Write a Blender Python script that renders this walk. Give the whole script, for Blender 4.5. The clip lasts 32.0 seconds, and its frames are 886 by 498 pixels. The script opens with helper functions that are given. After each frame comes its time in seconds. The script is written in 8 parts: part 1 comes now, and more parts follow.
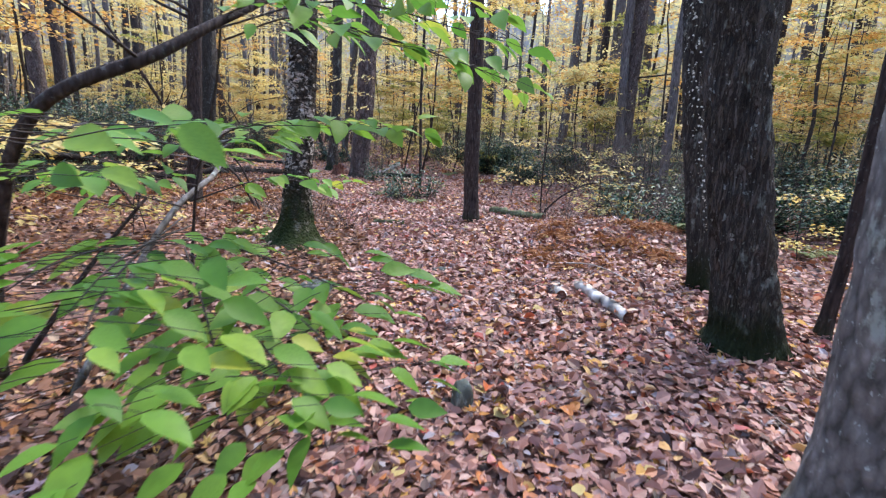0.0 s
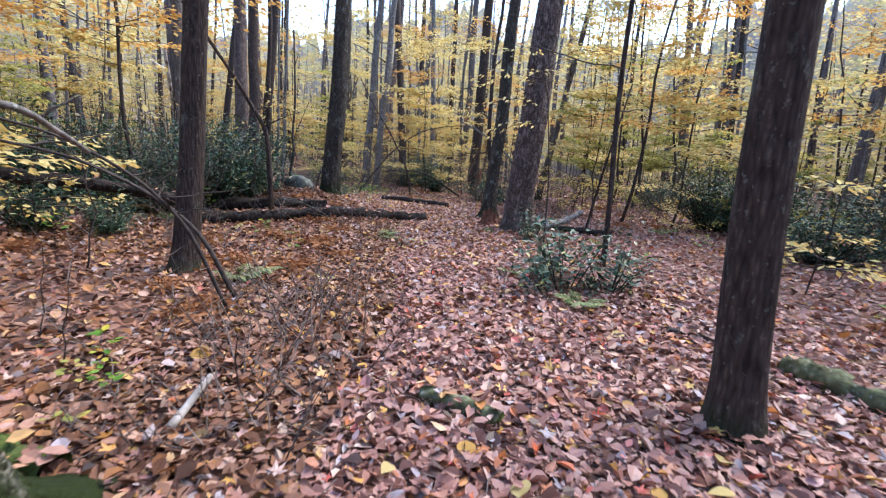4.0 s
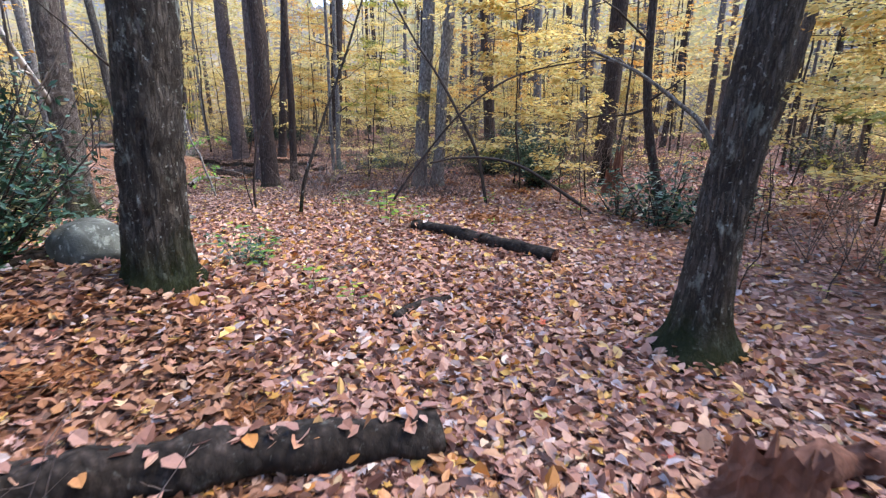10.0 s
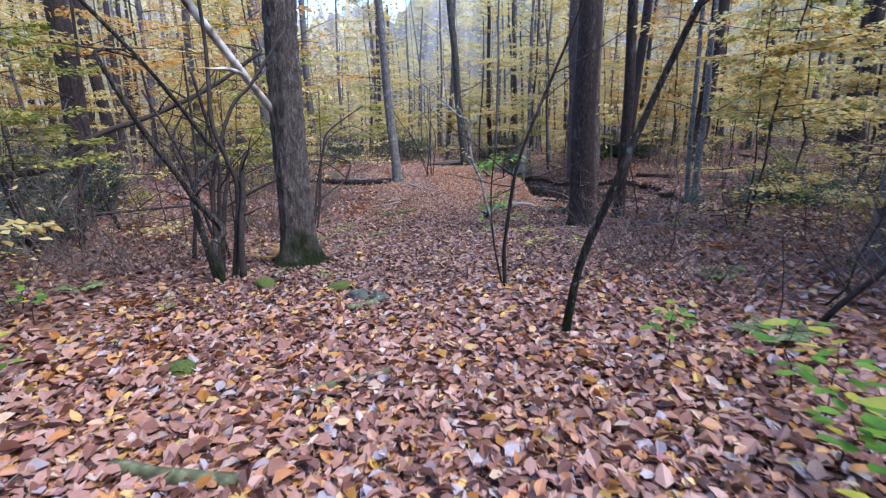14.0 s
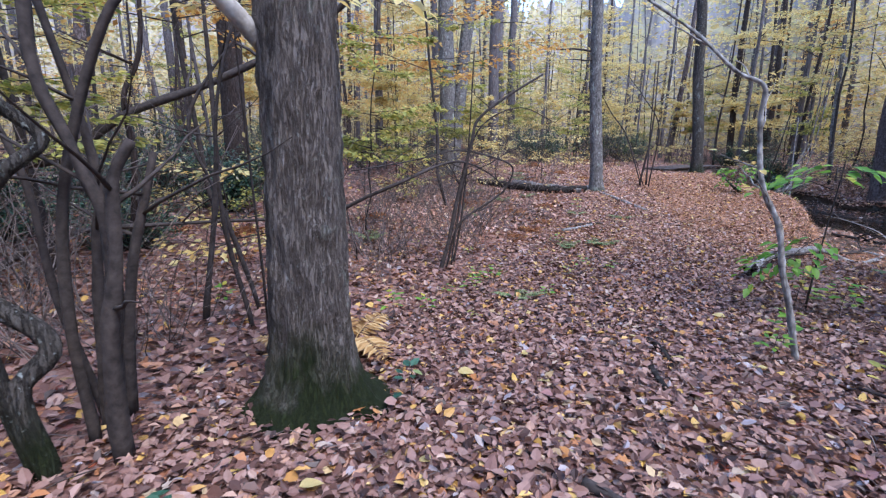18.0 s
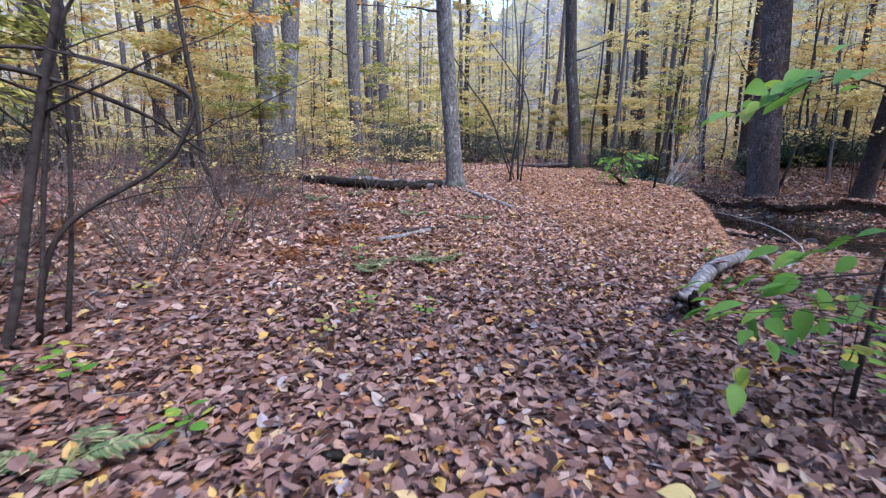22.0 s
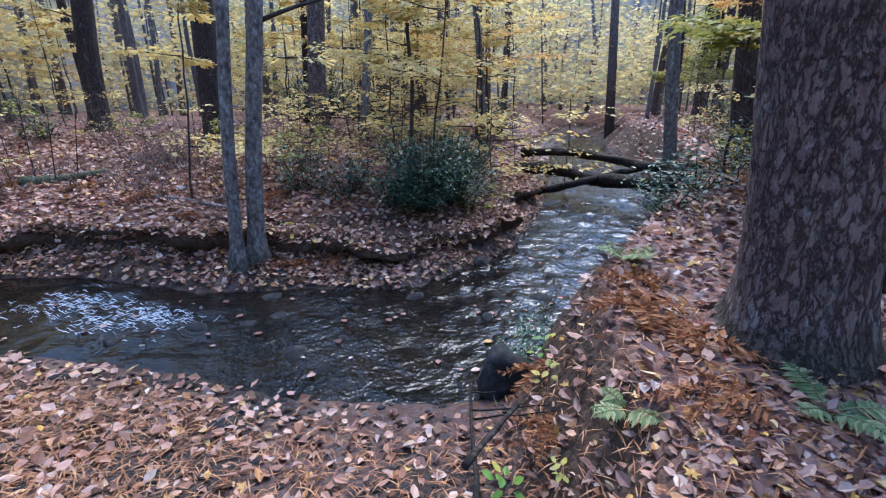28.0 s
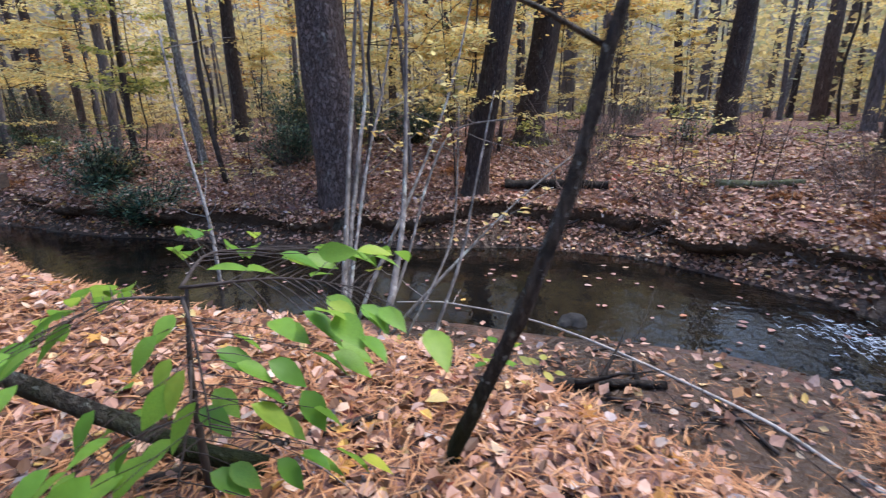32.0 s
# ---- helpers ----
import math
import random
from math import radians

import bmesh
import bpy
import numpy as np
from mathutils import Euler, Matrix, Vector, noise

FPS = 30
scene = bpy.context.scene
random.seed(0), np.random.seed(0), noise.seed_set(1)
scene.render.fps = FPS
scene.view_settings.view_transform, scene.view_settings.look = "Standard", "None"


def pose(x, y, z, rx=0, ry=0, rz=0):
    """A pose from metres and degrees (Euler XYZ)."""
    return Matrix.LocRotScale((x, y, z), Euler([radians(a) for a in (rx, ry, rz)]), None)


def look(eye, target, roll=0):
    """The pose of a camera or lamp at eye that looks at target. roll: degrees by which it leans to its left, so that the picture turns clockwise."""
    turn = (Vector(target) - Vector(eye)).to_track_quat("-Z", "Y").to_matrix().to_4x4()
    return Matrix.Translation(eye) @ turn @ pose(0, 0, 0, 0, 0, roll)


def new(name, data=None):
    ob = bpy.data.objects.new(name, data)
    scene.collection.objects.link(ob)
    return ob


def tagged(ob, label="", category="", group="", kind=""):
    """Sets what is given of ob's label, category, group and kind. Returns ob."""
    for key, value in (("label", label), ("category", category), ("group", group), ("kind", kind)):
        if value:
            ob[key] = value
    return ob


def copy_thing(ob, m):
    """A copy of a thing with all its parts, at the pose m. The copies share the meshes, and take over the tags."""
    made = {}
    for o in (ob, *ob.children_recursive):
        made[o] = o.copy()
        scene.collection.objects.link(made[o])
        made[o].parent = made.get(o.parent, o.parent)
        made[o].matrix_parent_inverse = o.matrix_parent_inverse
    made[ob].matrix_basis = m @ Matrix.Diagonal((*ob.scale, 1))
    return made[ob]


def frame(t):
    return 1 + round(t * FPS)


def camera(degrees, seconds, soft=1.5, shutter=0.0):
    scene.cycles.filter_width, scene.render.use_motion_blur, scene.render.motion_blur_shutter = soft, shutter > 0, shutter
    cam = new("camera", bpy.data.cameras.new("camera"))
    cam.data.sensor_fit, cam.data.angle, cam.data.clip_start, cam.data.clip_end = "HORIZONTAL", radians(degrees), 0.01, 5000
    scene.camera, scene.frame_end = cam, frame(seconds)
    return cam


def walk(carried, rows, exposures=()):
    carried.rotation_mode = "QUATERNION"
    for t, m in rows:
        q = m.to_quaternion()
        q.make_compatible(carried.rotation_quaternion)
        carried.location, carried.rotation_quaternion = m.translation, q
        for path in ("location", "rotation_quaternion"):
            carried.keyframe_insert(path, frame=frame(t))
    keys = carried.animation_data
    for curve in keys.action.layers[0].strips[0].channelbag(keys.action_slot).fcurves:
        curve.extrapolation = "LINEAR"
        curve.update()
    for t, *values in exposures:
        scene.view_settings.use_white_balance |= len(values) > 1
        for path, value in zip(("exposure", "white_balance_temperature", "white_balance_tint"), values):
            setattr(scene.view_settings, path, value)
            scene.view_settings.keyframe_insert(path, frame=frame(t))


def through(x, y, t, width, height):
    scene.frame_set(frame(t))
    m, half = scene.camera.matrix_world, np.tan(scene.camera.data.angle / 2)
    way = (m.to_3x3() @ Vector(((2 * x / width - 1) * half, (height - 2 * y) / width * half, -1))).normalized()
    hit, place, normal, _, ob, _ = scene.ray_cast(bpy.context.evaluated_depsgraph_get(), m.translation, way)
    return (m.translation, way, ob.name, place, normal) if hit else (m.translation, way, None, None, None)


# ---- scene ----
cam = camera(86.0, 32.0, soft=1.25, shutter=0.2)
EXPOSURES = [(0, 2.5, 6650, 10), (1, 2.3, 6900, 12), (2, 2.25, 6800, 11), (4, 2.4, 6600, 11), (8, 2.4, 6950, 12), (9.2, 2.5, 6900, 12), (10.3, 2.6, 6800, 12), (11.2, 2.4, 6500, 13), (12, 2.4, 6250, 14), (14, 2.05, 5800, 13), (18, 2.1, 5700, 13), (20, 2.15, 5700, 13), (23, 2.1, 5950, 14), (26, 2.0, 6300, 13), (29, 2.5, 5450, 11), (30, 2.4, 5900, 12), (31, 2.3, 6800, 12), (32, 2.3, 6600, 12)]
PATH = [
    (0, (-0.043, -0.1, 1.478), (-0.006, 1.844, 1.008), 3.0),
    (0.5, (0.133, 0.622, 1.475), (0.172, 2.574, 1.04), 2.7),
    (1, (0.261, 1.394, 1.454), (0.22, 3.349, 1.031), 3.0),
    (1.5, (0.404, 2.093, 1.434), (0.213, 4.035, 0.999), 3.2),
    (2, (0.42, 2.729, 1.417), (0.073, 4.654, 0.998), 3.4),
    (2.5, (0.445, 3.366, 1.405), (-0.072, 5.254, 0.998), 3.1),
    (3, (0.312, 3.986, 1.364), (-0.295, 5.844, 0.94), 3.3),
    (3.5, (0.197, 4.596, 1.362), (-0.525, 6.417, 0.956), 3.8),
    (4, (0.013, 5.223, 1.342), (-0.762, 7.032, 0.983), 3.6),
    (4.5, (-0.157, 5.992, 1.36), (-1.01, 7.77, 1.025), 3.2),
    (6.5, (-0.555, 8.152, 1.444), (-1.731, 9.711, 1.009), 2.4),
    (7, (-0.942, 8.736, 1.441), (-2.116, 10.294, 1.0), 2.3),
    (7.5, (-1.341, 9.461, 1.493), (-2.503, 11.019, 1.023), 1.8),
    (8, (-1.779, 10.179, 1.45), (-2.943, 11.729, 0.959), 1.8),
    (8.5, (-2.139, 10.922, 1.498), (-3.291, 12.478, 0.996), 1.3),
    (9, (-2.559, 11.693, 1.516), (-3.689, 13.263, 1.007), 1.1),
    (9.5, (-2.874, 12.419, 1.578), (-4.005, 13.992, 1.079), 1.0),
    (10, (-3.302, 13.09, 1.581), (-4.463, 14.636, 1.069), 0.4),
    (10.5, (-3.608, 13.789, 1.684), (-4.846, 15.267, 1.151), -1.0),
    (11, (-3.987, 14.182, 1.572), (-5.307, 15.605, 1.09), 0.1),
    (11.5, (-4.408, 14.836, 1.416), (-5.874, 16.128, 0.992), 0.9),
    (12, (-4.844, 15.244, 1.367), (-6.447, 16.356, 0.926), 0.5),
    (12.5, (-5.354, 15.681, 1.335), (-7.06, 16.621, 0.884), 0.1),
    (13, (-5.97, 15.979, 1.376), (-7.75, 16.763, 0.912), 0.2),
    (13.5, (-6.562, 16.285, 1.433), (-8.418, 16.88, 0.984), -0.3),
    (14, (-7.192, 16.601, 1.451), (-9.099, 17.019, 1.012), -1.3),
    (14.5, (-7.87, 16.846, 1.464), (-9.807, 17.064, 1.017), -1.5),
    (15, (-8.488, 16.961, 1.486), (-10.43, 16.991, 1.01), -1.4),
    (15.5, (-9.099, 16.969, 1.472), (-11.033, 16.845, 0.977), -1.6),
    (17.5, (-11.023, 17.375, 1.503), (-12.93, 16.986, 1.042), -0.1),
    (18, (-11.476, 17.327, 1.396), (-13.387, 16.942, 0.949), 0.3),
    (18.5, (-11.85, 17.33, 1.356), (-13.758, 16.931, 0.907), 0.3),
    (19, (-12.272, 17.382, 1.304), (-14.206, 17.103, 0.877), 0.5),
    (19.5, (-12.806, 17.493, 1.169), (-14.755, 17.336, 0.752), 0.3),
    (20, (-13.217, 17.688, 1.103), (-15.17, 17.613, 0.679), 0.2),
    (20.5, (-13.621, 17.918, 0.981), (-15.583, 17.943, 0.594), 0.1),
    (21, (-14.106, 18.186, 0.855), (-16.071, 18.234, 0.484), 0.0),
    (21.5, (-14.698, 18.384, 0.74), (-16.664, 18.458, 0.378), 0.3),
    (22, (-15.364, 18.468, 0.672), (-17.326, 18.506, 0.285), 0.3),
    (22.5, (-16.026, 18.546, 0.67), (-17.985, 18.6, 0.269), 0.5),
    (23, (-16.719, 18.608, 0.689), (-18.669, 18.734, 0.259), 0.5),
    (23.5, (-17.354, 18.797, 0.735), (-19.293, 19.023, 0.301), 0.6),
    (24, (-18.059, 18.942, 0.839), (-19.961, 19.335, 0.363), 0.7),
    (24.5, (-18.759, 19.255, 0.903), (-20.6, 19.86, 0.407), 0.8),
    (25, (-19.327, 19.606, 1.002), (-21.062, 20.435, 0.45), 1.0),
    (25.5, (-19.896, 19.962, 1.036), (-21.503, 20.986, 0.429), 0.9),
    (26, (-20.335, 20.376, 0.997), (-21.495, 21.878, 0.365), 1.3),
    (26.5, (-20.579, 20.68, 1.088), (-20.89, 22.553, 0.457), 1.6),
    (28.5, (-21.508, 21.412, 1.002), (-20.672, 23.132, 0.418), -0.9),
    (29, (-21.806, 21.589, 1.057), (-21.09, 23.364, 0.477), -0.7),
    (29.5, (-22.28, 21.68, 1.066), (-21.803, 23.538, 0.499), -1.0),
    (30, (-22.779, 21.715, 1.097), (-22.601, 23.627, 0.537), -1.0),
    (30.5, (-23.33, 21.776, 1.124), (-23.421, 23.697, 0.577), -1.0),
    (31, (-23.851, 21.805, 1.121), (-24.2, 23.697, 0.576), -1.0),
    (31.5, (-24.331, 21.867, 1.115), (-24.982, 23.679, 0.575), -1.1),
    (32, (-24.800, 21.930, 1.115), (-25.699, 23.628, 0.560), -1.1),
]
walk(cam, [(t, look(eye, target, roll)) for t, eye, target, roll in PATH], EXPOSURES)

import functools

# ---- world and light ----
SUN_AZ, SUN_EL = radians(41.0), radians(58.0)
world = bpy.data.worlds.new("world")
scene.world = world
world.use_nodes = True
wn, wl = world.node_tree.nodes, world.node_tree.links
wn.clear()
sky = wn.new("ShaderNodeTexSky")
sky.sky_type, sky.sun_disc = "NISHITA", False
sky.sun_elevation, sky.sun_rotation = SUN_EL, SUN_AZ
sky.air_density, sky.dust_density, sky.ozone_density = 1.0, 0.3, 2.4
wbg, wout = wn.new("ShaderNodeBackground"), wn.new("ShaderNodeOutputWorld")
wbg.inputs["Strength"].default_value = 0.15
wl.new(sky.outputs[0], wbg.inputs[0])
wl.new(wbg.outputs[0], wout.inputs[0])
sun_data = bpy.data.lights.new("sun", "SUN")
sun_data.energy, sun_data.angle, sun_data.color = 1.4, radians(30), (1.0, 0.95, 0.88)
sun = new("sun", sun_data)
sun.matrix_world = look((20 * math.sin(SUN_AZ), 20 * math.cos(SUN_AZ), 20 * math.tan(SUN_EL)), (0, 0, 0))


# ---- materials ----
def nodes_of(name):
    m = bpy.data.materials.new(name)
    m.use_nodes = True
    nt = m.node_tree
    nt.nodes.clear()
    out = nt.nodes.new("ShaderNodeOutputMaterial")
    return m, nt, out


class Net:
    """A short way to write node trees."""

    def __init__(self, name):
        self.m, self.nt, self.out = nodes_of(name)
        self.tc = self.nt.nodes.new("ShaderNodeTexCoord")

    def put(self, kind, **sockets):
        n = self.nt.nodes.new("ShaderNode" + kind)
        for k, v in sockets.items():
            self.wire(v, n.inputs[k.replace("_", " ")])
        return n

    def wire(self, v, socket):
        if isinstance(v, bpy.types.NodeSocket):
            self.nt.links.new(v, socket)
        elif isinstance(v, bpy.types.Node):
            self.nt.links.new(v.outputs[0], socket)
        else:
            socket.default_value = v

    def coords(self, scale=(1, 1, 1), source="Object"):
        n = self.nt.nodes.new("ShaderNodeMapping")
        self.nt.links.new(self.tc.outputs[source], n.inputs[0])
        n.inputs["Scale"].default_value = scale
        return n.outputs[0]

    def noise(self, vec, scale, detail=4.0, rough=0.6):
        return self.put("TexNoise", Vector=vec, Scale=scale, Detail=detail, Roughness=rough).outputs["Fac"]

    def voronoi(self, vec, scale, feature="F1", out="Distance", rand=1.0):
        n = self.nt.nodes.new("ShaderNodeTexVoronoi")
        n.feature = feature
        self.wire(vec, n.inputs["Vector"])
        n.inputs["Scale"].default_value = scale
        n.inputs["Randomness"].default_value = rand
        return n.outputs[out]

    def ramp(self, fac, stops, constant=False):
        n = self.nt.nodes.new("ShaderNodeValToRGB")
        if constant:
            n.color_ramp.interpolation = "CONSTANT"
        el = n.color_ramp.elements
        while len(el) < len(stops):
            el.new(0.5)
        for e, (p, c) in zip(el, stops):
            e.position = p
            e.color = (*c, 1) if len(c) == 3 else c
        self.wire(fac, n.inputs[0])
        return n.outputs[0]

    def mix(self, fac, a, b, blend="MIX"):
        n = self.nt.nodes.new("ShaderNodeMix")
        n.data_type, n.blend_type = "RGBA", blend
        self.wire(fac, n.inputs[0])
        for v, s in ((a, n.inputs[6]), (b, n.inputs[7])):
            self.wire((*v, 1) if isinstance(v, tuple) and len(v) == 3 else v, s)
        return n.outputs[2]

    def math(self, op, a, b=0.0, clamp=False):
        n = self.nt.nodes.new("ShaderNodeMath")
        n.operation, n.use_clamp = op, clamp
        self.wire(a, n.inputs[0])
        self.wire(b, n.inputs[1])
        return n.outputs[0]

    def span(self, v, a, b, c=0.0, d=1.0):
        n = self.nt.nodes.new("ShaderNodeMapRange")
        for k, x in zip(range(5), (v, a, b, c, d)):
            self.wire(x, n.inputs[k])
        return n.outputs[0]

    def axis(self, source, i):
        n = self.nt.nodes.new("ShaderNodeSeparateXYZ")
        self.nt.links.new(self.tc.outputs[source], n.inputs[0])
        return n.outputs[i]

    def place(self, i):
        g = self.nt.nodes.new("ShaderNodeNewGeometry")
        n = self.nt.nodes.new("ShaderNodeSeparateXYZ")
        self.nt.links.new(g.outputs["Position"], n.inputs[0])
        return n.outputs[i]

    def island(self):
        return self.nt.nodes.new("ShaderNodeNewGeometry").outputs["Random Per Island"]

    def one(self):
        return self.nt.nodes.new("ShaderNodeObjectInfo").outputs["Random"]

    def bump(self, height, strength=0.5, distance=0.02):
        return self.put("Bump", Height=height, Strength=strength, Distance=distance).outputs[0]

    def done(self, colour, rough=0.8, bump=None, through=0.0, spec=0.3, metal=0.0):
        b = self.put("BsdfPrincipled")
        self.wire((*colour, 1) if isinstance(colour, tuple) else colour, b.inputs["Base Color"])
        self.wire(rough, b.inputs["Roughness"])
        self.wire(spec, b.inputs["Specular IOR Level"])
        if bump is not None:
            self.wire(bump, b.inputs["Normal"])
        last = b.outputs[0]
        if through:
            tr = self.put("BsdfTranslucent")
            self.wire((*colour, 1) if isinstance(colour, tuple) else colour, tr.inputs[0])
            mx = self.nt.nodes.new("ShaderNodeMixShader")
            mx.inputs[0].default_value = through
            self.nt.links.new(last, mx.inputs[1])
            self.nt.links.new(tr.outputs[0], mx.inputs[2])
            last = mx.outputs[0]
        self.nt.links.new(last, self.out.inputs[0])
        return self.m


LITTER = [(0.0, (0.05, 0.022, 0.018)), (0.10, (0.13, 0.055, 0.042)), (0.22, (0.24, 0.105, 0.080)), (0.36, (0.36, 0.18, 0.145)), (0.50, (0.42, 0.228, 0.19)), (0.58, (0.27, 0.13, 0.115)),
          (0.68, (0.46, 0.28, 0.238)), (0.76, (0.42, 0.145, 0.06)), (0.80, (0.36, 0.19, 0.165)), (0.86, (0.53, 0.38, 0.33)), (0.905, (0.60, 0.34, 0.08)), (0.935, (0.48, 0.08, 0.05)), (0.97, (0.34, 0.29, 0.31))]
GOLDEN = [(0.0, (0.06, 0.026, 0.02)), (0.12, (0.17, 0.07, 0.05)), (0.28, (0.32, 0.15, 0.105)), (0.44, (0.46, 0.27, 0.215)), (0.56, (0.27, 0.125, 0.10)), (0.66, (0.47, 0.28, 0.21)),
          (0.76, (0.50, 0.21, 0.055)), (0.84, (0.42, 0.22, 0.17)), (0.89, (0.64, 0.40, 0.09)), (0.93, (0.58, 0.44, 0.37)), (0.97, (0.38, 0.32, 0.34))]
BRONZE = [(0.0, (0.06, 0.028, 0.016)), (0.12, (0.15, 0.07, 0.036)), (0.26, (0.30, 0.15, 0.105)), (0.42, (0.44, 0.245, 0.18)), (0.54, (0.54, 0.33, 0.255)), (0.64, (0.30, 0.14, 0.075)),
          (0.74, (0.58, 0.39, 0.32)), (0.83, (0.46, 0.22, 0.08)), (0.89, (0.62, 0.48, 0.41)), (0.94, (0.64, 0.40, 0.09)), (0.98, (0.42, 0.34, 0.32))]
RUST = [(0.0, (0.032, 0.014, 0.010)), (0.14, (0.085, 0.036, 0.022)), (0.30, (0.17, 0.075, 0.042)), (0.46, (0.27, 0.125, 0.072)), (0.60, (0.34, 0.18, 0.125)), (0.70, (0.19, 0.085, 0.05)),
        (0.80, (0.36, 0.16, 0.06)), (0.88, (0.44, 0.28, 0.22)), (0.94, (0.50, 0.29, 0.07)), (0.98, (0.34, 0.27, 0.27))]
RUSSET = [(0.0, (0.035, 0.018, 0.015)), (0.14, (0.09, 0.042, 0.032)), (0.30, (0.17, 0.085, 0.066)), (0.46, (0.26, 0.145, 0.115)), (0.60, (0.30, 0.175, 0.14)), (0.72, (0.20, 0.105, 0.088)),
          (0.82, (0.40, 0.265, 0.21)), (0.90, (0.36, 0.14, 0.05)), (0.95, (0.56, 0.36, 0.09)), (0.985, (0.32, 0.27, 0.28))]


def ground_material():
    n = Net("leaf_litter_soil")
    v = n.coords((1, 1, 1), "Object")
    warp = n.put("TexNoise", Vector=v, Scale=9.0, Detail=2.0)
    w = n.mix(0.06, v, warp.outputs["Color"], "ADD")
    cell = n.voronoi(w, 17.0, out="Color")
    dist = n.voronoi(w, 17.0, out="Distance")
    sep = n.nt.nodes.new("ShaderNodeSeparateColor")
    n.nt.links.new(cell, sep.inputs[0])
    col = n.ramp(sep.outputs[0], LITTER)
    grain = n.noise(v, 60.0, 5.0)
    col = n.mix(n.span(grain, 0.3, 0.75, 0.0, 0.55), col, (0.05, 0.028, 0.02))
    # darker away from each cell's middle: shade between leaves, mixed into the colour
    col = n.mix(n.span(dist, 0.02, 0.045, 0.12, 0.42), col, (0.03, 0.018, 0.014))
    patch = n.noise(v, 0.55, 3.0)
    col = n.mix(n.span(patch, 0.5, 0.72, 0.0, 0.5), col, (0.34, 0.15, 0.07))
    dark = n.noise(v, 1.7, 4.0)
    col = n.mix(n.span(dark, 0.55, 0.75, 0.0, 0.6), col, (0.07, 0.04, 0.03))
    mud_n = n.noise(v, 2.2, 4.0)
    level = n.math("ADD", n.place(2), n.math("MULTIPLY", n.math("SUBTRACT", mud_n, 0.5), 0.35))
    mud = n.mix(n.noise(v, 14.0, 5.0), (0.012, 0.009, 0.008), (0.050, 0.038, 0.034))
    wet = n.span(level, -0.92, -1.06)
    cover = n.span(n.noise(v, 1.1, 2.0), 0.44, 0.56)
    wet = n.math("MULTIPLY", wet, n.math("ADD", n.math("MULTIPLY", cover, 0.4), 0.6))
    col = n.mix(wet, col, mud)
    # bare bank soil; this band by height also paints the undercut's shade
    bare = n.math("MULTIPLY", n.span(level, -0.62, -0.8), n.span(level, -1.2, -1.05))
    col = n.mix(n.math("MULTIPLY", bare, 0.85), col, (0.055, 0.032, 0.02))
    # steep faces take darker soil, with the overhang's shade in the colour
    slope = n.nt.nodes.new("ShaderNodeSeparateXYZ")
    n.nt.links.new(n.nt.nodes.new("ShaderNodeNewGeometry").outputs["Normal"], slope.inputs[0])
    col = n.mix(n.span(slope.outputs[2], 0.90, 0.72), col, n.mix(n.noise(v, 11.0, 5.0), (0.026, 0.016, 0.011), (0.11, 0.068, 0.045)))
    h = n.math("ADD", n.math("MULTIPLY", sep.outputs[1], 0.6), n.math("SUBTRACT", n.math("MULTIPLY", grain, 0.5), dist))
    return n.done(col, n.span(wet, 0, 1, 0.85, 0.35), n.bump(h, 0.9, 0.03), spec=0.25)


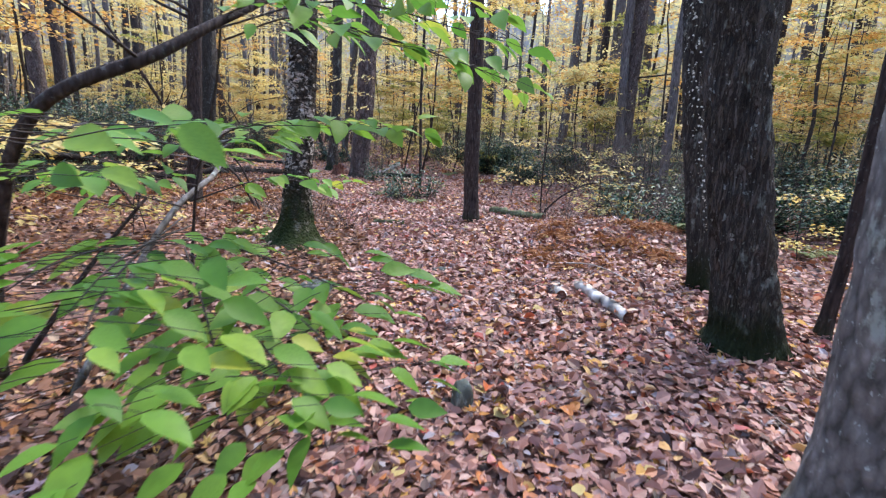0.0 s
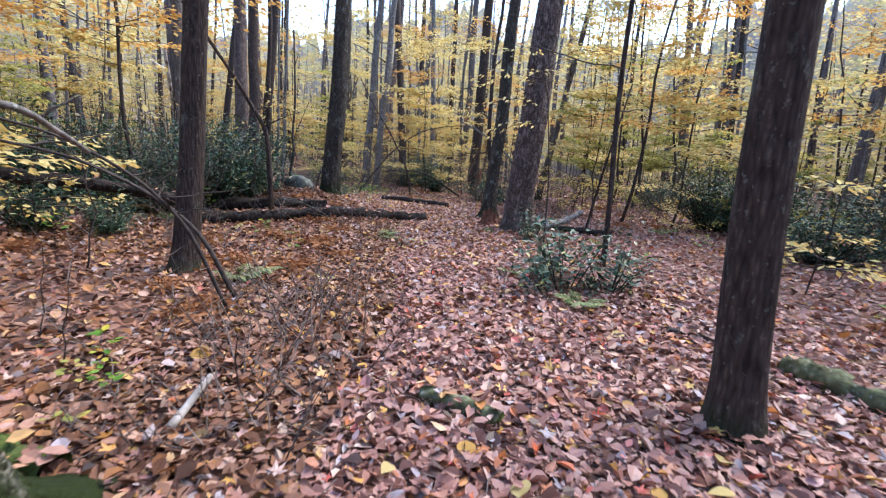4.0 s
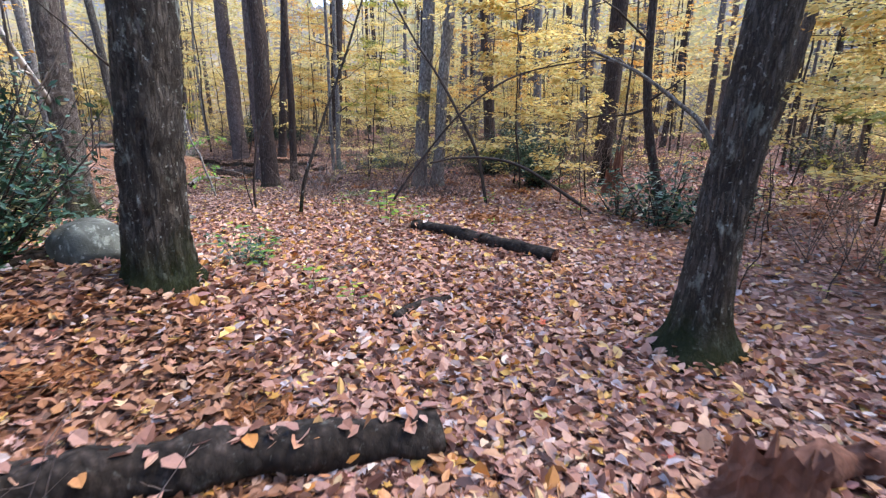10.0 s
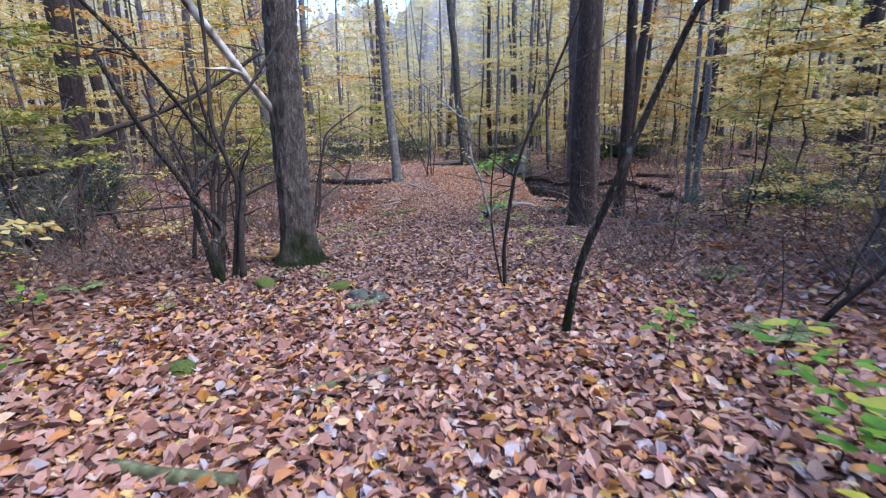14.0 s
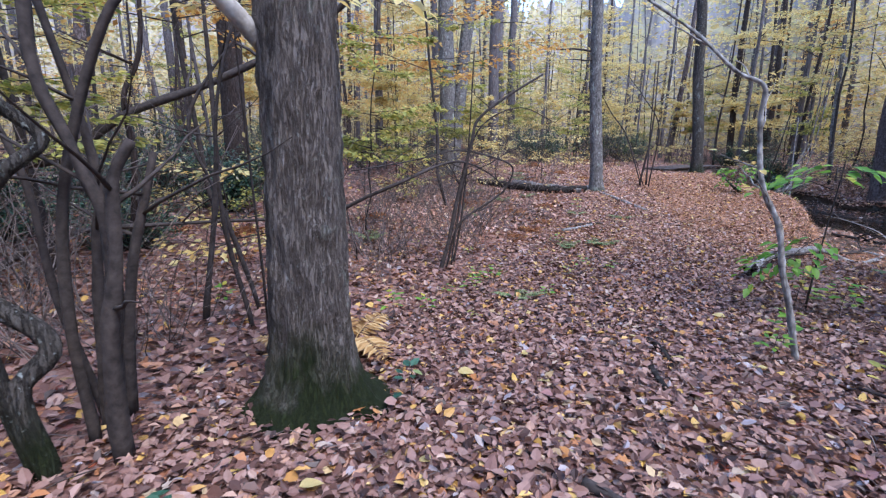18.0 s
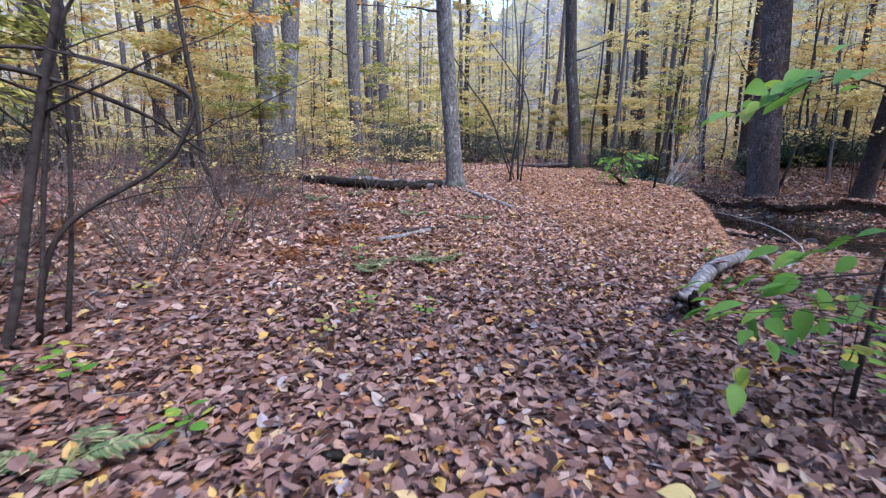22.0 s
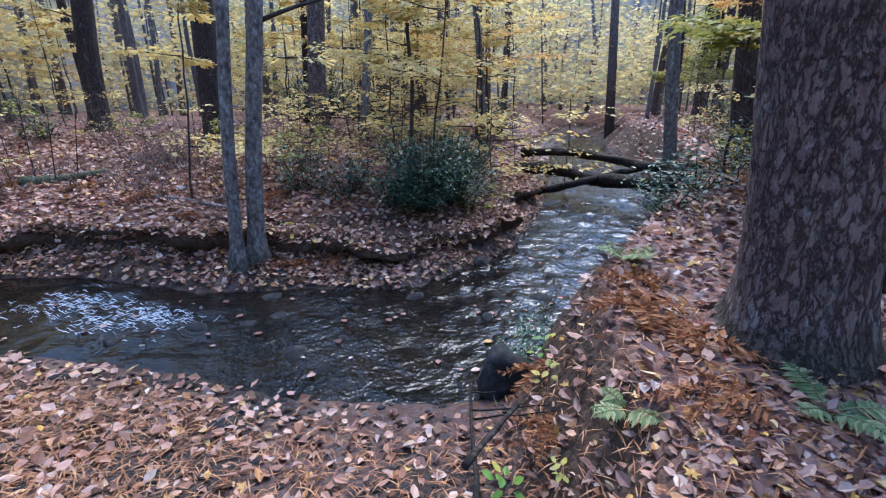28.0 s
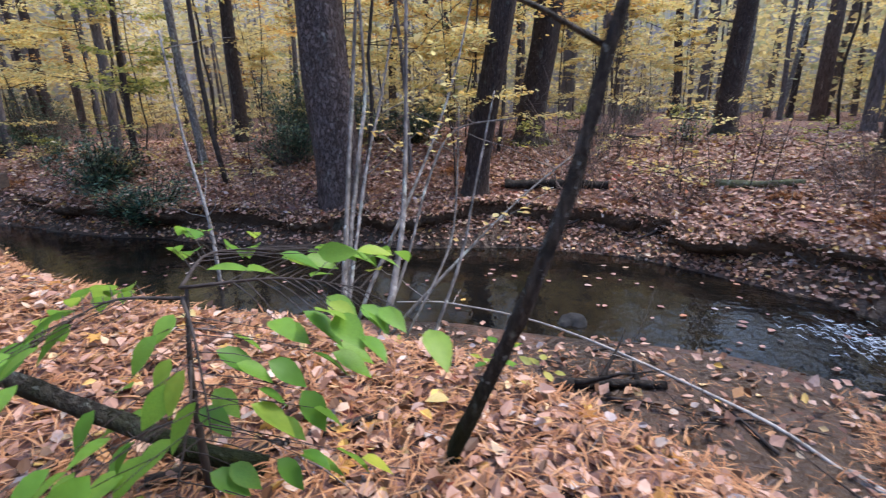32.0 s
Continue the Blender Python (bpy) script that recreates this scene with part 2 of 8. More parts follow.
def bark(name, dark, mid, light, stretch=0.18, scale=9.0, depth=0.03, plates=False, moss=0.0, lichen=0.15, moss_to=0.5, crack=0.15, gap=0.16, peel=0.0):
    n = Net(name)
    v = n.coords((1, 1, stretch))
    big = n.noise(v, scale, 6.0, 0.65)
    fine = n.noise(v, scale * 5, 4.0)
    if plates:
        size, tall, wander = plates
        vv = n.coords((1, 1, tall))
        wv = n.mix(wander, vv, n.put("TexNoise", Vector=vv, Scale=size * 0.7, Detail=6.0, Roughness=0.65).outputs["Color"], "ADD")
        e = n.voronoi(wv, size, "DISTANCE_TO_EDGE")
        ridge = n.span(e, 0.0, gap)
        tone = n.nt.nodes.new("ShaderNodeSeparateColor")
        n.nt.links.new(n.voronoi(wv, size, out="Color"), tone.inputs[0])
        grit = n.noise(n.coords((1, 1, 0.5)), size * 6, 6.0, 0.7)
        fac = n.math("ADD", n.math("MULTIPLY", ridge, crack), n.math("MULTIPLY", n.math("ADD", grit, n.math("ADD", fine, big)), 0.31 - crack / 3))
        fac = n.math("ADD", fac, n.math("MULTIPLY", n.math("SUBTRACT", tone.outputs[0], 0.5), 0.10))
        h = n.math("ADD", n.math("MULTIPLY", ridge, 0.9), n.math("MULTIPLY", n.math("ADD", big, grit), 0.5))
    else:
        r = n.voronoi(v, scale * 1.6, "F1")
        fac = n.math("ADD", n.math("MULTIPLY", big, 0.75), n.math("MULTIPLY", n.math("SUBTRACT", 0.6, r), 0.4))
        h = n.math("ADD", big, n.math("MULTIPLY", n.math("SUBTRACT", 1.0, r), 0.8))
        h = n.math("ADD", h, n.math("MULTIPLY", fine, 0.3))
    col = n.ramp(fac, [(0.22, dark), (0.5, mid), (0.74, light)])
    col = n.mix(n.span(n.one(), 0, 1, 0.0, 0.35), col, dark)
    if peel:
        flakes = n.math("ADD", n.noise(n.coords((1, 1, 1.6)), 13.0, 6.0, 0.75), n.math("MULTIPLY", n.noise(n.coords((1, 1, 0.7)), 2.6, 3.0), 0.6))
        col = n.mix(n.span(flakes, 0.83, 0.90, 0.0, peel), col, n.mix(fine, (0.30, 0.25, 0.20), (0.66, 0.60, 0.53)))
    if lichen:
        lv = n.coords((1, 1, 0.5))
        spots = n.span(n.noise(lv, 7.0, 6.0, 0.7), 0.58, 0.66, 0.0, lichen)
        col = n.mix(spots, col, (0.36, 0.40, 0.36))
        flecks = n.span(n.noise(n.coords((1, 1, 0.7)), 34.0, 3.0, 0.6), 0.63, 0.69, 0.0, lichen)
        col = n.mix(flecks, col, (0.46, 0.50, 0.47))
    if moss:
        z = n.axis("Object", 2)
        edge = n.math("ADD", z, n.math("MULTIPLY", n.math("SUBTRACT", n.noise(n.coords((1, 1, 0.4)), 5.0, 5.0), 0.5), moss_to * 1.6))
        mz = n.span(edge, moss_to, moss_to * 0.35, 0.0, moss)
        green = n.mix(n.noise(n.coords(), 60.0, 3.0), (0.005, 0.010, 0.002), (0.026, 0.038, 0.006))
        col = n.mix(mz, col, green)
    return n.done(col, 0.88, n.bump(h, 0.9, depth), spec=0.2)


def leaf_material(name, stops, through=0.35, rough=0.55, veins=True, spec=0.3):
    n = Net(name)
    col = n.ramp(n.island(), stops)
    v = n.coords()
    col = n.mix(n.span(n.noise(v, 25.0, 3.0), 0.4, 0.75, 0.0, 0.3), col, tuple(c * 0.55 for c in stops[0][1]))
    return n.done(col, rough, None, through, spec)


def plain_material(name, a, b, scale=12.0, rough=0.7, depth=0.01, stretch=(1, 1, 1), spec=0.3):
    n = Net(name)
    v = n.coords(stretch)
    f = n.noise(v, scale, 6.0)
    return n.done(n.mix(n.span(f, 0.3, 0.7), a, b), rough, n.bump(f, 0.6, depth), spec=spec)


M_GROUND = ground_material()
M_OAK = bark("grey_brown_ridged_bark", (0.022, 0.017, 0.015), (0.165, 0.135, 0.122), (0.38, 0.33, 0.31), 0.28, 26.0, 0.035, plates=(36.0, 0.13, 0.12), moss=0.97, moss_to=0.62, lichen=0.25)
M_OAK_DARK = bark("dark_ridged_bark_with_lichen", (0.014, 0.012, 0.011), (0.075, 0.064, 0.057), (0.22, 0.195, 0.175), 0.28, 24.0, 0.035, plates=(32.0, 0.13, 0.12), moss=0.9, moss_to=0.45, lichen=0.6)
M_PINE = bark("purple_brown_plated_bark", (0.016, 0.010, 0.010), (0.15, 0.108, 0.102), (0.36, 0.28, 0.265), 0.4, 14.0, plates=(15.0, 0.42, 0.26), crack=0.21, gap=0.15, depth=0.05, lichen=0.25, moss=0.5, moss_to=0.22)
M_BROWN = bark("dark_brown_thin_bark", (0.018, 0.012, 0.011), (0.055, 0.039, 0.035), (0.115, 0.085, 0.077), 0.2, 30.0, 0.012, moss=0.5, moss_to=0.2, lichen=0.15)
M_GREY = bark("smooth_grey_bark", (0.055, 0.05, 0.046), (0.19, 0.17, 0.162), (0.37, 0.345, 0.335), 0.5, 16.0, 0.008, moss=0.45, moss_to=0.2, lichen=0.6)
M_SHAG = bark("shaggy_birch_bark", (0.012, 0.009, 0.007), (0.045, 0.036, 0.028), (0.16, 0.135, 0.11), 1.3, 17.0, 0.03, moss=1.0, moss_to=0.8, lichen=0.1, peel=0.95)
M_FAR = bark("far_forest_bark", (0.05, 0.042, 0.042), (0.14, 0.118, 0.118), (0.28, 0.245, 0.245), 0.18, 22.0, 0.01, lichen=0.2)
M_TWIG = plain_material("dark_twig_bark", (0.016, 0.012, 0.011), (0.065, 0.05, 0.045), 20.0, 0.85)
M_PALETWIG = plain_material("pale_twig_bark", (0.20, 0.17, 0.15), (0.42, 0.38, 0.35), 16.0, 0.8)
M_LITTER = leaf_material("fallen_leaf", LITTER, 0.12, 0.5, spec=0.4)
M_GOLDEN = leaf_material("golden_fallen_leaf", GOLDEN, 0.12, 0.45, spec=0.4)
M_BRONZE = leaf_material("bronze_fallen_leaf", BRONZE, 0.12, 0.55, spec=0.3)
M_RUST = leaf_material("rusty_broken_leaf", RUST, 0.1, 0.6, spec=0.3)
M_RUSSET = leaf_material("russet_fallen_leaf", RUSSET, 0.1, 0.5, spec=0.4)
M_YELLOW = leaf_material("yellow_autumn_leaf", [(0.0, (0.50, 0.32, 0.10)), (0.3, (0.68, 0.50, 0.16)), (0.65, (0.78, 0.65, 0.30)), (0.85, (0.66, 0.60, 0.27)), (1.0, (0.38, 0.39, 0.16))], 0.55)
M_ORANGE = leaf_material("orange_autumn_leaf", [(0.0, (0.46, 0.20, 0.05)), (0.5, (0.68, 0.38, 0.10)), (1.0, (0.72, 0.52, 0.18))], 0.5)
M_OLIVE = leaf_material("yellow_green_leaf", [(0.0, (0.16, 0.19, 0.05)), (0.5, (0.36, 0.36, 0.09)), (1.0, (0.58, 0.48, 0.12))], 0.45)
M_GREEN = leaf_material("fresh_green_leaf", [(0.0, (0.08, 0.21, 0.03)), (0.5, (0.15, 0.32, 0.045)), (0.85, (0.27, 0.42, 0.06)), (0.97, (0.58, 0.50, 0.07))], 0.5, 0.45)
M_LAUREL = leaf_material("dark_evergreen_leaf", [(0.0, (0.010, 0.030, 0.019)), (0.5, (0.028, 0.078, 0.048)), (0.88, (0.075, 0.15, 0.095)), (0.955, (0.30, 0.29, 0.07)), (0.985, (0.52, 0.46, 0.30))], 0.15, 0.4, spec=0.3)
M_BRACKEN = leaf_material("brown_dry_fern", [(0.0, (0.14, 0.05, 0.022)), (0.5, (0.30, 0.12, 0.05)), (1.0, (0.44, 0.22, 0.10))], 0.3, 0.8)
M_FERN = leaf_material("pale_green_fern", [(0.0, (0.10, 0.17, 0.07)), (0.6, (0.24, 0.28, 0.13)), (1.0, (0.42, 0.38, 0.19))], 0.35, 0.7)
M_TANFERN = leaf_material("tan_withered_fern", [(0.0, (0.34, 0.19, 0.07)), (0.5, (0.55, 0.35, 0.15)), (1.0, (0.66, 0.48, 0.24))], 0.4, 0.8)
# foliage tones paled with distance: the haze sits in the leaf colour
M_FARLEAF_HAZED = leaf_material("far_autumn_foliage_hazed", [(0.0, (0.30, 0.23, 0.14)), (0.3, (0.58, 0.44, 0.18)), (0.6, (0.72, 0.57, 0.24)), (0.85, (0.48, 0.45, 0.22)), (1.0, (0.30, 0.32, 0.18))], 0.5)
M_BRUSH = leaf_material("bare_grey_brown_twigs", [(0.0, (0.06, 0.045, 0.04)), (1.0, (0.21, 0.165, 0.15))], 0.0, 0.9)


# ---- mesh tools ----
class Geo:
    def __init__(self):
        self.v, self.f, self.n = [], [], 0

    def add(self, v, faces):
        v = np.asarray(v, dtype=np.float64).reshape(-1, 3)
        for f in faces:
            self.f.append(np.asarray(f, dtype=np.int64) + self.n)
        self.v.append(v)
        self.n += len(v)
        return self

    def mesh(self, name, mat, smooth=True):
        me = bpy.data.meshes.new(name)
        v = np.concatenate(self.v)
        loops = np.concatenate([f.ravel() for f in self.f])
        sizes = np.concatenate([np.full(len(f), f.shape[1]) for f in self.f])
        me.vertices.add(len(v))
        me.vertices.foreach_set("co", v.ravel())
        me.loops.add(len(loops))
        me.loops.foreach_set("vertex_index", loops.astype(np.int32))
        me.polygons.add(len(sizes))
        me.polygons.foreach_set("loop_start", np.concatenate([[0], np.cumsum(sizes)[:-1]]).astype(np.int32))
        me.polygons.foreach_set("use_smooth", np.full(len(sizes), smooth))
        me.materials.append(mat)
        me.update(calc_edges=True)
        return me


def unit(a):
    a = np.asarray(a, dtype=float)
    return a / np.maximum(np.linalg.norm(a, axis=-1, keepdims=True), 1e-9)


def curve_through(points, steps=6):
    """A smooth line through the points."""
    p = np.asarray(points, dtype=float)
    if len(p) < 3:
        k = np.linspace(0, 1, steps + 1)[:, None]
        return p[0] * (1 - k) + p[-1] * k
    q = np.vstack([2 * p[0] - p[1], p, 2 * p[-1] - p[-2]])
    rows = []
    for i in range(1, len(q) - 2):
        for u in np.linspace(0, 1, steps, endpoint=False):
            a, b, c, d = q[i - 1], q[i], q[i + 1], q[i + 2]
            rows.append(0.5 * (2 * b + (c - a) * u + (2 * a - 5 * b + 4 * c - d) * u * u + (3 * b - a - 3 * c + d) * u ** 3))
    rows.append(p[-1])
    return np.array(rows)


def tube(points, radii, seg=8, rough=0.0, rng=None, caps=True):
    """A skin round a line of points."""
    p = np.asarray(points, dtype=float)
    r = np.broadcast_to(np.asarray(radii, dtype=float), (len(p),))
    t = unit(np.gradient(p, axis=0))
    ref = np.array([1.0, 0.13, 0]) if abs(t[:, 2].mean()) > 0.6 else np.array([0.05, 0, 1.0])
    a = unit(np.cross(t, ref))
    b = np.cross(t, a)
    th = np.linspace(0, 2 * np.pi, seg, endpoint=False)
    rr = np.repeat(r[:, None], seg, 1)
    if rough:
        rng = rng or np.random.default_rng(1)
        s = np.arange(len(p))[:, None]
        w = sum(rng.normal() * np.sin(k * th[None] + m * s + q) for k, m, q in zip((1, 2, 3, 5, 0), rng.uniform(0.2, 1.6, 5), rng.uniform(0, 6, 5)))
        rr = rr * (1 + rough * 0.6 * w)
    v = p[:, None] + rr[..., None] * (a[:, None] * np.cos(th)[None, :, None] + b[:, None] * np.sin(th)[None, :, None])
    n, idx = len(p), np.arange(len(p) * seg).reshape(len(p), seg)
    nx = np.roll(idx, -1, 1)
    faces = [np.stack([idx[:-1], nx[:-1], nx[1:], idx[1:]], -1).reshape(-1, 4)]
    v = v.reshape(-1, 3)
    if caps:
        v = np.vstack([v, p[0], p[-1]])
        faces.append(np.stack([nx[0], idx[0], np.full(seg, n * seg)], -1))
        faces.append(np.stack([idx[-1], nx[-1], np.full(seg, n * seg + 1)], -1))
    return v, faces


def leaf_blades(pos, along, up, size, wide=0.32, fold=0.12, curl=0.0):
    """Folded leaves, each of two four-sided halves."""
    pos, along, up = np.asarray(pos, float), unit(along), np.asarray(up, float)
    side = unit(np.cross(along, up))
    up = np.cross(side, along)
    size = np.asarray(size, float)[:, None]
    wide = np.broadcast_to(np.asarray(wide, float), (len(pos),))[:, None]
    out = []
    for u, w, h in ((0, 0, 0), (0.32, 1, 1), (0.72, 0.72, 0.8), (1, 0, 0), (0.72, -0.72, 0.8), (0.32, -1, 1)):
        hh = fold * h + curl * u * u
        out.append(pos + size * (along * u + side * (w * wide) + up * hh))
    v = np.stack(out, 1).reshape(-1, 3)
    i = np.arange(len(pos))[:, None] * 6
    return v, [i + np.array([[0, 1, 2, 3]]), i + np.array([[0, 3, 4, 5]])]


def part(name, mesh, parent, label=""):
    ob = new(name, mesh)
    ob.parent = parent
    if label:
        ob["label"] = label
    return ob


def thing(name, label, category, at=(0, 0, 0), group="", kind="", turn=0.0, size=1.0):
    ob = new(name)
    ob.empty_display_size = 0.2
    ob.matrix_basis = Matrix.Translation(at) @ Matrix.Rotation(turn, 4, "Z") @ Matrix.Diagonal((size, size, size, 1))
    return tagged(ob, label, category, group, kind)


# ---- the lie of the land ----
FAR_EDGE = [(-14.4, 31.2), (-16.0, 29.4), (-17.0, 28.1), (-18.3, 27.7), (-19.6, 28.2), (-21.2, 28.7), (-22.4, 29.1), (-23.4, 29.7), (-24.4, 30.2), (-25.8, 30.7), (-27.4, 30.5),
            (-29.2, 29.5), (-31.6, 28.5), (-33.4, 27.9), (-35.8, 27.5), (-39, 27.2)]
CHANNEL = np.array([(-62, 19.5), (-48, 22.6), (-43, 23.9), (-39, 24.7), (-36, 24.8), (-33.5, 24.6), (-30.8, 23.8), (-28.8, 23.4), (-27.4, 23.6), (-26.5, 23.9), (-25.5, 24.0), (-24.2, 23.6),
                    (-22.5, 22.8), (-21.3, 22.1), (-20.3, 21.9), (-19.65, 22.5), (-19.3, 23.3), (-18.7, 24.1), (-17.4, 24.8), (-15.0, 26.0), (-12.2, 28.2), (-8.5, 32.0), (-2, 40), (8, 52), (20, 66),
                    (24, 62), (24, 70), (4, 54), (-6.5, 42), (-11.3, 35.0)] + FAR_EDGE + [(-43, 26.8), (-48, 25.6), (-62, 22.5)])
WATER = np.array([(-62, 21.0, 0.8), (-48, 24.1, 0.8), (-43, 25.4, 0.8), (-39, 26.1, 0.85), (-36, 26.3, 1.0), (-33, 26.6, 1.4), (-31.2, 26.7, 1.45), (-29, 27.4, 1.5), (-27.3, 28.1, 1.6), (-25.5, 28.3, 1.55),
                  (-24.2, 28.1, 1.2), (-23.2, 27.8, 1.05), (-22.2, 27.15, 0.95), (-21.2, 26.75, 0.95), (-20.2, 26.0, 1.15), (-19.2, 25.55, 1.3), (-18.0, 25.9, 1.25), (-16.3, 27.1, 1.4), (-13, 29.6, 1.7), (-9, 34.0, 1.7),
                  (-4, 41, 1.7), (6, 53, 1.7), (20, 66, 1.7)])
TRAIL = np.array([(0.2, -6), (0.1, 0), (0.35, 3), (0.1, 5.5), (-0.7, 8.5), (-2.1, 11), (-3.4, 13.5), (-4.7, 15.3), (-6.6, 16.4), (-9, 17.1), (-11.5, 17.4), (-13.6, 17.9),
                  (-16, 18.7), (-18.5, 19.3), (-20.5, 20.2), (-23, 20.9), (-26, 21.6), (-30, 22.2), (-32, 22.6)])


def to_line(x, y, line):
    """The distance to a line of points, and how far along it that is."""
    best, where = np.full(x.shape, 1e9), np.zeros(x.shape)
    for i in range(len(line) - 1):
        a, d = line[i, :2], line[i + 1, :2] - line[i, :2]
        k = np.clip(((x - a[0]) * d[0] + (y - a[1]) * d[1]) / (d @ d), 0, 1)
        q = np.hypot(x - a[0] - k * d[0], y - a[1] - k * d[1])
        near = q < best
        best, where = np.where(near, q, best), np.where(near, i + k, where)
    return best, where


def inside(x, y, ring):
    hit = np.zeros(x.shape, bool)
    for (ax, ay), (bx, by) in zip(ring, np.roll(ring, -1, 0)):
        cross = ((ay > y) != (by > y)) & (x < (bx - ax) * (y - ay) / ((by - ay) or 1e-9) + ax)
        hit ^= cross
    return hit


def smooth(v, a, b):
    k = np.clip((v - a) / (b - a), 0, 1)
    return k * k * (3 - 2 * k)


def channel_depth(x, y):
    """How far inside the stream's bed a place is (negative outside it)."""
    d, _ = to_line(x, y, np.vstack([CHANNEL, CHANNEL[:1]]))
    return np.where(inside(x, y, CHANNEL), d, -d)


def waves(x, y, seed, count, low, high):
    r = np.random.default_rng(seed)
    s = 0
    for _ in range(count):
        k, a = np.exp(r.uniform(np.log(low), np.log(high))), r.uniform(0, 2 * np.pi)
        s = s + np.sin(k * (x * np.cos(a) + y * np.sin(a)) + r.uniform(0, 7)) / k ** 0.7
    return s / count


def water_z(x):
    """The stream's level: a pool upstream of the riffle, a lower one below it."""
    return -1.40 + 0.18 * smooth(-np.asarray(x, float), 21.2, 23.4)


def ground_z(x, y):
    x, y = np.asarray(x, float), np.asarray(y, float)
    trail, _ = to_line(x, y, TRAIL)
    top = -0.50 * np.exp(-((x + 18.5) / 5.2) ** 2) * np.exp(-np.clip(15.5 - y, 0, 99) ** 2 / 25 - np.clip(y - 21.5, 0, 99) ** 2 / 9)
    top = top + 0.24 * smooth(-x, 24, 31) - 0.75 * np.exp(-((x - y + 55.5) * 0.707 / 0.65) ** 2) * smooth((x + y + 9.7) * 0.707, -2.6, -1.2) * smooth(-x, 28, 29) * smooth(x, -36, -35) + 0.15 * smooth(y, 30, 38)
    top = top + 0.30 * np.exp(-((x - 2.7) ** 2 + (y - 6.9) ** 2) / 1.2) + 0.50 * np.exp(-((x + 7.5) ** 2 + (y - 14.2) ** 2) / 2.2)
    off = smooth(trail, 0.5, 2.2)
    top = top + off * (0.03 + 0.10 * waves(x, y, 3, 14, 0.5, 2.2)) + 0.035 * waves(x, y, 4, 12, 3.0, 9.0)
    top = top + 0.35 * waves(x, y, 5, 8, 0.08, 0.3) * smooth(trail, 8, 30)
    c = channel_depth(x, y)
    mid = np.interp(x, WATER[:, 0], WATER[:, 1])
    far = smooth(y - mid, -0.3, 0.6) * smooth(x, -60, -50) * smooth(-x, 9, 13)
    low = far * np.exp(-np.clip(-c, 0, 50) / 2.2)
    top = top * (1 - low) + (-0.72 - 0.23 * smooth(x, -23.5, -20.5) + 0.10 * waves(x, y, 9, 10, 1.0, 4.0)) * low
    k = smooth(c + (0.12 + 0.5 * far) * waves(x, y, 6, 10, 1.0, 5.0), -0.28 - 0.35 * far, 0.55 + 0.45 * far)
    w, at = to_line(x, y, WATER)
    wide = np.interp(at, np.arange(len(WATER)), WATER[:, 2])
    floor = water_z(x) + 0.05 + 0.10 * smooth(w - wide, 0.0, 1.4) + 0.12 * waves(x, y, 7, 12, 1.0, 6.0) - 0.32 * smooth(wide - w + 0.15 * waves(x, y, 8, 12, 1.5, 6), -0.3, 0.6)
    return top * (1 - k) + floor * k


def gz(x, y):
    return float(gz_fast(x, y))


def steps(lo, hi, fine, far):
    inner = np.arange(lo, hi + fine / 2, fine)
    g = fine * 1.35 ** np.arange(1, 60)
    g = np.cumsum(g)
    g = g[g < far]
    return np.concatenate([lo - g[::-1], inner, hi + g])


gx, gy = steps(-40, 8, 0.2, 700), steps(-3, 36, 0.2, 700)
GX, GY = np.meshgrid(gx, gy)
GZ = np.empty_like(GX)
for row in range(0, len(gy), 40):
    GZ[row:row + 40] = ground_z(GX[row:row + 40], GY[row:row + 40])
gi = np.arange(GX.size).reshape(GX.shape)
geo = Geo().add(np.stack([GX, GY, GZ], -1), [np.stack([gi[:-1, :-1], gi[:-1, 1:], gi[1:, 1:], gi[1:, :-1]], -1).reshape(-1, 4)])
ground = tagged(new("ground", geo.mesh("ground", M_GROUND)), "forest floor of brown fallen leaves over dark soil, shade painted in", "ground", kind="structure")



def gz_fast(x, y):
    """The ground's height by the mesh grid."""
    i, j = np.clip(np.searchsorted(gx, x) - 1, 0, len(gx) - 2), np.clip(np.searchsorted(gy, y) - 1, 0, len(gy) - 2)
    u, v = (x - gx[i]) / (gx[i + 1] - gx[i]), (y - gy[j]) / (gy[j + 1] - gy[j])
    return (GZ[j, i] * (1 - u) + GZ[j, i + 1] * u) * (1 - v) + (GZ[j + 1, i] * (1 - u) + GZ[j + 1, i + 1] * u) * v


# ---- water ----
def water_material():
    n = Net("dark_stream_water")
    v = n.coords((1, 1, 1))
    flow = n.math("ADD", n.noise(v, 3.2, 3.0), n.math("MULTIPLY", n.noise(v, 11.0, 3.0), 0.3))
    flow = n.math("MULTIPLY", flow, n.span(n.place(0), -25.0, -20.5, 0.15, 1.0))
    b = n.put("BsdfPrincipled")
    bed = n.mix(n.span(n.noise(v, 2.5, 4.0), 0.4, 0.65), (0.004, 0.004, 0.004), (0.012, 0.009, 0.006))
    n.wire(bed, b.inputs["Base Color"])
    n.wire(0.03, b.inputs["Roughness"])
    n.wire(1.33, b.inputs["IOR"])
    n.wire(n.bump(flow, 1.0, 0.055), b.inputs["Normal"])
    n.nt.links.new(b.outputs[0], n.out.inputs[0])
    return n.m


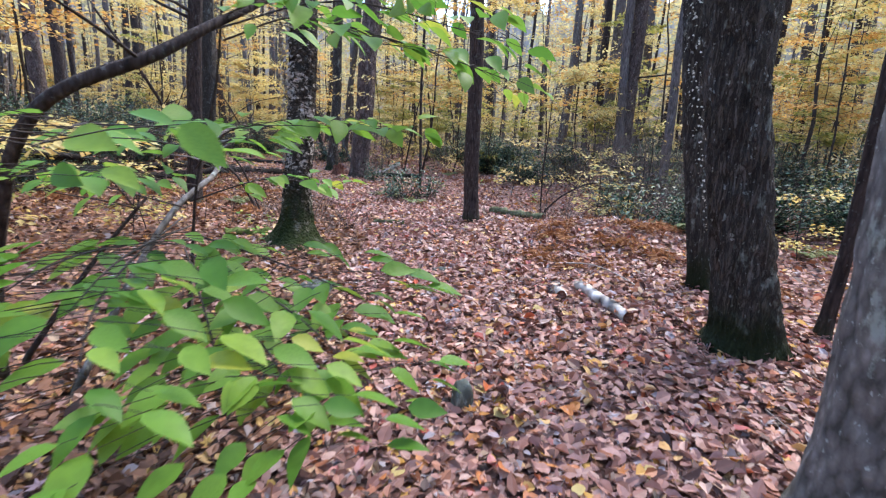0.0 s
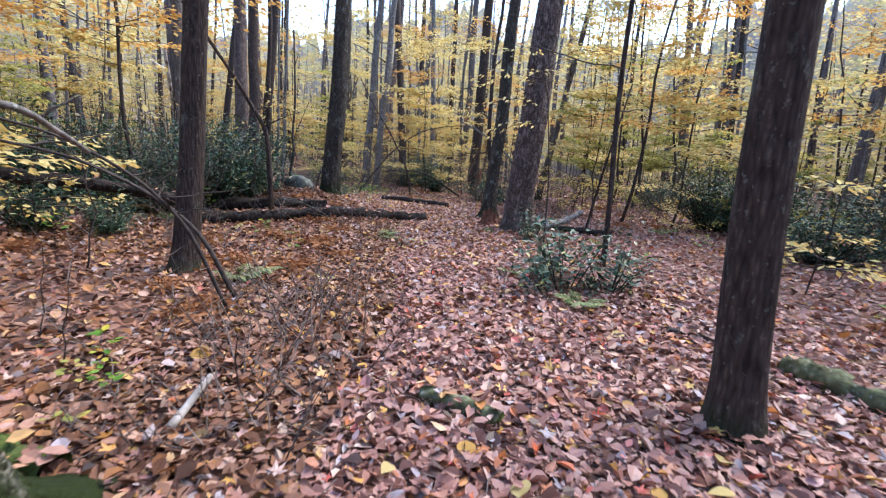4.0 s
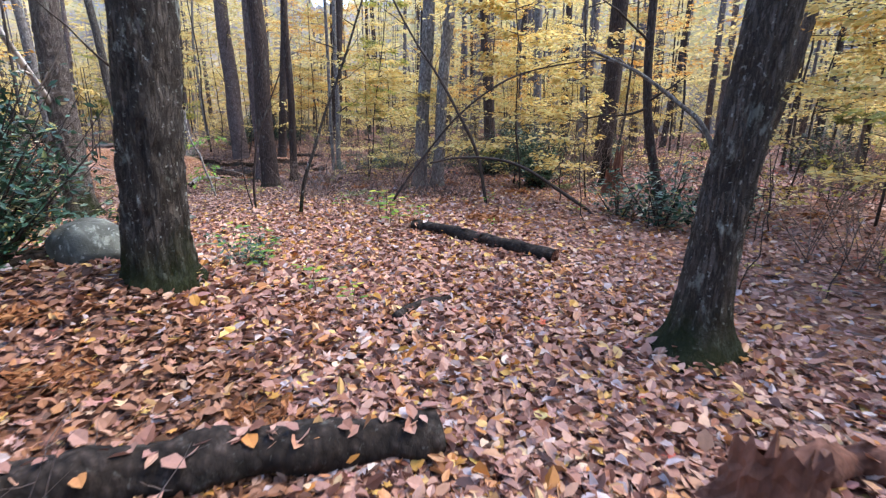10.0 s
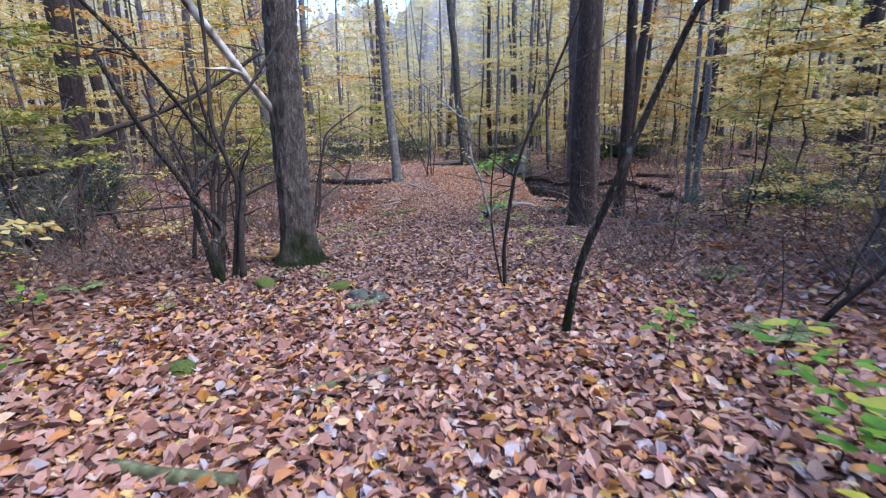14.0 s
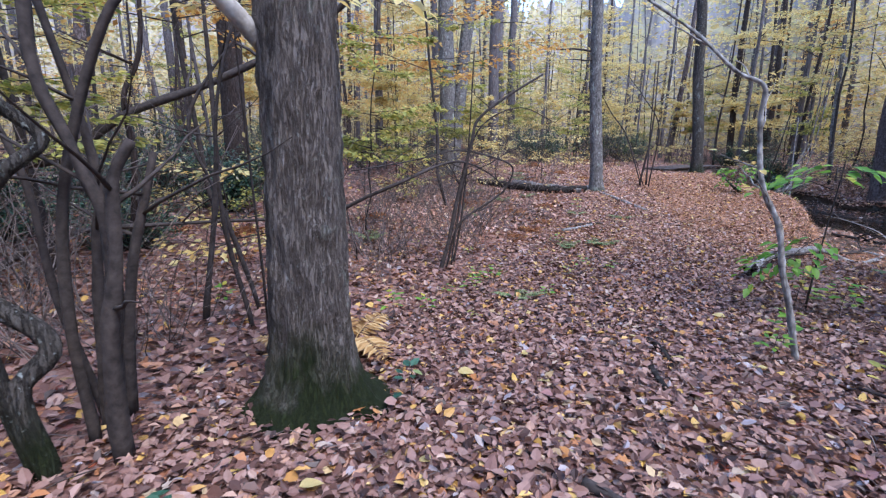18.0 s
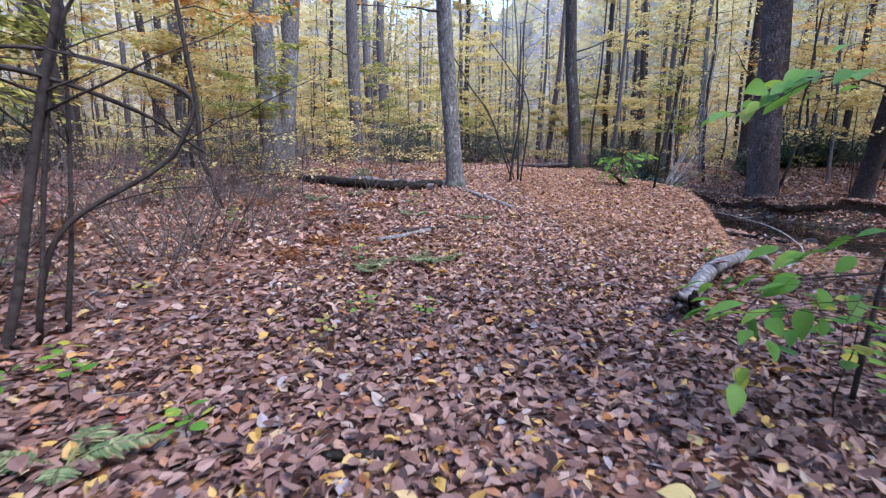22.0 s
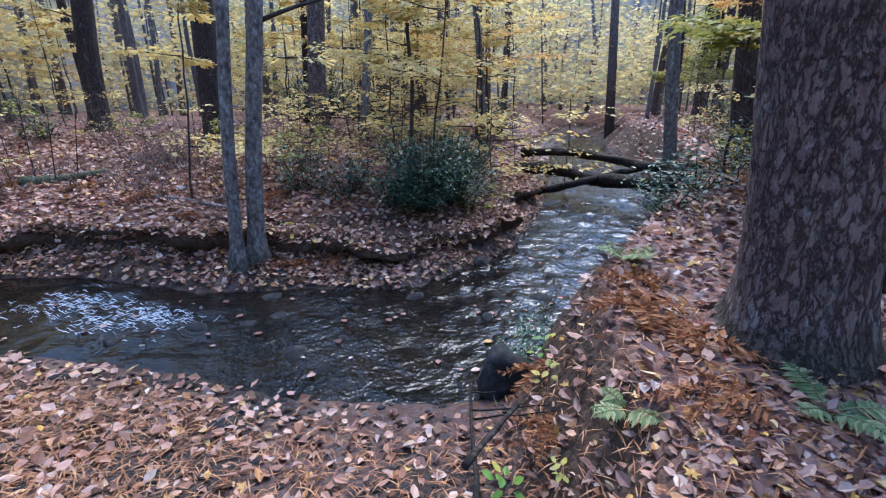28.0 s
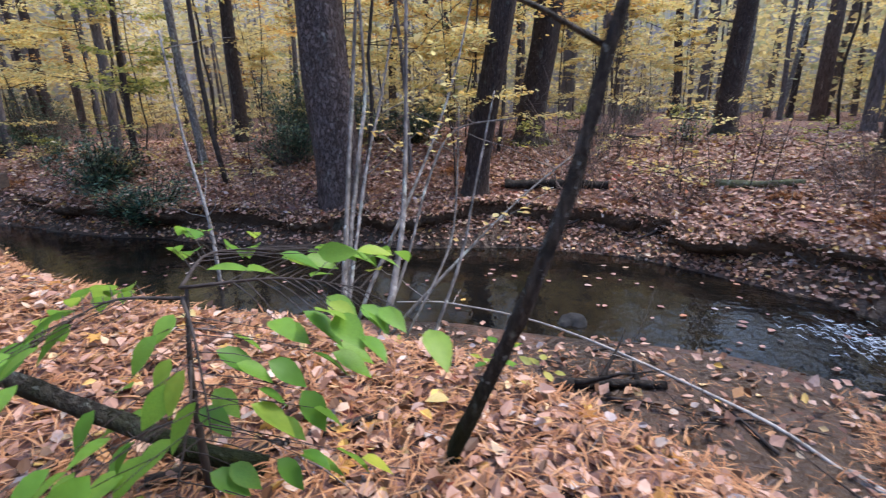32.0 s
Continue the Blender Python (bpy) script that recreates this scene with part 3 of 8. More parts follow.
def water_sheet(xs, ys, reach):
    wx, wy = (q.ravel() for q in np.meshgrid(xs, ys))
    wi = np.arange(wx.size).reshape(len(ys), len(xs))
    wq = np.stack([wi[:-1, :-1], wi[:-1, 1:], wi[1:, 1:], wi[1:, :-1]], -1).reshape(-1, 4)
    near, at = to_line(wx, wy, WATER)
    wq = wq[(near[wq] < reach).all(1)]
    used, back = np.unique(wq, return_inverse=True)
    x, y = wx[used], wy[used]
    rough = 0.15 + 1.6 * np.exp(-((x + 22.4) / 0.8) ** 2) + 1.6 * smooth(x, -21.5, -18)
    z = water_z(x) + rough * (0.22 * waves(x, y, 61, 14, 7.0, 26.0) + 0.02 * waves(x, y, 62, 8, 2.0, 6.0))
    return np.stack([x, y, z], -1), [back.reshape(-1, 4)]


geo = Geo().add(*water_sheet(np.arange(-35, -11.95, 0.07), np.arange(23, 33, 0.07), 3.2))
geo.add(*water_sheet(np.arange(-62, -34.9, 0.5), np.arange(17, 31, 0.5), 3.2))
geo.add(*water_sheet(np.arange(-12, 26, 0.5), np.arange(27, 74, 0.5), 3.2))
water = tagged(new("water", geo.mesh("water", water_material())), "shallow dark woodland stream reflecting the sky", "stream", kind="structure")


M_FOAM = plain_material("white_water_foam", (0.40, 0.45, 0.52), (0.75, 0.79, 0.84), 40.0, 0.5, 0.01)


def riffle_foam():
    """Small flecks of white water in loose bands where the stream drops."""
    rng = np.random.default_rng(63)
    geo = Geo()
    for k in range(420):
        band = rng.integers(0, 5)
        x = -23.2 + 0.28 * band + rng.normal(0, 0.22)
        y = np.interp(x, WATER[:, 0], WATER[:, 1]) + 0.35 * math.sin(band * 2.3) + rng.normal(0, 0.16)
        n, L, w = 5, rng.uniform(0.02, 0.11), rng.uniform(0.0015, 0.005)
        u = np.linspace(0, 1, n)
        px = x + L * u * 0.9
        py = y - L * u * rng.uniform(-0.2, 0.7) + 0.01 * np.sin(u * 5 + k)
        wide = w * np.sin(np.pi * (0.06 + 0.88 * u))
        pz = water_z(px) + 0.018 + 0.01 * np.sin(u * 4 + k)
        v = np.concatenate([np.stack([px, py - wide, pz], -1), np.stack([px, py + wide, pz + 0.003], -1)])
        i = np.arange(n - 1)
        geo.add(v, [np.stack([i, i + 1, n + i + 1, n + i], -1)])
    tagged(new("foam", geo.mesh("foam", M_FOAM)), "white flecks of broken water on the riffle", "foam", kind="stuff")


riffle_foam()


# ---- trees ----
def trunk_mesh(name, mat, r, height, lean=(0, 0), bend=0.0, flare=0.5, lobes=5, seg=20, seed=0, ridge=0.0, taper=0.5, fine_to=0.0, sink=0.25, path=None):
    """A trunk with root flare; near ones get real ridges of bark."""
    rng = np.random.default_rng(seed)
    z = np.concatenate([np.arange(-sink, 0.6, 0.06), np.geomspace(0.6, height, 22)])
    if fine_to:
        z = np.concatenate([np.arange(-sink, fine_to, 0.035), np.geomspace(fine_to, height, 16)])
    if path is None:
        ph, q = rng.uniform(0, 6, 2)
        cx = lean[0] * z + bend * (np.sin(z * 0.55 + ph) - np.sin(ph)) + 0.02 * np.sin(z * 1.7 + q)
        cy = lean[1] * z + bend * (np.cos(z * 0.48 + q) - np.cos(q)) + 0.02 * np.sin(z * 1.3 + ph)
    else:
        p = np.asarray(path, float)
        cx, cy = np.interp(z, p[:, 2], p[:, 0]), np.interp(z, p[:, 2], p[:, 1])
    rad = r * np.clip(1 - taper * np.maximum(z, 0) / height, 0.12, 1)
    th = np.linspace(0, 2 * np.pi, seg, endpoint=False)
    lobe = np.zeros((1, seg))
    for k in range(lobes):
        a = 2 * np.pi * (k + rng.uniform(-0.3, 0.3)) / lobes
        lobe += rng.uniform(0.5, 1.3) * np.exp(4.5 * (np.cos(th - a) - 1))[None]
    zz = np.maximum(z, -0.05)[:, None]
    rr = rad[:, None] * (1 + flare * (0.35 * np.exp(-zz / 0.28) + lobe * np.exp(-np.maximum(zz, 0) / 0.13)))
    rr = rr * (1 + 0.04 * np.sin(3 * th[None] + z[:, None] * 1.1 + seed) + 0.03 * np.sin(5 * th[None] - z[:, None] * 2.3))
    if ridge:
        near = z < (fine_to or 3.0) + 0.5
        for i in np.nonzero(near)[0]:
            for j in range(seg):
                c, s = math.cos(th[j]), math.sin(th[j])
                w = noise.noise(Vector((c * r * 34, s * r * 34, z[i] * 4.5 + seed)))
                rr[i, j] += ridge * (1 - abs(w) * 3.2) + 0.4 * ridge * noise.noise(Vector((c * r * 60, s * r * 60, z[i] * 12)))
    v = np.stack([cx[:, None] + rr * np.cos(th)[None], cy[:, None] + rr * np.sin(th)[None], np.repeat(z[:, None], seg, 1)], -1)
    idx = np.arange(len(z) * seg).reshape(len(z), seg)
    nx = np.roll(idx, -1, 1)
    return Geo().add(v, [np.stack([idx[:-1], nx[:-1], nx[1:], idx[1:]], -1).reshape(-1, 4)]).mesh(name, mat), (z, cx, cy, rad)


def limb_points(rng, start, azimuth, length, rise, wander=0.12, n=7):
    u = np.linspace(0, 1, n)[:, None]
    d = np.array([math.cos(azimuth), math.sin(azimuth), rise])
    p = np.asarray(start, float) + d * length * u
    p[1:] += np.cumsum(rng.normal(0, wander * length / n, (n - 1, 3)), 0)
    return p


def tree(label, x, y, r, height, mat, lean=(0, 0), z=None, limbs=3, category="tree", twig=None, **kw):
    """A trunk with a few bare limbs, standing on the ground at x, y."""
    seed = int(abs(x * 131 + y * 37)) % 9973
    rng = np.random.default_rng(seed)
    ob = thing("tree", label, category, (x, y, gz(x, y) if z is None else z))
    me, (zs, cx, cy, rad) = trunk_mesh("trunk", mat, r, height, lean, seed=seed, **kw)
    part("trunk", me, ob)
    for k in range(limbs):
        h = rng.uniform(0.16, 0.75) * height
        s = (np.interp(h, zs, cx), np.interp(h, zs, cy), h)
        length, rr = rng.uniform(0.8, 2.8), np.interp(h, zs, rad)
        p = limb_points(rng, s, rng.uniform(0, 6.28), length, rng.uniform(-0.1, 0.6))
        part("limb", Geo().add(*tube(p, np.linspace(min(0.035, rr * 0.35), 0.005, len(p)), 6)).mesh("limb", twig or M_TWIG), ob)
    return ob


B = "standing among fallen leaves"
tree("old birch with shaggy peeling bark and a mossy foot", -1.75, 5.70, 0.150, 15, M_SHAG, (0.04, 0.0), flare=1.9, lobes=5, seg=44, ridge=0.02, fine_to=3.2, limbs=2)
tree("broad grey ridged oak trunk with moss at its foot", 2.30, 3.15, 0.195, 17, M_OAK_DARK, (-0.216, 0.004), flare=0.5, seg=48, ridge=0.022, fine_to=3.6, limbs=2)
tree("dark trunk covered with small pale shelf fungi", 2.67, 4.52, 0.105, 14, M_OAK_DARK, (-0.183, 0.003), flare=0.3, seg=28, limbs=1)
tree("grey lichen-spotted trunk beside the trail", 1.66, 1.46, 0.165, 15, M_GREY, (-0.056, 0.001), flare=0.4, seg=40, ridge=0.008, fine_to=2.6, limbs=1)
tree("thin dark leaning sapling among yellow leaves", 3.05, 3.4, 0.05, 8, M_BROWN, (0.024, -0.000), flare=0.3, limbs=3)
tree("straight dark brown trunk with a mossy foot", 0.58, 8.05, 0.125, 16, M_BROWN, (-0.040, -0.017), flare=0.3, seg=32, limbs=3)
tree("dark slender trunk with thin bare twigs", -4.6, 8.8, 0.13, 14, M_BROWN, (0.067, 0.032), flare=0.35, seg=28, limbs=5)
tree("thin straight dark sapling", -0.50, 12.0, 0.036, 10, M_BROWN, (-0.009, -0.004), flare=0.2, limbs=6)
tree("large leaning pine with purple-brown plated bark", -2.46, 14.72, 0.275, 19, M_PINE, (0.056, 0.042), flare=0.32, lobes=6, seg=64, ridge=0.010, fine_to=3.8, limbs=1)
tree("leaning dark trunk with lichen and a mossy foot", -3.72, 16.72, 0.155, 17, M_OAK_DARK, (0.041, 0.031), flare=1.1, lobes=4, seg=44, ridge=0.012, fine_to=3.6, limbs=2)
tree("dark ridged trunk with pale lichen streaks", -6.95, 14.54, 0.20, 17, M_OAK_DARK, (0.039, 0.028), flare=0.35, seg=48, ridge=0.02, fine_to=3.4, limbs=2)
tree("grey-brown oak with ridged bark and mossy spreading roots", -13.95, 16.0, 0.215, 18, M_OAK, (-0.005, 0.02), flare=0.85, lobes=5, seg=52, ridge=0.018, fine_to=3.4, limbs=2)
tree("dark straight trunk near the stream", -16.55, 21.75, 0.25, 18, M_BROWN, (-0.002, -0.004), seg=32, limbs=2, flare=0.3)
tree("dark trunk beside a taller one", -16.9, 22.9, 0.12, 16, M_BROWN, (0.02, 0.0), limbs=2)
tree("grey lichen-covered trunk leaning apart from its twin", -11.35, 22.75, 0.17, 16, M_GREY, (0.034, 0.049), limbs=2)
tree("grey lichen-covered trunk leaning apart from its twin", -10.95, 22.95, 0.15, 16, M_GREY, (0.043, 0.063), limbs=1)
tree("curved dark sapling among yellow leaves", -5.35, 22.6, 0.085, 10, M_BROWN, (-0.10, 0.04), bend=0.25, limbs=4)
tree("grey leaning trunk in a group", -4.75, 23.8, 0.15, 15, M_OAK, (0.10, 0.04), limbs=2)
tree("grey leaning trunk in a group", -4.2, 24.4, 0.12, 15, M_OAK, (0.16, 0.06), limbs=2)
tree("dark trunk in the yellow understorey", -8.2, 27.6, 0.26, 17, M_BROWN, (0.02, 0.0), limbs=2)
tree("slim grey trunk with a pale foot", -25.75, 18.9, 0.175, 15, M_GREY, (-0.020, -0.060), seg=30, limbs=2, flare=0.35)
tree("large grey trunk of a pair", -28.7, 14.07, 0.30, 19, M_GREY, (-0.002, -0.030), seg=28, limbs=2)
tree("grey trunk of a pair", -30.2, 13.9, 0.26, 18, M_GREY, (0.003, 0.103), seg=24, limbs=2)
tree("dark trunk with a green mossy foot beside the footbridge", -31.0, 23.06, 0.2, 17, M_OAK_DARK, (-0.025, -0.076), limbs=2)
tree("massive dark trunk on the stream bank", -30.9, 29.25, 0.46, 19, M_PINE, (-0.035, -0.019), z=-0.85, seg=40, limbs=2, flare=0.35)
tree("dark trunk on the far bank", -28.7, 30.6, 0.24, 17, M_BROWN, (0.179, -0.017), z=-0.6, seg=28, limbs=2)
tree("large dark trunk beyond the stream", -28.95, 35.0, 0.38, 19, M_BROWN, (0.120, -0.011), seg=28, limbs=1)
tree("dark trunk beyond the stream among yellow leaves", -24.2, 38.4, 0.28, 18, M_BROWN, (0.053, -0.005), limbs=2)
tree("dark trunk with ivy-green foot beyond the stream", -21.15, 35.0, 0.30, 18, M_BROWN, (0.006, -0.001), limbs=2)
tree("grey stem of a forked pair on the far bank", -21.2, 28.2, 0.085, 14, M_GREY, (0.07, -0.06), z=-1.1, seg=26, limbs=3)
tree("grey stem of a forked pair on the far bank", -20.93, 28.32, 0.115, 13, M_GREY, (0.10, -0.07), z=-1.1, seg=24, limbs=3)
tree("big dark pine on the bank with plated bark", -18.25, 22.72, 0.33, 19, M_PINE, (-0.035, 0.018), seg=60, ridge=0.010, fine_to=3.4, flare=0.32, limbs=2)
tree("dark trunk downstream among yellow leaves", -11.9, 27.3, 0.20, 17, M_BROWN, (-0.127, 0.062), limbs=2)
tree("grey trunk downstream among yellow leaves", -11.2, 29.5, 0.16, 16, M_GREY, (-0.074, 0.036), limbs=2)
tree("tall dark trunk beyond the dell", -22.5, 9.8, 0.30, 18, M_BROWN, (0.0, 0.0), limbs=3)
tree("slim dark trunk behind the oak", 4.9, 7.4, 0.12, 15, M_OAK_DARK, (-0.05, 0.0), limbs=2)
MEASURED = [(o.location.x, o.location.y) for o in scene.objects if o.name.split(".")[0] == "tree"]

# ---- the wood round about: trunks of a few kinds, copied ----
kinds = []
for k, (r, h, mat, lab) in enumerate([(0.20, 18, M_BROWN, "dark straight forest trunk standing in the wood"), (0.14, 16, M_FAR, "grey-brown forest trunk standing in the wood"), (0.28, 20, M_FAR, "thick grey-brown forest trunk standing in the wood"),
                                      (0.07, 11, M_BROWN, "thin dark young tree standing in the wood"), (0.05, 9, M_FAR, "thin grey young tree standing in the wood"), (0.24, 19, M_PINE, "dark plated pine trunk standing in the wood"),
                                      (0.10, 14, M_GREY, "slim pale grey trunk standing in the wood")]):
    ob = tree(lab, 60 + 3 * k, -60, r, h, mat, (0.01, 0.0), z=0, limbs=3, bend=0.12 if r < 0.12 else 0.05, seg=14, flare=0.3)
    tagged(ob, group="forest trees")
    kinds.append(ob)


VALLEY = np.array([(-13.0, 29.6), (-9, 34), (-5, 39)], float)


def over_stream(x, y, gap=2.6):
    return to_line(np.array([x]), np.array([y]), VALLEY)[0][0] < gap


def free_spot(x, y, trail_gap, tree_gap, spots):
    a, b = np.array([x]), np.array([y])
    if to_line(a, b, TRAIL)[0][0] < trail_gap or channel_depth(a, b)[0] > -0.6 or over_stream(x, y):
        return False
    return all((x - p) ** 2 + (y - q) ** 2 > tree_gap ** 2 for p, q in spots)


rng = np.random.default_rng(11)
spots = list(MEASURED)
count = 0
while count < 230:
    x, y = rng.uniform(-75, 32), rng.uniform(-8, 72)
    near = to_line(np.array([x]), np.array([y]), TRAIL)[0][0]
    if near > 38 or (near < 14 and rng.random() < 0.5) or not free_spot(x, y, 8.5, 1.3, spots) or (-27 < x < -20 and 31 < y < 37):
        continue
    if inside(np.array([x]), np.array([y]), np.array([(-21, 21), (-12, 21), (-12, 30), (-22, 30)]))[0] and rng.random() < 0.6:
        continue
    spots.append((x, y))
    k = rng.choice(len(kinds), p=(0.22, 0.2, 0.09, 0.2, 0.14, 0.05, 0.1))
    m = Matrix.Translation((x, y, gz(x, y))) @ Euler((rng.normal(0, 0.035), rng.normal(0, 0.035), rng.uniform(0, 6.28))).to_matrix().to_4x4() @ Matrix.Scale(rng.uniform(0.8, 1.2), 4)
    copy_thing(kinds[k], m)
    count += 1
for ob, (x, y) in zip(kinds, [(-38, 33), (-19, 44), (8, 24), (-34, 8), (-24, 8), (6, 16), (-36, 30)]):
    ob.matrix_basis = Matrix.Translation((x, y, gz(x, y)))

# far trunks, too many to count
geo = Geo()
for _ in range(480):
    a, d = rng.uniform(0, 2 * np.pi), rng.uniform(30, 95)
    x, y = -14 + d * math.cos(a), 16 + d * math.sin(a)
    if to_line(np.array([x]), np.array([y]), TRAIL)[0][0] < 26 or over_stream(x, y, 2.5):
        continue
    r, h = rng.choice([0.06, 0.1, 0.16, 0.22, 0.3]), rng.uniform(12, 22)
    zb = gz(x, y) - 0.3
    p = np.array([(x, y, zb), (x + rng.normal(0, 0.3), y + rng.normal(0, 0.3), zb + h * 0.5), (x + rng.normal(0, 0.6), y + rng.normal(0, 0.6), zb + h)])
    geo.add(*tube(p, (r, r * 0.75, r * 0.3), 7))
tagged(new("far_trunks", geo.mesh("far_trunks", M_FAR)), "distant grey-brown trunks of the wood", "trees", kind="stuff")


def leaf_quads(pos, along, up, size, wide=0.3):
    """Plain pointed leaves, one four-sided face each."""
    along = unit(along)
    side = unit(np.cross(along, up))
    lift = np.cross(side, along)
    size = np.asarray(size, float)[:, None]
    v = np.stack([pos, pos + size * (0.45 * along + wide * side + 0.06 * lift), pos + size * along, pos + size * (0.45 * along - wide * side + 0.06 * lift)], 1).reshape(-1, 3)
    return v, [np.arange(len(pos))[:, None] * 4 + np.array([[0, 1, 2, 3]])]


# ---- understorey: young beeches with flat sprays of autumn leaves ----
def spray_tree(label, seed, height, mat, name="sapling", leaf=0.12, tiers=24, reach=2.1, low=0.16, per=120, stem=0.022):
    rng = np.random.default_rng(seed)
    ob = thing(name, label, name.replace("_", " "), group="understorey saplings")
    z = np.linspace(-0.1, height, 12)
    bx, by = np.cumsum(rng.normal(0, 0.05 * height / 6, (2, 12)), 1)
    bx, by = bx - bx[0], by - by[0]
    part("stem", Geo().add(*tube(np.stack([bx, by, z], -1), np.linspace(stem, 0.006, 12), 7)).mesh("stem", M_TWIG), ob)
    twigs, pos, along = Geo(), [], []
    level = low
    for k in range(tiers):
        if k % 3 == 0:
            level = low + (1 - low) * rng.uniform(0, 1) ** 0.85
        h = height * min(1.0, level + rng.uniform(0, 0.035))
        L = reach * (1.1 - 0.35 * h / height) * rng.uniform(0.35, 1.25)
        a = rng.uniform(0, 6.28)
        s = (np.interp(h, z, bx), np.interp(h, z, by), h)
        p = limb_points(rng, s, a, L, rng.uniform(-0.02, 0.22), 0.08)
        twigs.add(*tube(p, np.linspace(0.010, 0.002, len(p)), 4, caps=False))
        u = rng.uniform(0.15, 1.0, per)
        base = np.stack([np.interp(u, np.linspace(0, 1, len(p)), p[:, i]) for i in range(3)], -1)
        sd = np.array([-math.sin(a), math.cos(a), 0])
        w = rng.normal(0, 1, per) * 0.24 * L * (1.15 - u)
        base += w[:, None] * sd + np.stack([np.abs(w) * 0.5 * math.cos(a), np.abs(w) * 0.5 * math.sin(a), rng.normal(0, 0.03, per) - np.abs(w) * 0.08], -1)
        pos.append(base)
        al = np.sign(w)[:, None] * sd * 0.8 + np.array([math.cos(a), math.sin(a), -0.25]) + rng.normal(0, 0.35, (per, 3))
        along.append(al)
    pos, along = np.concatenate(pos), np.concatenate(along)
    up = np.array([0, 0, 1.0]) + rng.normal(0, 0.35, pos.shape)
    tagged(part("twig_mass", twigs.mesh("twig_mass", M_TWIG), ob), kind="stuff")
    part("foliage", Geo().add(*leaf_quads(pos, along, up, rng.uniform(0.7, 1.2, len(pos)) * leaf, 0.3)).mesh("foliage", mat, False), ob)
    return ob


saplings = [spray_tree("young beech with flat sprays of yellow leaves", 1, 6.5, M_YELLOW),
            spray_tree("young beech with golden yellow leaves", 2, 4.6, M_YELLOW, reach=1.6, tiers=18),
            spray_tree("tall understorey tree with orange-yellow leaves", 3, 9.0, M_ORANGE, tiers=30, reach=2.8, low=0.25, per=120, stem=0.04),
            spray_tree("understorey sapling with yellow-green leaves", 4, 5.4, M_OLIVE, reach=1.6),
            spray_tree("tall beech with thin yellow crown", 5, 11.0, M_YELLOW, tiers=34, reach=2.8, low=0.22, per=120, stem=0.05),
            spray_tree("low yellow beech shoot", 6, 2.4, M_YELLOW, tiers=14, reach=1.1, per=50, stem=0.014)]


def sow(kinds, weights, n, gap, far, seed, lo=0.8, hi=1.25, sink=0.0, tilt=0.05, keep=None, tree_gap=0.0):
    """Copies of some kinds of plant, spread over the wood away from the trail."""
    rng = np.random.default_rng(seed)
    made = 0
    while made < n:
        x, y = rng.uniform(-60, 28), rng.uniform(-6, 60)
        a, b = np.array([x]), np.array([y])
        near = to_line(a, b, TRAIL)[0][0]
        if near < gap or near > far or channel_depth(a, b)[0] > -0.15 or over_stream(x, y, 2.2) or (keep and not keep(x, y)):
            continue
        k = rng.choice(len(kinds), p=weights)
        m = Matrix.Translation((x, y, gz(x, y) - sink)) @ Euler((rng.normal(0, tilt), rng.normal(0, tilt), rng.uniform(0, 6.28))).to_matrix().to_4x4() @ Matrix.Scale(rng.uniform(lo, hi), 4)
        copy_thing(kinds[k], m)
        made += 1


sow(saplings, (0.26, 0.2, 0.14, 0.16, 0.16, 0.08), 295, 5.0, 26, 21, keep=lambda x, y: not (-26 < x < -20.5 and 31 < y < 37.5))
for ob, (x, y) in zip(saplings, [(-9.5, 24.5), (-1.5, 19.5), (-10, 8), (-15, 25.5), (-33, 32), (-7.2, 22.2)]):
    ob.matrix_basis = Matrix.Translation((x, y, gz(x, y)))

# the closing distance: a ring of wood beyond everything else, paled to paint haze
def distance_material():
    n = Net("distant_wood_hazed")
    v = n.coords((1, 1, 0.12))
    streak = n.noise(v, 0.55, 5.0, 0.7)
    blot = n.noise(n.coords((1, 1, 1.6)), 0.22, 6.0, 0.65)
    # lilac-grey streaks, lightened so that the colour itself carries the haze
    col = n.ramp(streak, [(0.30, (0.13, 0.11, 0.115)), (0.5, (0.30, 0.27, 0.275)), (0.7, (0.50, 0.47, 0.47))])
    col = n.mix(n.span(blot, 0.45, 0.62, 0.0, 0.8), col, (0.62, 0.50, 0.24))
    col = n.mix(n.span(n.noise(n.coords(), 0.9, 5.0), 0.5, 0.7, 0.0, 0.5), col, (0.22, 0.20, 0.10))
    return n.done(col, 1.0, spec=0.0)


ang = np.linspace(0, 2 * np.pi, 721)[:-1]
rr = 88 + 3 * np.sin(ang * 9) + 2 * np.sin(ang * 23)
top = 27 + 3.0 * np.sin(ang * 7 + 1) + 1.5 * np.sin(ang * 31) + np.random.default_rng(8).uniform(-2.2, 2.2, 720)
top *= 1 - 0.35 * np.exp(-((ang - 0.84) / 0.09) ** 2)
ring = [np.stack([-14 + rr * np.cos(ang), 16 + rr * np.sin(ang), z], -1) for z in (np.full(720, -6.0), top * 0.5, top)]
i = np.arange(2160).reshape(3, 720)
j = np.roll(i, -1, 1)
tagged(new("backdrop", Geo().add(np.concatenate(ring), [np.stack([i[:-1], j[:-1], j[1:], i[1:]], -1).reshape(-1, 4)]).mesh("backdrop", distance_material())), "brown and yellow wood in the distance, haze painted in", "backdrop", kind="structure")

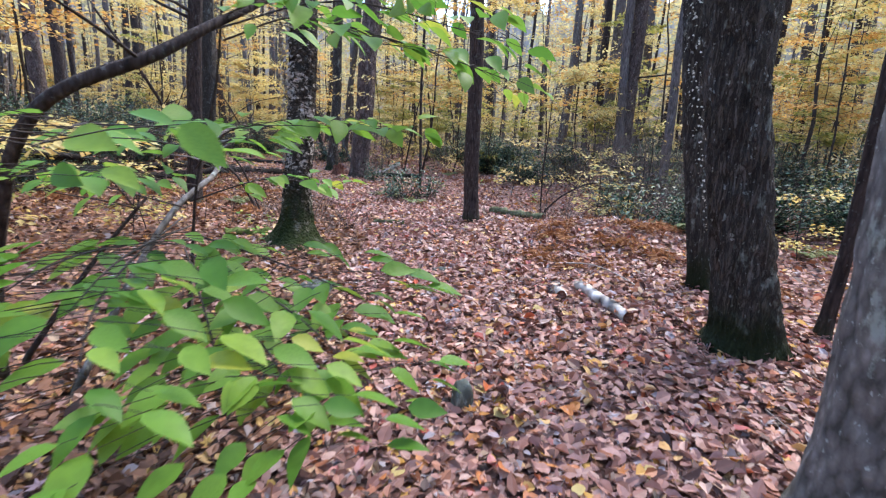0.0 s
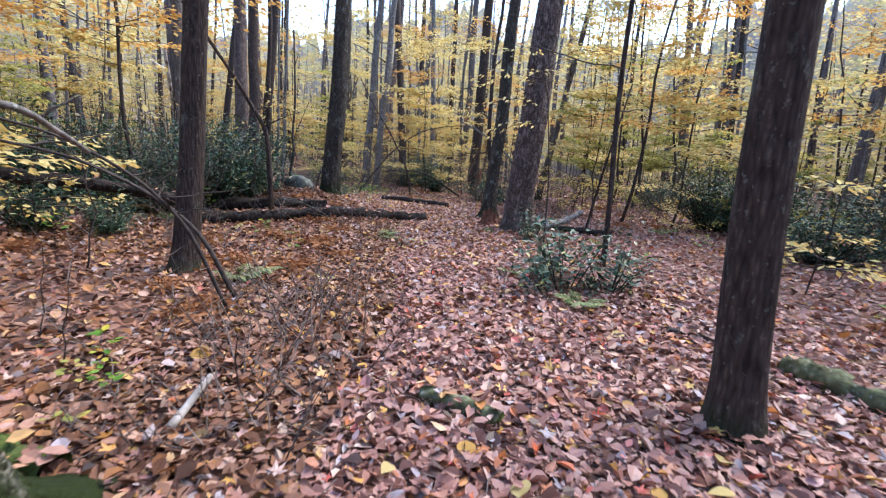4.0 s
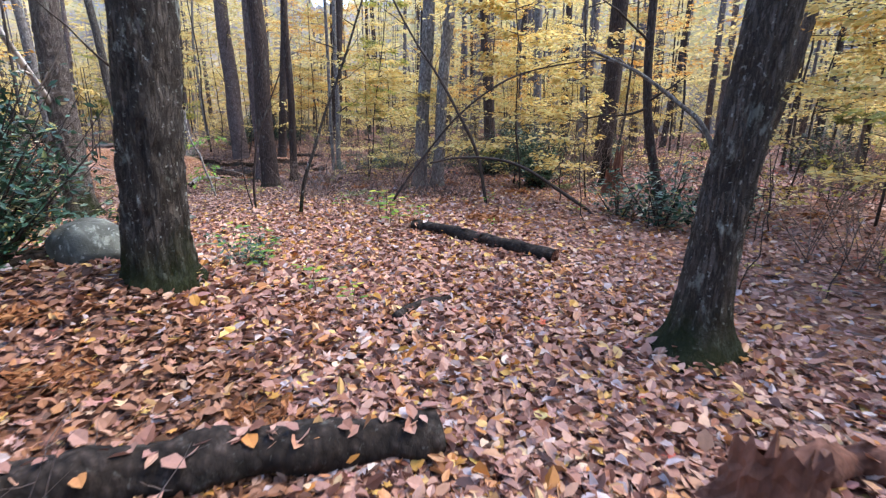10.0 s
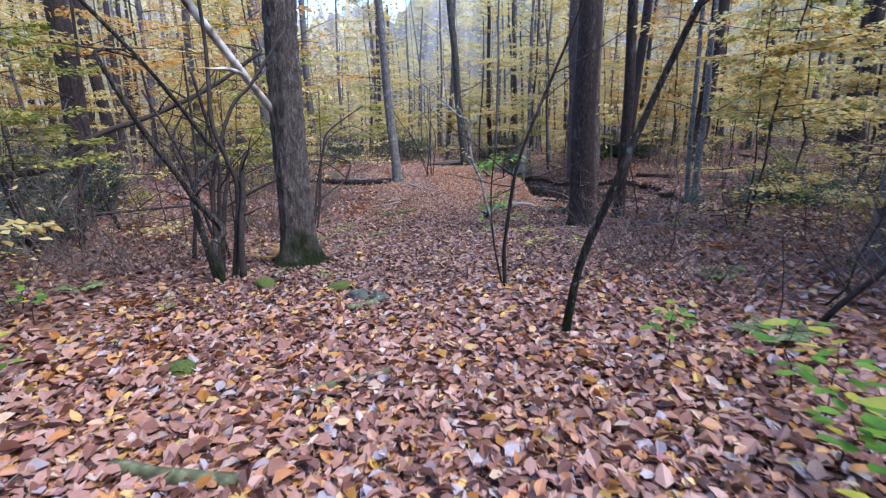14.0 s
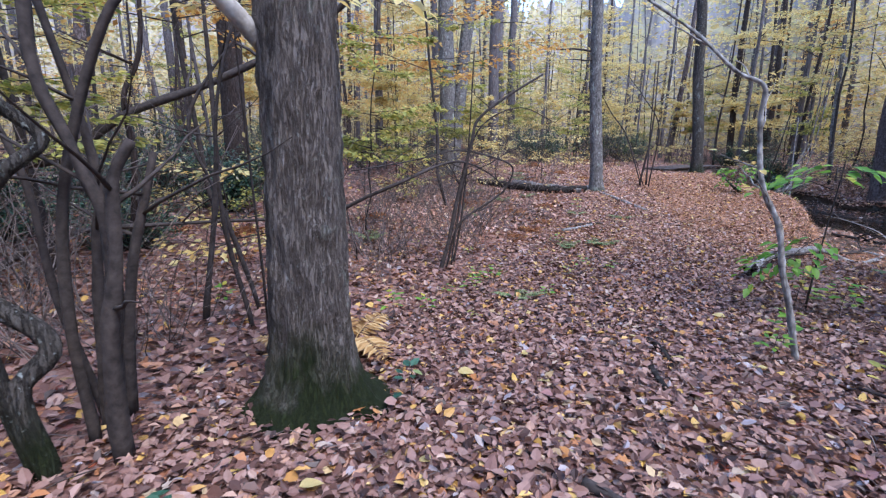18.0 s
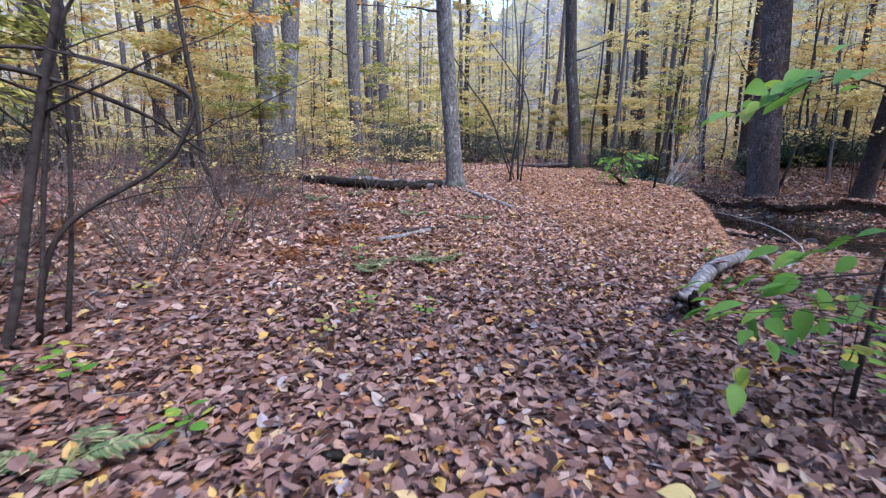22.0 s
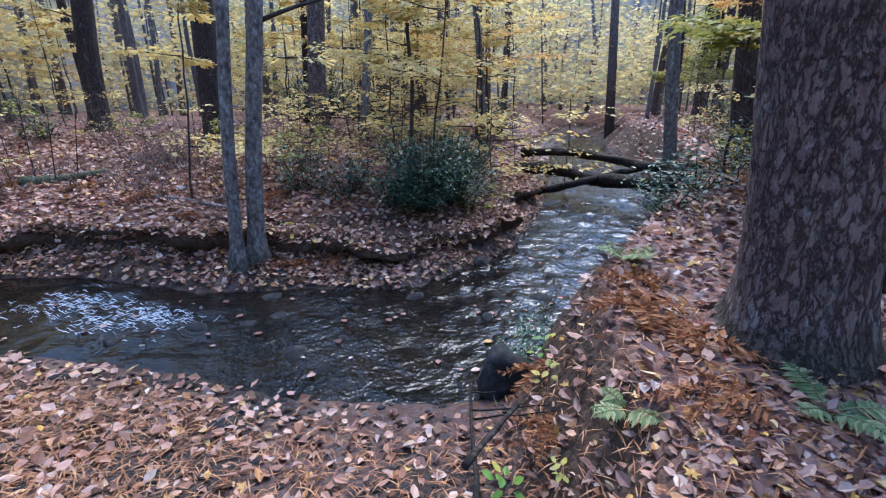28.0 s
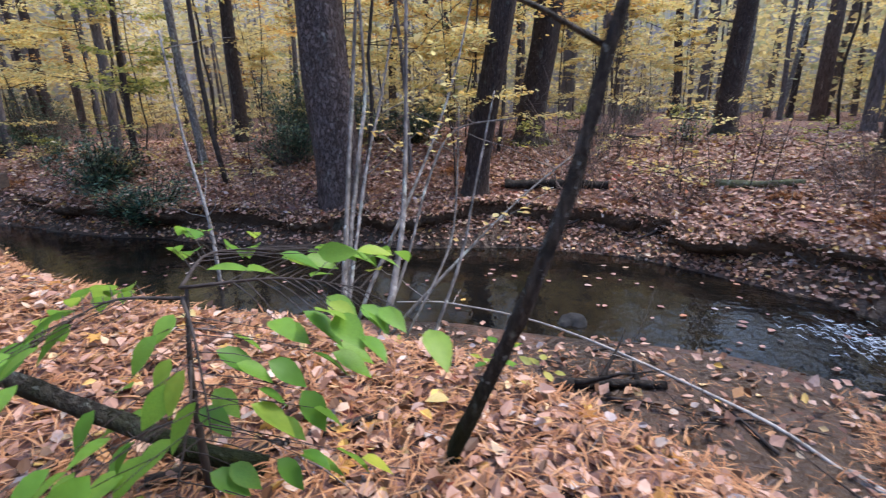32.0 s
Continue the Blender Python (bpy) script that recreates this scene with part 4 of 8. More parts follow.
# far foliage
rng = np.random.default_rng(31)
pos, size = [], []
for _ in range(2100):
    a, d = rng.uniform(0, 2 * np.pi), rng.uniform(34, 85)
    c = np.array([-14 + d * math.cos(a), 16 + d * math.sin(a)])
    if to_line(c[:1], c[1:], TRAIL)[0][0] < 24 or over_stream(*c, 3.8):
        continue
    h = rng.choice([1.2, 3, 5, 7.5, 10, 13, 17, 21], p=(0.08, 0.12, 0.14, 0.16, 0.16, 0.14, 0.12, 0.08))
    m = 125
    q = rng.normal(0, 1, (m, 3)) * (2.0, 2.0, 0.35 + 0.10 * h)
    pos.append(q + (c[0], c[1], gz(*c) + h))
    size.append(np.full(m, 0.30 + 0.0035 * d))
pos, size = np.concatenate(pos), np.concatenate(size)
al = rng.normal(0, 1, pos.shape) * (1, 1, 0.3)
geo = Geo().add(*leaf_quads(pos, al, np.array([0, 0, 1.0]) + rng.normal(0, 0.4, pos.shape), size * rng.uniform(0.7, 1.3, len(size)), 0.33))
tagged(new("far_foliage", geo.mesh("far_foliage", M_FARLEAF_HAZED, False)), "distant yellow and olive autumn foliage of the wood, paled as haze", "foliage", kind="stuff")


# ---- fallen leaves ----
@functools.lru_cache(maxsize=None)
def scatter(n, lo, hi, seed):
    rng = np.random.default_rng(seed)
    seglen = np.hypot(*np.diff(TRAIL[:, :2], axis=0).T)
    got = np.zeros((0, 2))
    while len(got) < n:
        i = rng.choice(len(seglen), n, p=seglen / seglen.sum())
        p = TRAIL[i, :2] + (TRAIL[i + 1, :2] - TRAIL[i, :2]) * rng.uniform(0, 1, n)[:, None] + rng.uniform(-hi, hi, (n, 2))
        d, _ = to_line(p[:, 0], p[:, 1], TRAIL)
        got = np.vstack([got, p[(d >= lo) & (d < hi)]])
    return got[:n]


def strewn(n, lo, hi, seed, keep):
    """Places beside the trail, between two distances from it."""
    got = scatter(n, lo, hi, seed)
    return got[keep(got[:, 0], got[:, 1])]


def to_water(x, y):
    """How far a place lies from the water's edge."""
    w, at = to_line(x, y, WATER)
    return np.where(x > -14, 9.0, w - np.interp(at, np.arange(len(WATER)), WATER[:, 2]))


def litter(label, n, lo, hi, seed, mat, keep, size=(0.05, 0.115), tilt=0.33, spread=0.013, cheap=False):
    rng = np.random.default_rng(seed)
    p = strewn(n, lo, hi, seed, keep)
    z = gz_fast(p[:, 0], p[:, 1])
    wz = water_z(p[:, 0])
    shore = to_water(p[:, 0], p[:, 1])
    steep = np.hypot(gz_fast(p[:, 0] + 0.1, p[:, 1]) - z, gz_fast(p[:, 0], p[:, 1] + 0.1) - z) * 10
    dry = (z > wz + 0.02) & (rng.random(len(z)) < smooth(shore, 0.05, 0.6)) & (rng.random(len(z)) > 0.15 * smooth(steep, 0.7, 1.2))
    if mat is M_BRONZE and size[1] < 0.1:
        dry &= rng.random(len(z)) < 1 - 0.45 * smooth(-p[:, 0], 21, 24)
    low = (z < wz + 0.24) & (p[:, 1] > 22)
    dry &= ~low | (rng.random(len(z)) < 0.75 - 0.5 * smooth(-p[:, 0], 22.8, 24.0))
    p, z = p[dry], z[dry]
    m = len(z)
    a = rng.uniform(0, 2 * np.pi, m)
    al = np.stack([np.cos(a), np.sin(a), rng.normal(0, tilt * 0.55, m)], -1)
    up = np.array([0, 0, 1.0]) + rng.normal(0, tilt, (m, 3)) * (1, 1, 0)
    s = size[0] + (size[1] - size[0]) * rng.beta(1.6, 1.9, m)
    pos = np.column_stack([p, z + 0.008 + rng.exponential(spread, m)])
    if cheap:
        made = leaf_quads(pos, al, up, s, 0.36)
    else:
        made = leaf_blades(pos, al, up, s, rng.uniform(0.24, 0.42, m), rng.normal(0.14, 0.15, (m, 1)), rng.normal(0.09, 0.22, (m, 1)))
    return tagged(new("fallen_leaves", Geo().add(*made).mesh("fallen_leaves", mat, False)), label, "leaves", kind="stuff")


def maple_litter(label, n, hi, seed, mat, keep):
    """Lobed leaves, curled at the tips."""
    rng = np.random.default_rng(seed)
    p = strewn(n, 0.0, hi, seed, keep)
    z = gz_fast(p[:, 0], p[:, 1])
    p, z = p[z > water_z(p[:, 0]) + 0.05], z[z > water_z(p[:, 0]) + 0.05]
    m = len(z)
    th = np.radians([-165, -130, -100, -75, -52, -24, 0, 24, 52, 75, 100, 130, 165])
    r = np.array([0.30, 0.62, 0.36, 0.44, 0.95, 0.46, 1.0, 0.46, 0.95, 0.44, 0.36, 0.62, 0.30])
    turn, s = rng.uniform(0, 6.28, m), rng.uniform(0.03, 0.062, m)
    tip = rng.normal(0, 0.22, (m, 2))
    lx, ly = r * np.cos(th), r * np.sin(th)
    cup = rng.normal(0.12, 0.2, m)[:, None]
    lz = cup * r[None] ** 2 + tip[:, :1] * lx[None] + tip[:, 1:] * ly[None] + rng.normal(0, 0.05, (m, 13))
    wx = lx[None] * np.cos(turn)[:, None] - ly[None] * np.sin(turn)[:, None]
    wy = lx[None] * np.sin(turn)[:, None] + ly[None] * np.cos(turn)[:, None]
    rim = np.stack([wx, wy, lz], -1) * s[:, None, None]
    base = np.column_stack([p, z + 0.022 + rng.exponential(0.014, m)])
    v = np.concatenate([base[:, None], base[:, None] + rim], 1).reshape(-1, 3)
    fan = np.array([(0, k, k + 1) for k in range(1, 13)])
    return tagged(new("fallen_leaves", Geo().add(v, [(np.arange(m)[:, None, None] * 14 + fan[None]).reshape(-1, 3)]).mesh("fallen_leaves", mat, False)), label, "leaves", kind="stuff")


BLEND = lambda x, y: x + 0.9 * np.sin(x * 917.0 + y * 473.0)
START = lambda x, y: (BLEND(x, y) > -2.6) | (y < 11)
SIDE = lambda x, y: x < np.interp(y, TRAIL[:8, 1], TRAIL[:8, 0]) - 1.0 + 0.8 * waves(x, y, 15, 8, 0.8, 3.0)
START_SIDE = lambda x, y: (x > -8.0) & (y < 14.4) & SIDE(x, y)
START_TRAIL = lambda x, y: START(x, y) & ~START_SIDE(x, y)
GLADE = lambda x, y: ~START(x, y) & (BLEND(x, y) > -11.5) & ~START_SIDE(x, y)
DELL = lambda x, y: (BLEND(x, y) <= -11.5) & (BLEND(x, y) > -19.6)
BANK = lambda x, y: BLEND(x, y) <= -19.6
EVERY = lambda x, y: np.ones(x.shape, bool)
for zone, mat, size, what in ((START_TRAIL, M_LITTER, (0.035, 0.105), "carpet of brown and tan fallen leaves"), (START_SIDE, M_RUST, (0.035, 0.10), "carpet of rusty leaves and fern scraps"), (GLADE, M_GOLDEN, (0.04, 0.115), "carpet of golden and tan fallen leaves"), (DELL, M_RUSSET, (0.03, 0.09), "carpet of dull russet fallen leaves"),
                              (BANK, M_BRONZE, (0.03, 0.085), "carpet of rusty broken leaves on the bank")):
    litter(what, 270000, 0.0, 2.8, 41, mat, zone, size)
    litter(what + " beside the trail", 110000, 2.8, 8.5, 42, mat, zone, (0.05, 0.115), 0.4)
litter("loose brown leaves farther into the wood", 60000, 8.5, 19, 43, M_LITTER, EVERY, (0.10, 0.17), 0.4, 0.015, True)
maple_litter("lobed tan maple leaves on the trail", 24000, 3.4, 45, M_LITTER, lambda x, y: x > -11.5)
maple_litter("lobed dull russet leaves on the trail", 12000, 3.0, 145, M_RUSSET, DELL)
litter("clear yellow leaves lying on the litter", 6000, 0.0, 3.4, 48, M_ORANGE, lambda x, y: (x > -12.5) & (x < -4.5) & ~START_SIDE(x, y), (0.05, 0.105), 0.3, 0.03)
maple_litter("lobed yellow maple leaves on the trail", 2600, 3.5, 46, M_ORANGE, lambda x, y: (x > -12) | (x < -19))

# short broken twigs in the litter
rng = np.random.default_rng(47)
p = strewn(5200, 0.0, 6.0, 47, EVERY)
geo = Geo()
for x, y in p:
    z = gz_fast(x, y)
    if z < water_z(x) + 0.05:
        continue
    a, L = rng.uniform(0, 6.28), rng.uniform(0.08, 0.4)
    d = np.array([math.cos(a), math.sin(a), rng.normal(0, 0.12)]) * L / 2
    q = np.array([x, y, z + 0.03])
    r = rng.uniform(0.0015, 0.005)
    geo.add(*tube(np.array([q - d, q + (rng.normal(0, 0.03) * L, rng.normal(0, 0.03) * L, 0.006), q + d]), (r, r * 0.9, r * 0.5), 3, caps=False))
tagged(new("broken_twigs", geo.mesh("broken_twigs", M_BRUSH)), "short dead twigs scattered through the leaf litter", "twigs", kind="stuff")


# leaves over the far bank and along the bed of the stream
rng = np.random.default_rng(44)
n = 85000
x, y = rng.uniform(-44, -13, n), rng.uniform(24.5, 37, n)
z = gz_fast(x, y)
wz = water_z(x)
steep = np.hypot(gz_fast(x + 0.1, y) - z, gz_fast(x, y + 0.1) - z) * 10
ok = (z > wz + 0.015) & ((z > wz + 0.3) | (rng.random(n) < 0.45)) & (rng.random(n) > 0.6 * smooth(steep, 0.6, 1.1))
near_bar = (y < np.interp(x, WATER[:, 0], WATER[:, 1])) & (x < -23.4)
ok &= ~near_bar | (rng.random(n) < 0.2)
x, y, z = x[ok], y[ok], z[ok]
a = rng.uniform(0, 2 * np.pi, len(x))
geo = Geo().add(*leaf_quads(np.stack([x, y, z + 0.015 + rng.exponential(0.012, len(x))], -1), np.stack([np.cos(a), np.sin(a), rng.normal(0, 0.35, len(x))], -1), np.array([0, 0, 1.0]) + rng.normal(0, 0.5, (len(x), 3)) * (1, 1, 0), rng.uniform(0.06, 0.13, len(x)), 0.36))
tagged(new("fallen_leaves", geo.mesh("fallen_leaves", M_BRONZE, False)), "brown fallen leaves over the stream banks", "leaves", kind="stuff")
n = 190
i = rng.uniform(5, 17, n)
c = np.stack([np.interp(i, np.arange(len(WATER)), WATER[:, q]) for q in (0, 1)], -1) + rng.normal(0, 0.9, (n, 2))
a = rng.uniform(0, 2 * np.pi, n)
geo = Geo().add(*leaf_blades(np.column_stack([c, water_z(c[:, 0]) + 0.016]), np.stack([np.cos(a), np.sin(a), 0 * a], -1), np.tile((0, 0, 1.0), (n, 1)), rng.uniform(0.05, 0.11, n), 0.36, 0.04))
tagged(new("floating_leaves", geo.mesh("floating_leaves", M_LITTER, False)), "yellow and brown leaves floating on the stream", "leaves", kind="stuff")


rng = np.random.default_rng(49)
n = 26000
x, y = rng.uniform(-14, 14, n), rng.uniform(25, 58, n)
z = gz_fast(x, y)
dry = z > water_z(x) + 0.03
x, y, z = x[dry], y[dry], z[dry]
a = rng.uniform(0, 6.28, len(x))
geo = Geo().add(*leaf_quads(np.stack([x, y, z + 0.02], -1), np.stack([np.cos(a), np.sin(a), rng.normal(0, 0.3, len(x))], -1), np.array([0, 0, 1.0]) + rng.normal(0, 0.5, (len(x), 3)), rng.uniform(0.1, 0.2, len(x)), 0.38))
tagged(new("fallen_leaves", geo.mesh("fallen_leaves", M_LITTER, False)), "brown leaves over the banks downstream", "leaves", kind="stuff")


# the turf that overhangs the far bank
def bank_lip():
    rng = np.random.default_rng(48)
    line = curve_through([(x, y, 0) for x, y in FAR_EDGE], 16)[:, :2]
    step = np.concatenate([[0], np.cumsum(np.hypot(*np.diff(line, axis=0).T))])
    s = np.arange(0, step[-1], 0.12)
    line = np.stack([np.interp(s, step, line[:, q]) for q in (0, 1)], -1)
    t = unit(np.gradient(line, axis=0))
    inward = np.stack([-t[:, 1], t[:, 0]], -1)
    inward *= np.sign(((np.stack([line[:, 0], np.interp(line[:, 0], WATER[:, 0], WATER[:, 1])], -1) - line) * inward).sum(1))[:, None]
    reach = np.clip(0.16 + 0.42 * np.sin(s * 1.7) * np.sin(s * 0.61 + 1) + 0.12 * np.sin(s * 4.3) + rng.normal(0, 0.06, len(s)), 0.02, 0.6)
    lift = -0.06 + 0.07 * np.sin(s * 0.9) + 0.05 * np.sin(s * 2.7 + 2)
    back = line - inward * 0.45
    zb = gz_fast(back[:, 0], back[:, 1])
    rows = []
    for k, drop in ((-0.45, -0.02), (-0.15, 0.02), (0.1, 0.0), (0.75, -0.06), (1.0, -0.15), (0.75, -0.24), (0.4, -0.34)):
        p = line + inward * (k * reach[:, None] if k > 0.2 else k)
        rows.append(np.column_stack([p, zb + drop + lift * min(1.0, k + 0.45) + rng.normal(0, 0.02, len(s))]))
    v = np.stack(rows, 1)
    i = np.arange(v.shape[0] * v.shape[1]).reshape(v.shape[:2])
    faces = np.stack([i[:-1, :-1], i[1:, :-1], i[1:, 1:], i[:-1, 1:]], -1).reshape(-1, 4)
    tagged(new("bank_edge", Geo().add(v.reshape(-1, 3), [faces]).mesh("bank_edge", M_GROUND)), "overhanging turf edge of the far stream bank", "bank", kind="structure")
    m = 15000
    a, u = rng.integers(0, len(s), m), rng.uniform(-0.4, 1.05, m)
    p = line[a] + inward[a] * np.where(u > 0, u * reach[a], u)[:, None] + rng.normal(0, 0.04, (m, 2))
    th = rng.uniform(0, 6.28, m)
    pos = np.column_stack([p, zb[a] + 0.02 - 0.1 * np.clip(u, 0, 1) ** 2 + rng.uniform(0, 0.03, m)])
    pos[:, 2] += lift[a] * np.clip(u + 0.45, 0, 1)
    ledge = line[a] + inward[a] * rng.uniform(0.1, 1.1, m)[:, None]
    zl = gz_fast(ledge[:, 0], ledge[:, 1])
    low = (rng.random(m) < 0.6) & (zl > water_z(ledge[:, 0]) + 0.01)
    pos[low] = np.column_stack([ledge, zl + 0.02])[low]
    geo = Geo().add(*leaf_blades(pos, np.stack([np.cos(th), np.sin(th), rng.normal(0, 0.4, m)], -1), np.array([0, 0, 1.0]) + rng.normal(0, 0.6, (m, 3)), rng.uniform(0.05, 0.11, m), 0.34, 0.1, 0.05))
    tagged(new("fallen_leaves", geo.mesh("fallen_leaves", M_BRONZE, False)), "brown leaves along the far bank's edge", "leaves", kind="stuff")


bank_lip()


# ---- logs, sticks and stems ----
M_LOG = bark("wet_dark_log_bark", (0.008, 0.006, 0.005), (0.028, 0.021, 0.018), (0.085, 0.064, 0.056), 0.6, 14.0, 0.014, lichen=0.08)
M_ROT = plain_material("red_brown_rotten_wood", (0.06, 0.025, 0.018), (0.22, 0.10, 0.07), 14.0, 0.9, 0.03, (1, 1, 0.25))
M_CUT = plain_material("pale_broken_wood", (0.16, 0.11, 0.08), (0.42, 0.32, 0.24), 24.0, 0.85)
M_MOSS = plain_material("green_moss", (0.025, 0.04, 0.008), (0.11, 0.14, 0.03), 70.0, 0.95, 0.02)
M_MOSSLOG = bark("mossy_grey_stick", (0.05, 0.05, 0.03), (0.13, 0.14, 0.07), (0.28, 0.27, 0.2), 0.8, 12.0, 0.01, lichen=0.3)
M_SILVER = bark("silver_grey_peeling_bark", (0.10, 0.085, 0.078), (0.29, 0.27, 0.26), (0.55, 0.53, 0.52), 0.7, 13.0, 0.014, lichen=0.1)
M_WHITE = bark("white_birch_bark", (0.10, 0.08, 0.07), (0.62, 0.58, 0.54), (0.80, 0.77, 0.73), 1.0, 5.0, 0.006, lichen=0.05)
M_STONE = bark("grey_lichen_stone", (0.045, 0.048, 0.042), (0.11, 0.118, 0.104), (0.22, 0.235, 0.205), 1.0, 5.0, 0.02, lichen=0.5)
M_WETSTONE = bark("wet_black_stone", (0.012, 0.012, 0.013), (0.035, 0.033, 0.033), (0.09, 0.085, 0.08), 1.0, 6.0, 0.015, lichen=0.05)
M_PLANK = plain_material("weathered_dark_plank", (0.025, 0.018, 0.015), (0.10, 0.07, 0.055), 9.0, 0.8, 0.01, (1, 6, 6))
M_FUNGUS = plain_material("pale_shelf_fungus", (0.42, 0.38, 0.30), (0.70, 0.66, 0.56), 30.0, 0.8)
M_NEEDLE = leaf_material("rusty_pine_needles", [(0.0, (0.20, 0.08, 0.035)), (0.5, (0.38, 0.17, 0.08)), (1.0, (0.52, 0.29, 0.15))], 0.1, 0.8)


def grounded(points, dz=0.0):
    """Lowers or lifts a line of points so that its first one stands on the ground."""
    p = np.asarray(points, float)
    return p + (0, 0, gz(p[0, 0], p[0, 1]) - p[0, 2] + dz)


def lying(points, r):
    """A line on the plan, laid on the ground."""
    return np.array([(x, y, gz(x, y) + r * 0.75) for x, y in points])


def log_thing(label, points, r0, r1, mat, end=None, seed=1, seg=18, rough=0.10, category="log", name="log"):
    rng = np.random.default_rng(seed)
    p = curve_through(points, 10)
    base = p[0].copy()
    ob = thing(name, label, category, base)
    p = p - base
    n = len(p)
    p[1:-1] += rng.normal(0, r0 * 0.06, (n - 2, 3))
    rad = np.linspace(r0, r1, n) * (1 + rng.normal(0, 0.035, n))
    part("bark", Geo().add(*tube(p, rad, seg, rough, rng, caps=False)).mesh("bark", mat), ob)
    t = unit(np.array([p[0] - p[1], p[-1] - p[-2]]))
    for c, d, r in ((p[0], t[0], rad[0]), (p[-1], t[1], rad[-1])):
        a = unit(np.cross(d, (0.3, 0.2, 1.0)))
        b = np.cross(d, a)
        th = np.linspace(0, 2 * np.pi, seg, endpoint=False)
        edge = c + (np.cos(th)[:, None] * a + np.sin(th)[:, None] * b) * r * 0.97 + d * 0.002
        mid = c + (np.cos(th)[:, None] * a + np.sin(th)[:, None] * b) * r * 0.55 + d * rng.uniform(-0.35, 0.25, seg)[:, None] * r
        v = np.vstack([edge, mid, c + d * r * 0.1])
        i = np.arange(seg)
        j = (i + 1) % seg
        part("broken_end", Geo().add(v, [np.stack([i, j, seg + j, seg + i], -1), np.stack([seg + i, seg + j, np.full(seg, 2 * seg)], -1)]).mesh("broken_end", end or M_CUT, False), ob)
    return ob


def stick(label, points, r0, r1, mat, seed=1, seg=8, name="stick", category="stick", twigs=0, rough=0.12):
    """A fallen stick or a bent stem as one thing, with its side twigs as parts."""
    rng = np.random.default_rng(seed)
    p = curve_through(points, 6)
    base = p[0].copy()
    p = p - base
    ob = thing(name, label, category, base)
    part("stem", Geo().add(*tube(p, np.linspace(r0, r1, len(p)), seg, rough, rng)).mesh("stem", mat), ob)
    for _ in range(twigs):
        i = rng.integers(len(p) // 3, len(p) - 1)
        q = limb_points(rng, p[i], rng.uniform(0, 6.28), rng.uniform(0.25, 0.8), rng.uniform(0.0, 0.9))
        part("twig", Geo().add(*tube(q, np.linspace(r1 * 0.8, 0.0015, len(q)), 4)).mesh("twig", mat), ob)
    return ob


def stems(label, lines, radii, mat, category="shrub", name="shrub", twigs=2, seed=1, leaves=None, n_leaf=0, leaf=0.07):
    """A shrub of several stems from one foot, each stem a part."""
    rng = np.random.default_rng(seed)
    foot = grounded(lines[0])[0]
    ob = thing(name, label, category, foot)
    tips = []
    for line, r in zip(lines, radii):
        p = curve_through(np.asarray(line, float) + (0, 0, foot[2] - line[0][2]), 6) - foot
        p[0, 2] -= 0.05
        part("stem", Geo().add(*tube(p, np.linspace(r, r * 0.45, len(p)), 9, 0.10, rng)).mesh("stem", mat), ob)
        for _ in range(twigs):
            i = rng.integers(len(p) // 3, len(p))
            q = limb_points(rng, p[i], rng.uniform(0, 6.28), rng.uniform(0.3, 1.1), rng.uniform(0.1, 0.9))
            part("twig", Geo().add(*tube(q, np.linspace(r * 0.3, 0.002, len(q)), 4)).mesh("twig", mat), ob)
            tips.append(q)
    if n_leaf and tips:
        q = np.concatenate([t[2:] for t in tips])
        i = rng.integers(0, len(q), n_leaf)
        pos = q[i] + rng.normal(0, 0.06, (n_leaf, 3))
        part("foliage", Geo().add(*leaf_blades(pos, rng.normal(0, 1, (n_leaf, 3)) * (1, 1, 0.4), np.array([0, 0, 1.0]) + rng.normal(0, 0.3, (n_leaf, 3)), rng.uniform(0.7, 1.2, n_leaf) * leaf)).mesh("foliage", leaves, False), ob)
    return ob


# first stretch
log_thing("short white birch log with peeling bark on the leaves", lying([(1.41, 4.42), (1.50, 4.0), (1.59, 3.58)], 0.085), 0.052, 0.05, M_WHITE, M_ROT, 3)
log_thing("small broken birch log with a dark rotten core", lying([(1.2, 4.5), (1.17, 4.12)], 0.075), 0.045, 0.05, M_WHITE, M_ROT, 4)
log_thing("short mossy grey log on the trail", lying([(-1.04, 7.52), (-0.8, 7.5), (-0.56, 7.44)], 0.05), 0.045, 0.055, M_MOSSLOG, M_MOSS, 5)
stick("thin pale dead twig over the leaves", [(1.35, 5.2, 0.1), (1.75, 4.9, 0.16), (2.0, 4.3, 0.1), (1.95, 3.8, 0.03)], 0.008, 0.004, M_PALETWIG, 6)
stick("short pale grey dead stick", [(-1.88, 6.58, 0.06), (-1.99, 6.9, 0.16)], 0.022, 0.018, M_PALETWIG, 7)
stick("dark bent stick on the ground", lying([(0.28, 9.65), (0.5, 9.6), (0.76, 9.48)], 0.03), 0.03, 0.02, M_TWIG, 8)
log_thing("mossy rotting log beside the trail", lying([(1.05, 9.2), (1.35, 8.9), (1.9, 8.4)], 0.09), 0.09, 0.08, M_MOSSLOG, M_ROT, 9)
stick("grey-brown dead limb leaning past the birch", [(-1.95, 2.2, 0.0), (-1.7, 2.75, 0.85), (-1.61, 3.29, 1.13), (-1.83, 3.76, 1.19), (-2.3, 4.65, 1.26), (-2.55, 5.78, 1.41), (-2.55, 6.35, 1.47), (-2.62, 6.6, 1.38), (-2.72, 6.8, 1.28)], 0.021, 0.013, M_GREY, 76, twigs=5)
